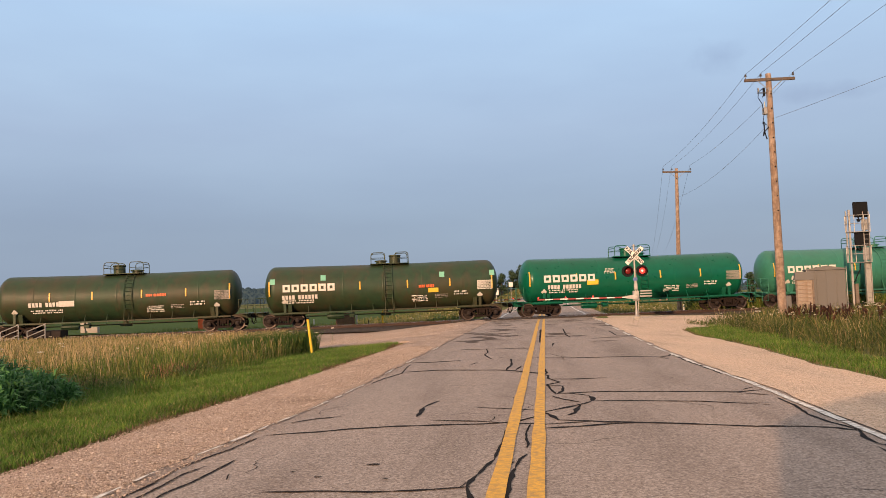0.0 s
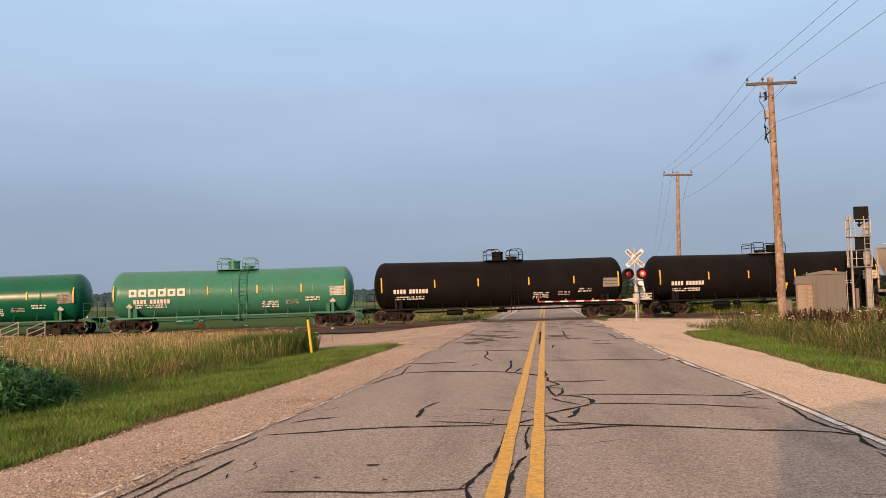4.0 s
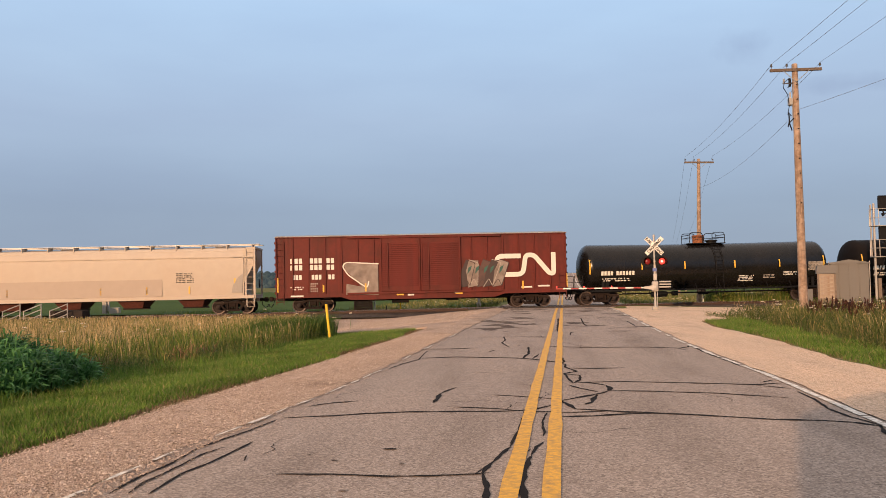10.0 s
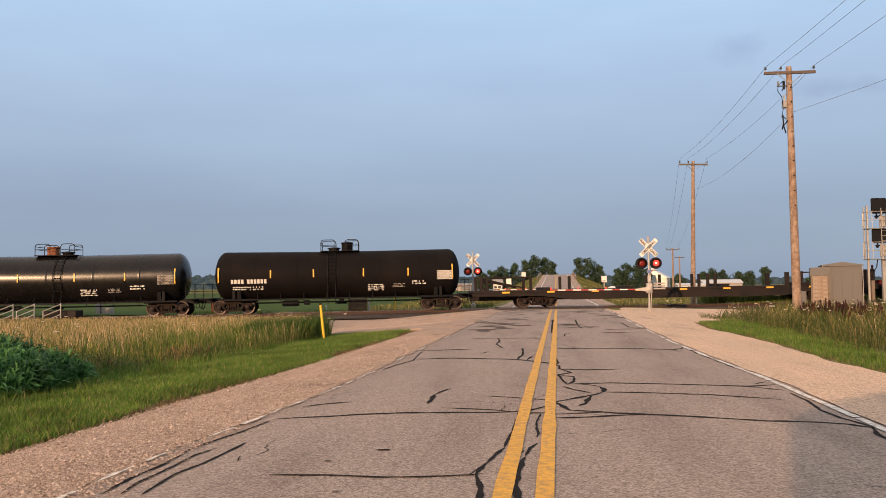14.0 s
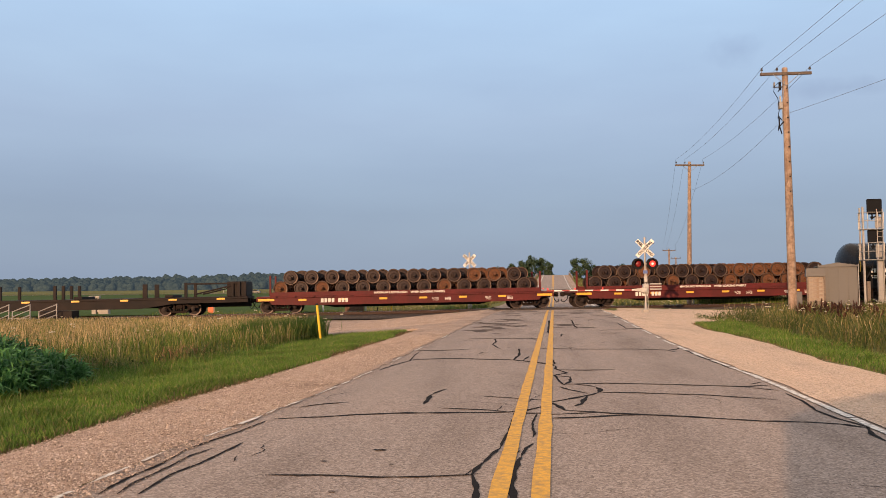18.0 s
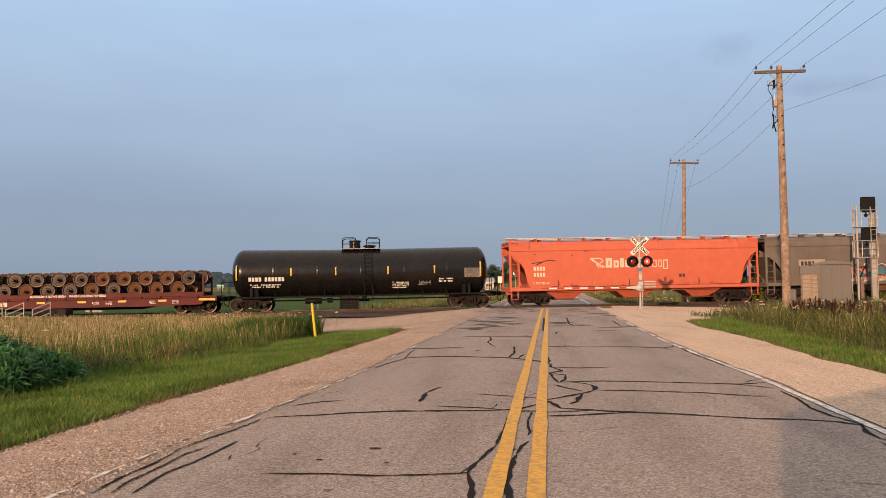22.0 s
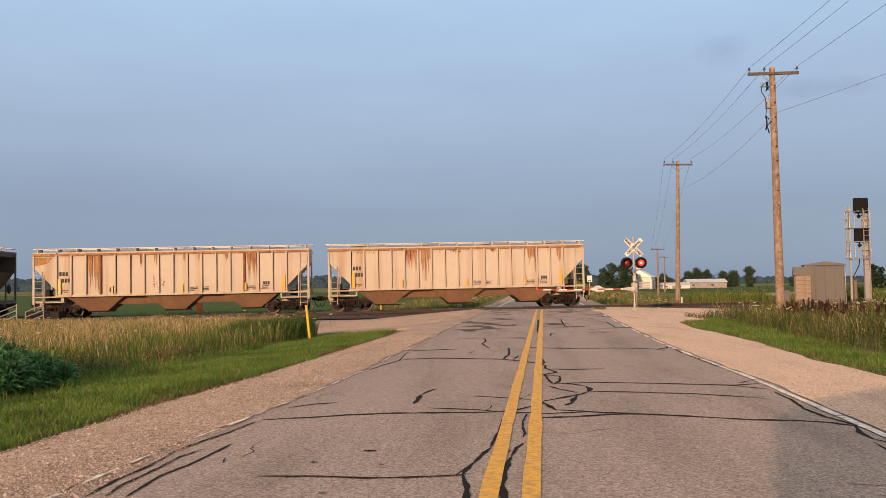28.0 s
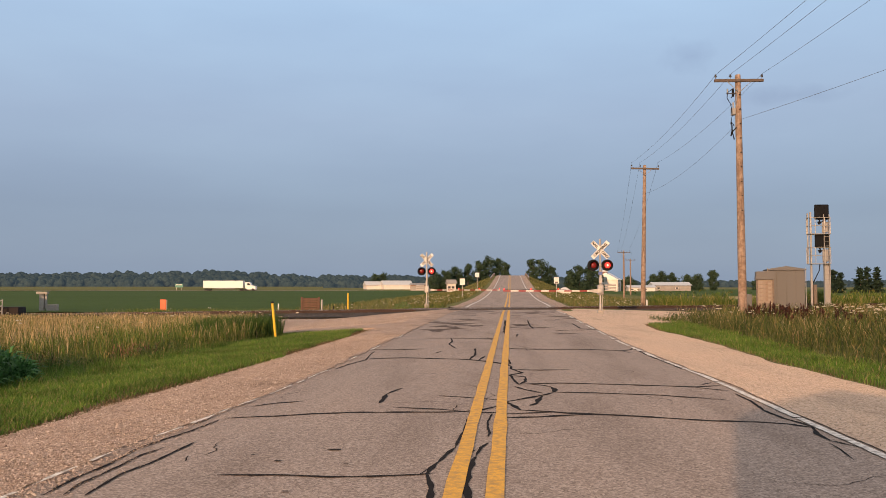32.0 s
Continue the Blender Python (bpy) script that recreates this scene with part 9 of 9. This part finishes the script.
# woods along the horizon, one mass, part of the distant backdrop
# distance haze is put into the leaf colour and a weak emission
FAR_WOODS, fn, fl, fb = nodes_of("haze_painted_woods")
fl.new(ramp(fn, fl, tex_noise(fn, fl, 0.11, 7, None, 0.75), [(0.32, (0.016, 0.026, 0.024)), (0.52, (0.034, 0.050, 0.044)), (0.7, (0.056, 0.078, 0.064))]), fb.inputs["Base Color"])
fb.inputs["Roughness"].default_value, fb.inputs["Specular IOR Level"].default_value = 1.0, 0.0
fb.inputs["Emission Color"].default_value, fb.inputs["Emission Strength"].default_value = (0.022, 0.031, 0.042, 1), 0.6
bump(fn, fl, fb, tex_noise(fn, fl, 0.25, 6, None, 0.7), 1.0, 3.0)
V, F = [], []


def lump(x, y, z, r, k):
    """One rounded, dented crown of the far woods."""
    o, nu, nv = len(V), 9, 6
    for j in range(nv):
        b = -0.6 + (math.pi / 2 + 0.6) * j / (nv - 1)
        for i in range(nu):
            a = 2 * math.pi * i / nu
            q = r * (1 + 0.30 * noise.noise((2.2 * math.cos(a) + k, 2.2 * math.sin(a), 2.2 * math.sin(b))))
            V.append((x + q * math.cos(b) * math.cos(a), y + q * math.cos(b) * math.sin(a), z + q * math.sin(b)))
    for j in range(nv - 1):
        for i in range(nu):
            F.append((o + j * nu + i, o + j * nu + (i + 1) % nu, o + (j + 1) * nu + (i + 1) % nu, o + (j + 1) * nu + i))


def woods(n, x0, x1, y0, depth, top, size):
    for k in range(n):
        x, back = rng.uniform(x0, x1), rng.uniform(0, 1)
        r = size * rng.uniform(0.6, 1.25)
        h = (top(x) + size * 0.5 * noise.noise((x * 0.02, 3, 1))) * (0.45 + 0.55 * back) + rng.normal(0, size * 0.12)
        lump(x, y0 + depth * back, h - r, r, k * 1.7)
        lump(x + rng.uniform(-r, r), y0 + depth * back - r * 0.6, h - 1.9 * r, r, k * 2.3)


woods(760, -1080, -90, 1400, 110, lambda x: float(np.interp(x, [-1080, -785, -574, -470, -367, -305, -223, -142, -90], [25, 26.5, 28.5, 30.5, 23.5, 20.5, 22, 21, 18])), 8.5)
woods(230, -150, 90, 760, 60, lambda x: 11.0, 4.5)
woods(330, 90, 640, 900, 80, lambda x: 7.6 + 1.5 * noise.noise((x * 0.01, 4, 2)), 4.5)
sheet("far_woods", V, F, FAR_WOODS, "woods along the horizon, haze painted in as blue-green tint and glow", "woods", "stuff", smooth=True)
# the hills behind, a plain backdrop; haze painted in as blue colour and glow
RIDGE, rn, rl, rb = nodes_of("haze_painted_hills")
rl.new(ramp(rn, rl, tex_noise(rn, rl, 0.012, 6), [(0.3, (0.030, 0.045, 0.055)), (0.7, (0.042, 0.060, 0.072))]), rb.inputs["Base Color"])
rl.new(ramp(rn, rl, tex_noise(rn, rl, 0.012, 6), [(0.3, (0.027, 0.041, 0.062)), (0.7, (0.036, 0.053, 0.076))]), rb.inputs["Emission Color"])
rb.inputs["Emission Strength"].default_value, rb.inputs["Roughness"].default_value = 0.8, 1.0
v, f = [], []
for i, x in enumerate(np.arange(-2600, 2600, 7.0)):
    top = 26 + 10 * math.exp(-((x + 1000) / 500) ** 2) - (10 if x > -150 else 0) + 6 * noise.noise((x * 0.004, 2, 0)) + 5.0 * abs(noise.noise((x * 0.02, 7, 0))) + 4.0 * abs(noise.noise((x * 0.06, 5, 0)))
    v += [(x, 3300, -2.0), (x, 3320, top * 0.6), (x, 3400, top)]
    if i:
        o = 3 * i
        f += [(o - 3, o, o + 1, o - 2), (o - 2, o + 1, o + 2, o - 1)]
sheet("backdrop", v, f, RIDGE, "low wooded hills on the horizon, blue haze painted in and glowing", "hills", "structure", smooth=True)
# rough growth on far field edges
V, F = [], []
for x in np.arange(36, 330, 0.9):
    clump_cloud([(x, 205 + 4 * noise.noise((x * 0.1, 0, 0)), -0.55 + 0.3 * noise.noise((x * 0.3, 1, 0)))], 5, 0.5, 0.35, V, F)
sheet("field_hedge", V, F, WEEDS, "low rough growth along far field edges", "hedge", "stuff")

# ---- far buildings ----
SIDING = paint("pale_farm_siding", (0.68, 0.63, 0.57), 0.6, var=0.04, grain=1, dirty=0.15, dirt=(0.336, 0.282, 0.229))
TIN = paint("pale_tin_roof", (0.60, 0.575, 0.54), 0.45, 0.3, var=0.06, grain=1)
DARK_OPEN = paint("dark_opening", (0.03, 0.03, 0.035), 0.6)
GREY_SIDE = paint("grey_barn_siding", (0.295, 0.271, 0.246), 0.7, var=0.1, grain=1, dirty=0.3)
RED_BARN = paint("brown_barn_siding", (0.205, 0.123, 0.0902), 0.7, var=0.1, grain=1)


def building(name, x, y, w, d, h, roof, wall, roof_mat, label, turn=0.0, doors=1, windows=3, hip=0.0):
    b = thing(name, label, "building", pose(x, y, gz(x, y) - 0.15, rz=turn))
    part("wall", Mesh().box(-w / 2, -d / 2, 0, w / 2, d / 2, h, 0.02), wall, b)
    o = 0.4
    part("roof", Mesh().loft([[(-w / 2 - o, -d / 2 - o, h - 0.05), (w / 2 + o, -d / 2 - o, h - 0.05), (w / 2 + o, d / 2 + o, h - 0.05), (-w / 2 - o, d / 2 + o, h - 0.05)],
                              [(-w / 2 - o + hip, -0.05, h + roof), (w / 2 + o - hip, -0.05, h + roof), (w / 2 + o - hip, 0.05, h + roof), (-w / 2 - o + hip, 0.05, h + roof)]]), roof_mat, b)
    for i in range(doors):
        q = -w / 2 + w * (i + 0.5) / doors
        part("door", Mesh().box(q - 1.4, -d / 2 - 0.05, 0, q + 1.4, -d / 2 + 0.02, min(h * 0.75, 3.2), 0.02), GREY_SIDE, b)
    for i in range(windows):
        q = -w / 2 + w * (i + 0.25) / windows
        win = part("window", Mesh().box(q - 0.6, -d / 2 - 0.06, h * 0.4, q + 0.6, -d / 2 + 0.02, h * 0.72, 0.02), SIDING, b)
        part("pane", Mesh().box(q - 0.48, -d / 2 - 0.075, h * 0.43, q + 0.48, -d / 2 - 0.055, h * 0.69), DARK_OPEN, win)
    return b


building("farm_shed", -59.5, 450, 13, 10, 2.4, 2.2, SIDING, TIN, "long low white farm shed", 18, 0, 0)
building("farm_shed", -48.0, 446, 16, 11, 2.6, 2.4, SIDING, TIN, "white farm shed with pale tin roof", 18, 0, 0)
building("field_shed", -26.5, 330, 6, 6, 2.6, 0.6, RED_BARN, GREY_SIDE, "low brown shed near the road", 0, 2, 0)
building("farmhouse", -11.0, 276, 2.6, 3.5, 2.9, 1.4, SIDING, GREY_SIDE, "small white farmhouse among trees", 12, 0, 2)
building("long_shed", 68.0, 300, 13.2, 9, 2.3, 1.2, GREY_SIDE, TIN, "long grey farm shed with pale roof", 0, 1, 2)
building("barn", 42.5, 280, 6.5, 8, 4.2, 2.4, SIDING, TIN, "white gabled barn beside a silo", 70, 1, 1)
building("low_building", 54.5, 285, 9, 6, 1.6, 0.7, SIDING, TIN, "low white building with pale roof", 0, 1, 2)
building("kiosk", 18.8, 190, 2.6, 2.6, 1.0, 0.8, SIDING, SIDING, "small white hipped hut by the road", 0, 0, 0, 1.4)
silo = thing("silo", "tall grey-brown concrete silo", "silo", pose(49.0, 330, -0.6))
part("tube", Mesh().lathe([(0, 1.3), (7.6, 1.3)], (0, 0, 0), (0, 0, 1), 20), RED_BARN, silo)
part("dome", Mesh().lathe([(0, 1.35), (0.4, 1.1), (0.7, 0.6), (0.8, 0.05)], (0, 0, 7.6), (0, 0, 1), 20), TIN, silo)


def road_sign(name, x, y, z, w, h, mat, label, round_=False):
    s = thing(name, label, "road sign", pose(x, y, gz(x, y) - 0.1))
    g = gz(x, y) - 0.1
    part("post", Mesh().box(-0.05, -0.04, 0, 0.05, 0.04, z - g + h / 2, 0.01), GALV, s)
    m = Mesh().lathe([(0, w / 2), (0.03, w / 2)], (0, -0.08, z - g), (0, 1, 0), 20) if round_ else Mesh().box(-w / 2, -0.08, z - g - h / 2, w / 2, -0.05, z - g + h / 2, 0.01)
    part("panel", m, mat, s)
    return s


road_sign("road_sign", -3.3, 120, 2.0, 0.75, 0.95, WHITE, "pale rectangular road sign")
road_sign("road_sign", -1.3, 150, 3.4, 0.75, 0.8, SIDING, "pale back of a road sign on the bank")
rs = road_sign("road_sign", 9.2, 105, 2.1, 0.65, 0.8, WHITE, "white speed sign with dark marks")
bars(rs, -0.2, 2.15, 0.4, 0.18, 3, STENCIL_BLACK, y=-0.085, name="sign_mark", seed=1)
hs = thing("highway_sign", "small green highway sign on two posts", "road sign", pose(-129, 338, -0.7))
part("panel", Mesh().box(-1.6, -0.05, 1.3, 1.6, 0.05, 2.9, 0.02), paint("sign_green", (0.05, 0.2, 0.14), 0.5), hs)
part("post", Mesh().box(-1.1, 0, 0, -0.95, 0.1, 2.9), GALV, hs)
part("post", Mesh().box(0.95, 0, 0, 1.1, 0.1, 2.9), GALV, hs)
bars(hs, -1.3, 2.3, 2.6, 0.35, 6, STENCIL, y=-0.06, name="sign_mark", seed=2)
for s in (-1, 1):
    g = thing("guardrail", "pale steel guardrail on the bridge approach", "guardrail")
    for k in range(10):
        y0 = 205 + k * 6
        x0, x1 = rx(y0) + s * 4.9, rx(y0 + 6) + s * 4.9
        m = Mesh().add([(x0, y0, road_z(y0) + 0.45), (x1, y0 + 6, road_z(y0 + 6) + 0.45), (x1, y0 + 6, road_z(y0 + 6) + 0.78), (x0, y0, road_z(y0) + 0.78),
                        (x0 + 0.06, y0, road_z(y0) + 0.45), (x1 + 0.06, y0 + 6, road_z(y0 + 6) + 0.45), (x1 + 0.06, y0 + 6, road_z(y0 + 6) + 0.78), (x0 + 0.06, y0, road_z(y0) + 0.78)],
                       [(0, 1, 2, 3), (5, 4, 7, 6), (3, 2, 6, 7), (4, 5, 1, 0)])
        part("rail", m, GALV, g)
        part("post", Mesh().box(x0 - 0.08, y0 - 0.08, road_z(y0) - 0.4, x0 + 0.08, y0 + 0.08, road_z(y0) + 0.78, 0.01), OLD_WOOD, g)

# ---- traffic on the highway ----
HIGHWAY = []


def driven(ob, x_at, speed, y, z, t0):
    HIGHWAY.append((ob, x_at, speed, y, z, t0))
    return ob


GLASS = paint("dark_glass", (0.02, 0.025, 0.03), 0.1)
RUBBER = paint("tyre", (0.02, 0.02, 0.02), 0.8)
CAR_WHITE = paint("white_car_paint", (0.615, 0.607, 0.59), 0.3, var=0.02)
semi = driven(thing("semi_truck", "white semi truck with long white box trailer on the highway", "truck"), -96.0, 32.6, 321, -0.72, 32.0)
part("trailer", Mesh().box(-16.2, -1.3, 1.15, 0, 1.3, 4.1, 0.06), CAR_WHITE, semi, "long white box trailer")
part("trailer_skirt", Mesh().box(-12.0, -1.25, 0.7, -3.5, 1.25, 1.15, 0.02), GREY_SHED, semi)
cab = part("cab", Mesh().prism([(0.8, 0.6), (0.8, 3.3), (1.2, 3.5), (2.6, 3.4), (3.2, 2.2), (4.9, 1.9), (5.1, 0.6)], "y", -1.2, 1.2), CAR_WHITE, semi, "white tractor cab")
part("window", Mesh().prism([(1.7, 2.3), (1.7, 3.1), (2.5, 3.1), (2.95, 2.3)], "y", -1.22, -1.19), GLASS, cab)
for x in (-15.2, -13.9, -0.9, 1.0, 4.0):
    for s in (-1, 1):
        part("wheel", Mesh().lathe([(-0.15, 0.3), (-0.15, 0.5), (0.15, 0.5), (0.15, 0.3)], (x, s * 1.1, 0.5), (0, 1, 0), 16), RUBBER, semi)


def small_car(label, mat, x_at, speed, y, t0):
    c = driven(thing("car", label, "car", group="highway cars"), x_at, speed, y, -0.72, t0)
    f = 1 if speed > 0 else -1
    part("body", Mesh().prism([(f * -2.3, 0.35), (f * -2.35, 0.9), (f * -1.3, 1.0), (f * 1.1, 0.98), (f * 2.2, 0.8), (f * 2.3, 0.35)], "y", -0.88, 0.88), mat, c)
    cb = part("cabin", Mesh().prism([(f * -1.7, 0.95), (f * -1.1, 1.45), (f * 0.4, 1.45), (f * 1.15, 0.95)], "y", -0.75, 0.75), GLASS, c)
    part("roof", Mesh().box(-1.05, -0.72, 1.43, 0.4, 0.72, 1.48, 0.02), mat, cb)
    for x in (-1.4, 1.4):
        for s in (-1, 1):
            part("wheel", Mesh().lathe([(-0.1, 0.2), (-0.1, 0.32), (0.1, 0.32), (0.1, 0.2)], (x, s * 0.8, 0.32), (0, 1, 0), 14), RUBBER, c)


small_car("white saloon car on the highway", CAR_WHITE, -100.0, 30.0, 319, 16.5)
small_car("dark and white car on the highway", paint("dark_car_paint", (0.03, 0.03, 0.035), 0.3), -66.0, -30.0, 323, 16.5)
small_car("dark car on the highway", paint("grey_car_paint", (0.12, 0.12, 0.13), 0.3), -50.0, -30.0, 323, 16.5)
small_car("white car on the highway", CAR_WHITE, -88.0, 30.0, 319, 13.0)
van = driven(thing("delivery_truck", "white box truck on the highway", "truck"), -6.0, 30.0, 320, -0.72, 9.0)
part("box", Mesh().box(-7.0, -1.2, 0.9, 0, 1.2, 3.6, 0.05), CAR_WHITE, van)
part("cab", Mesh().prism([(0.1, 0.5), (0.1, 2.4), (1.2, 2.4), (1.8, 1.5), (2.2, 1.3), (2.2, 0.5)], "y", -1.05, 1.05), CAR_WHITE, van)
for x in (-5.5, 1.2):
    for s in (-1, 1):
        part("wheel", Mesh().lathe([(-0.12, 0.25), (-0.12, 0.42), (0.12, 0.42), (0.12, 0.25)], (x, s * 0.95, 0.42), (0, 1, 0), 14), RUBBER, van)



def motions():
    for ob, s, m in MOVING:
        walk(ob, [(t, TRACK @ pose(s - q, 0, 0) @ m) for t, q in zip(TRAIN_T, TRAIN_S)])
    for ob, x, v, y, z, t0 in HIGHWAY:
        walk(ob, [(t, pose(x + v * (t - t0), y, z)) for t in (0, 8, 16, 24, 32)])


motions()
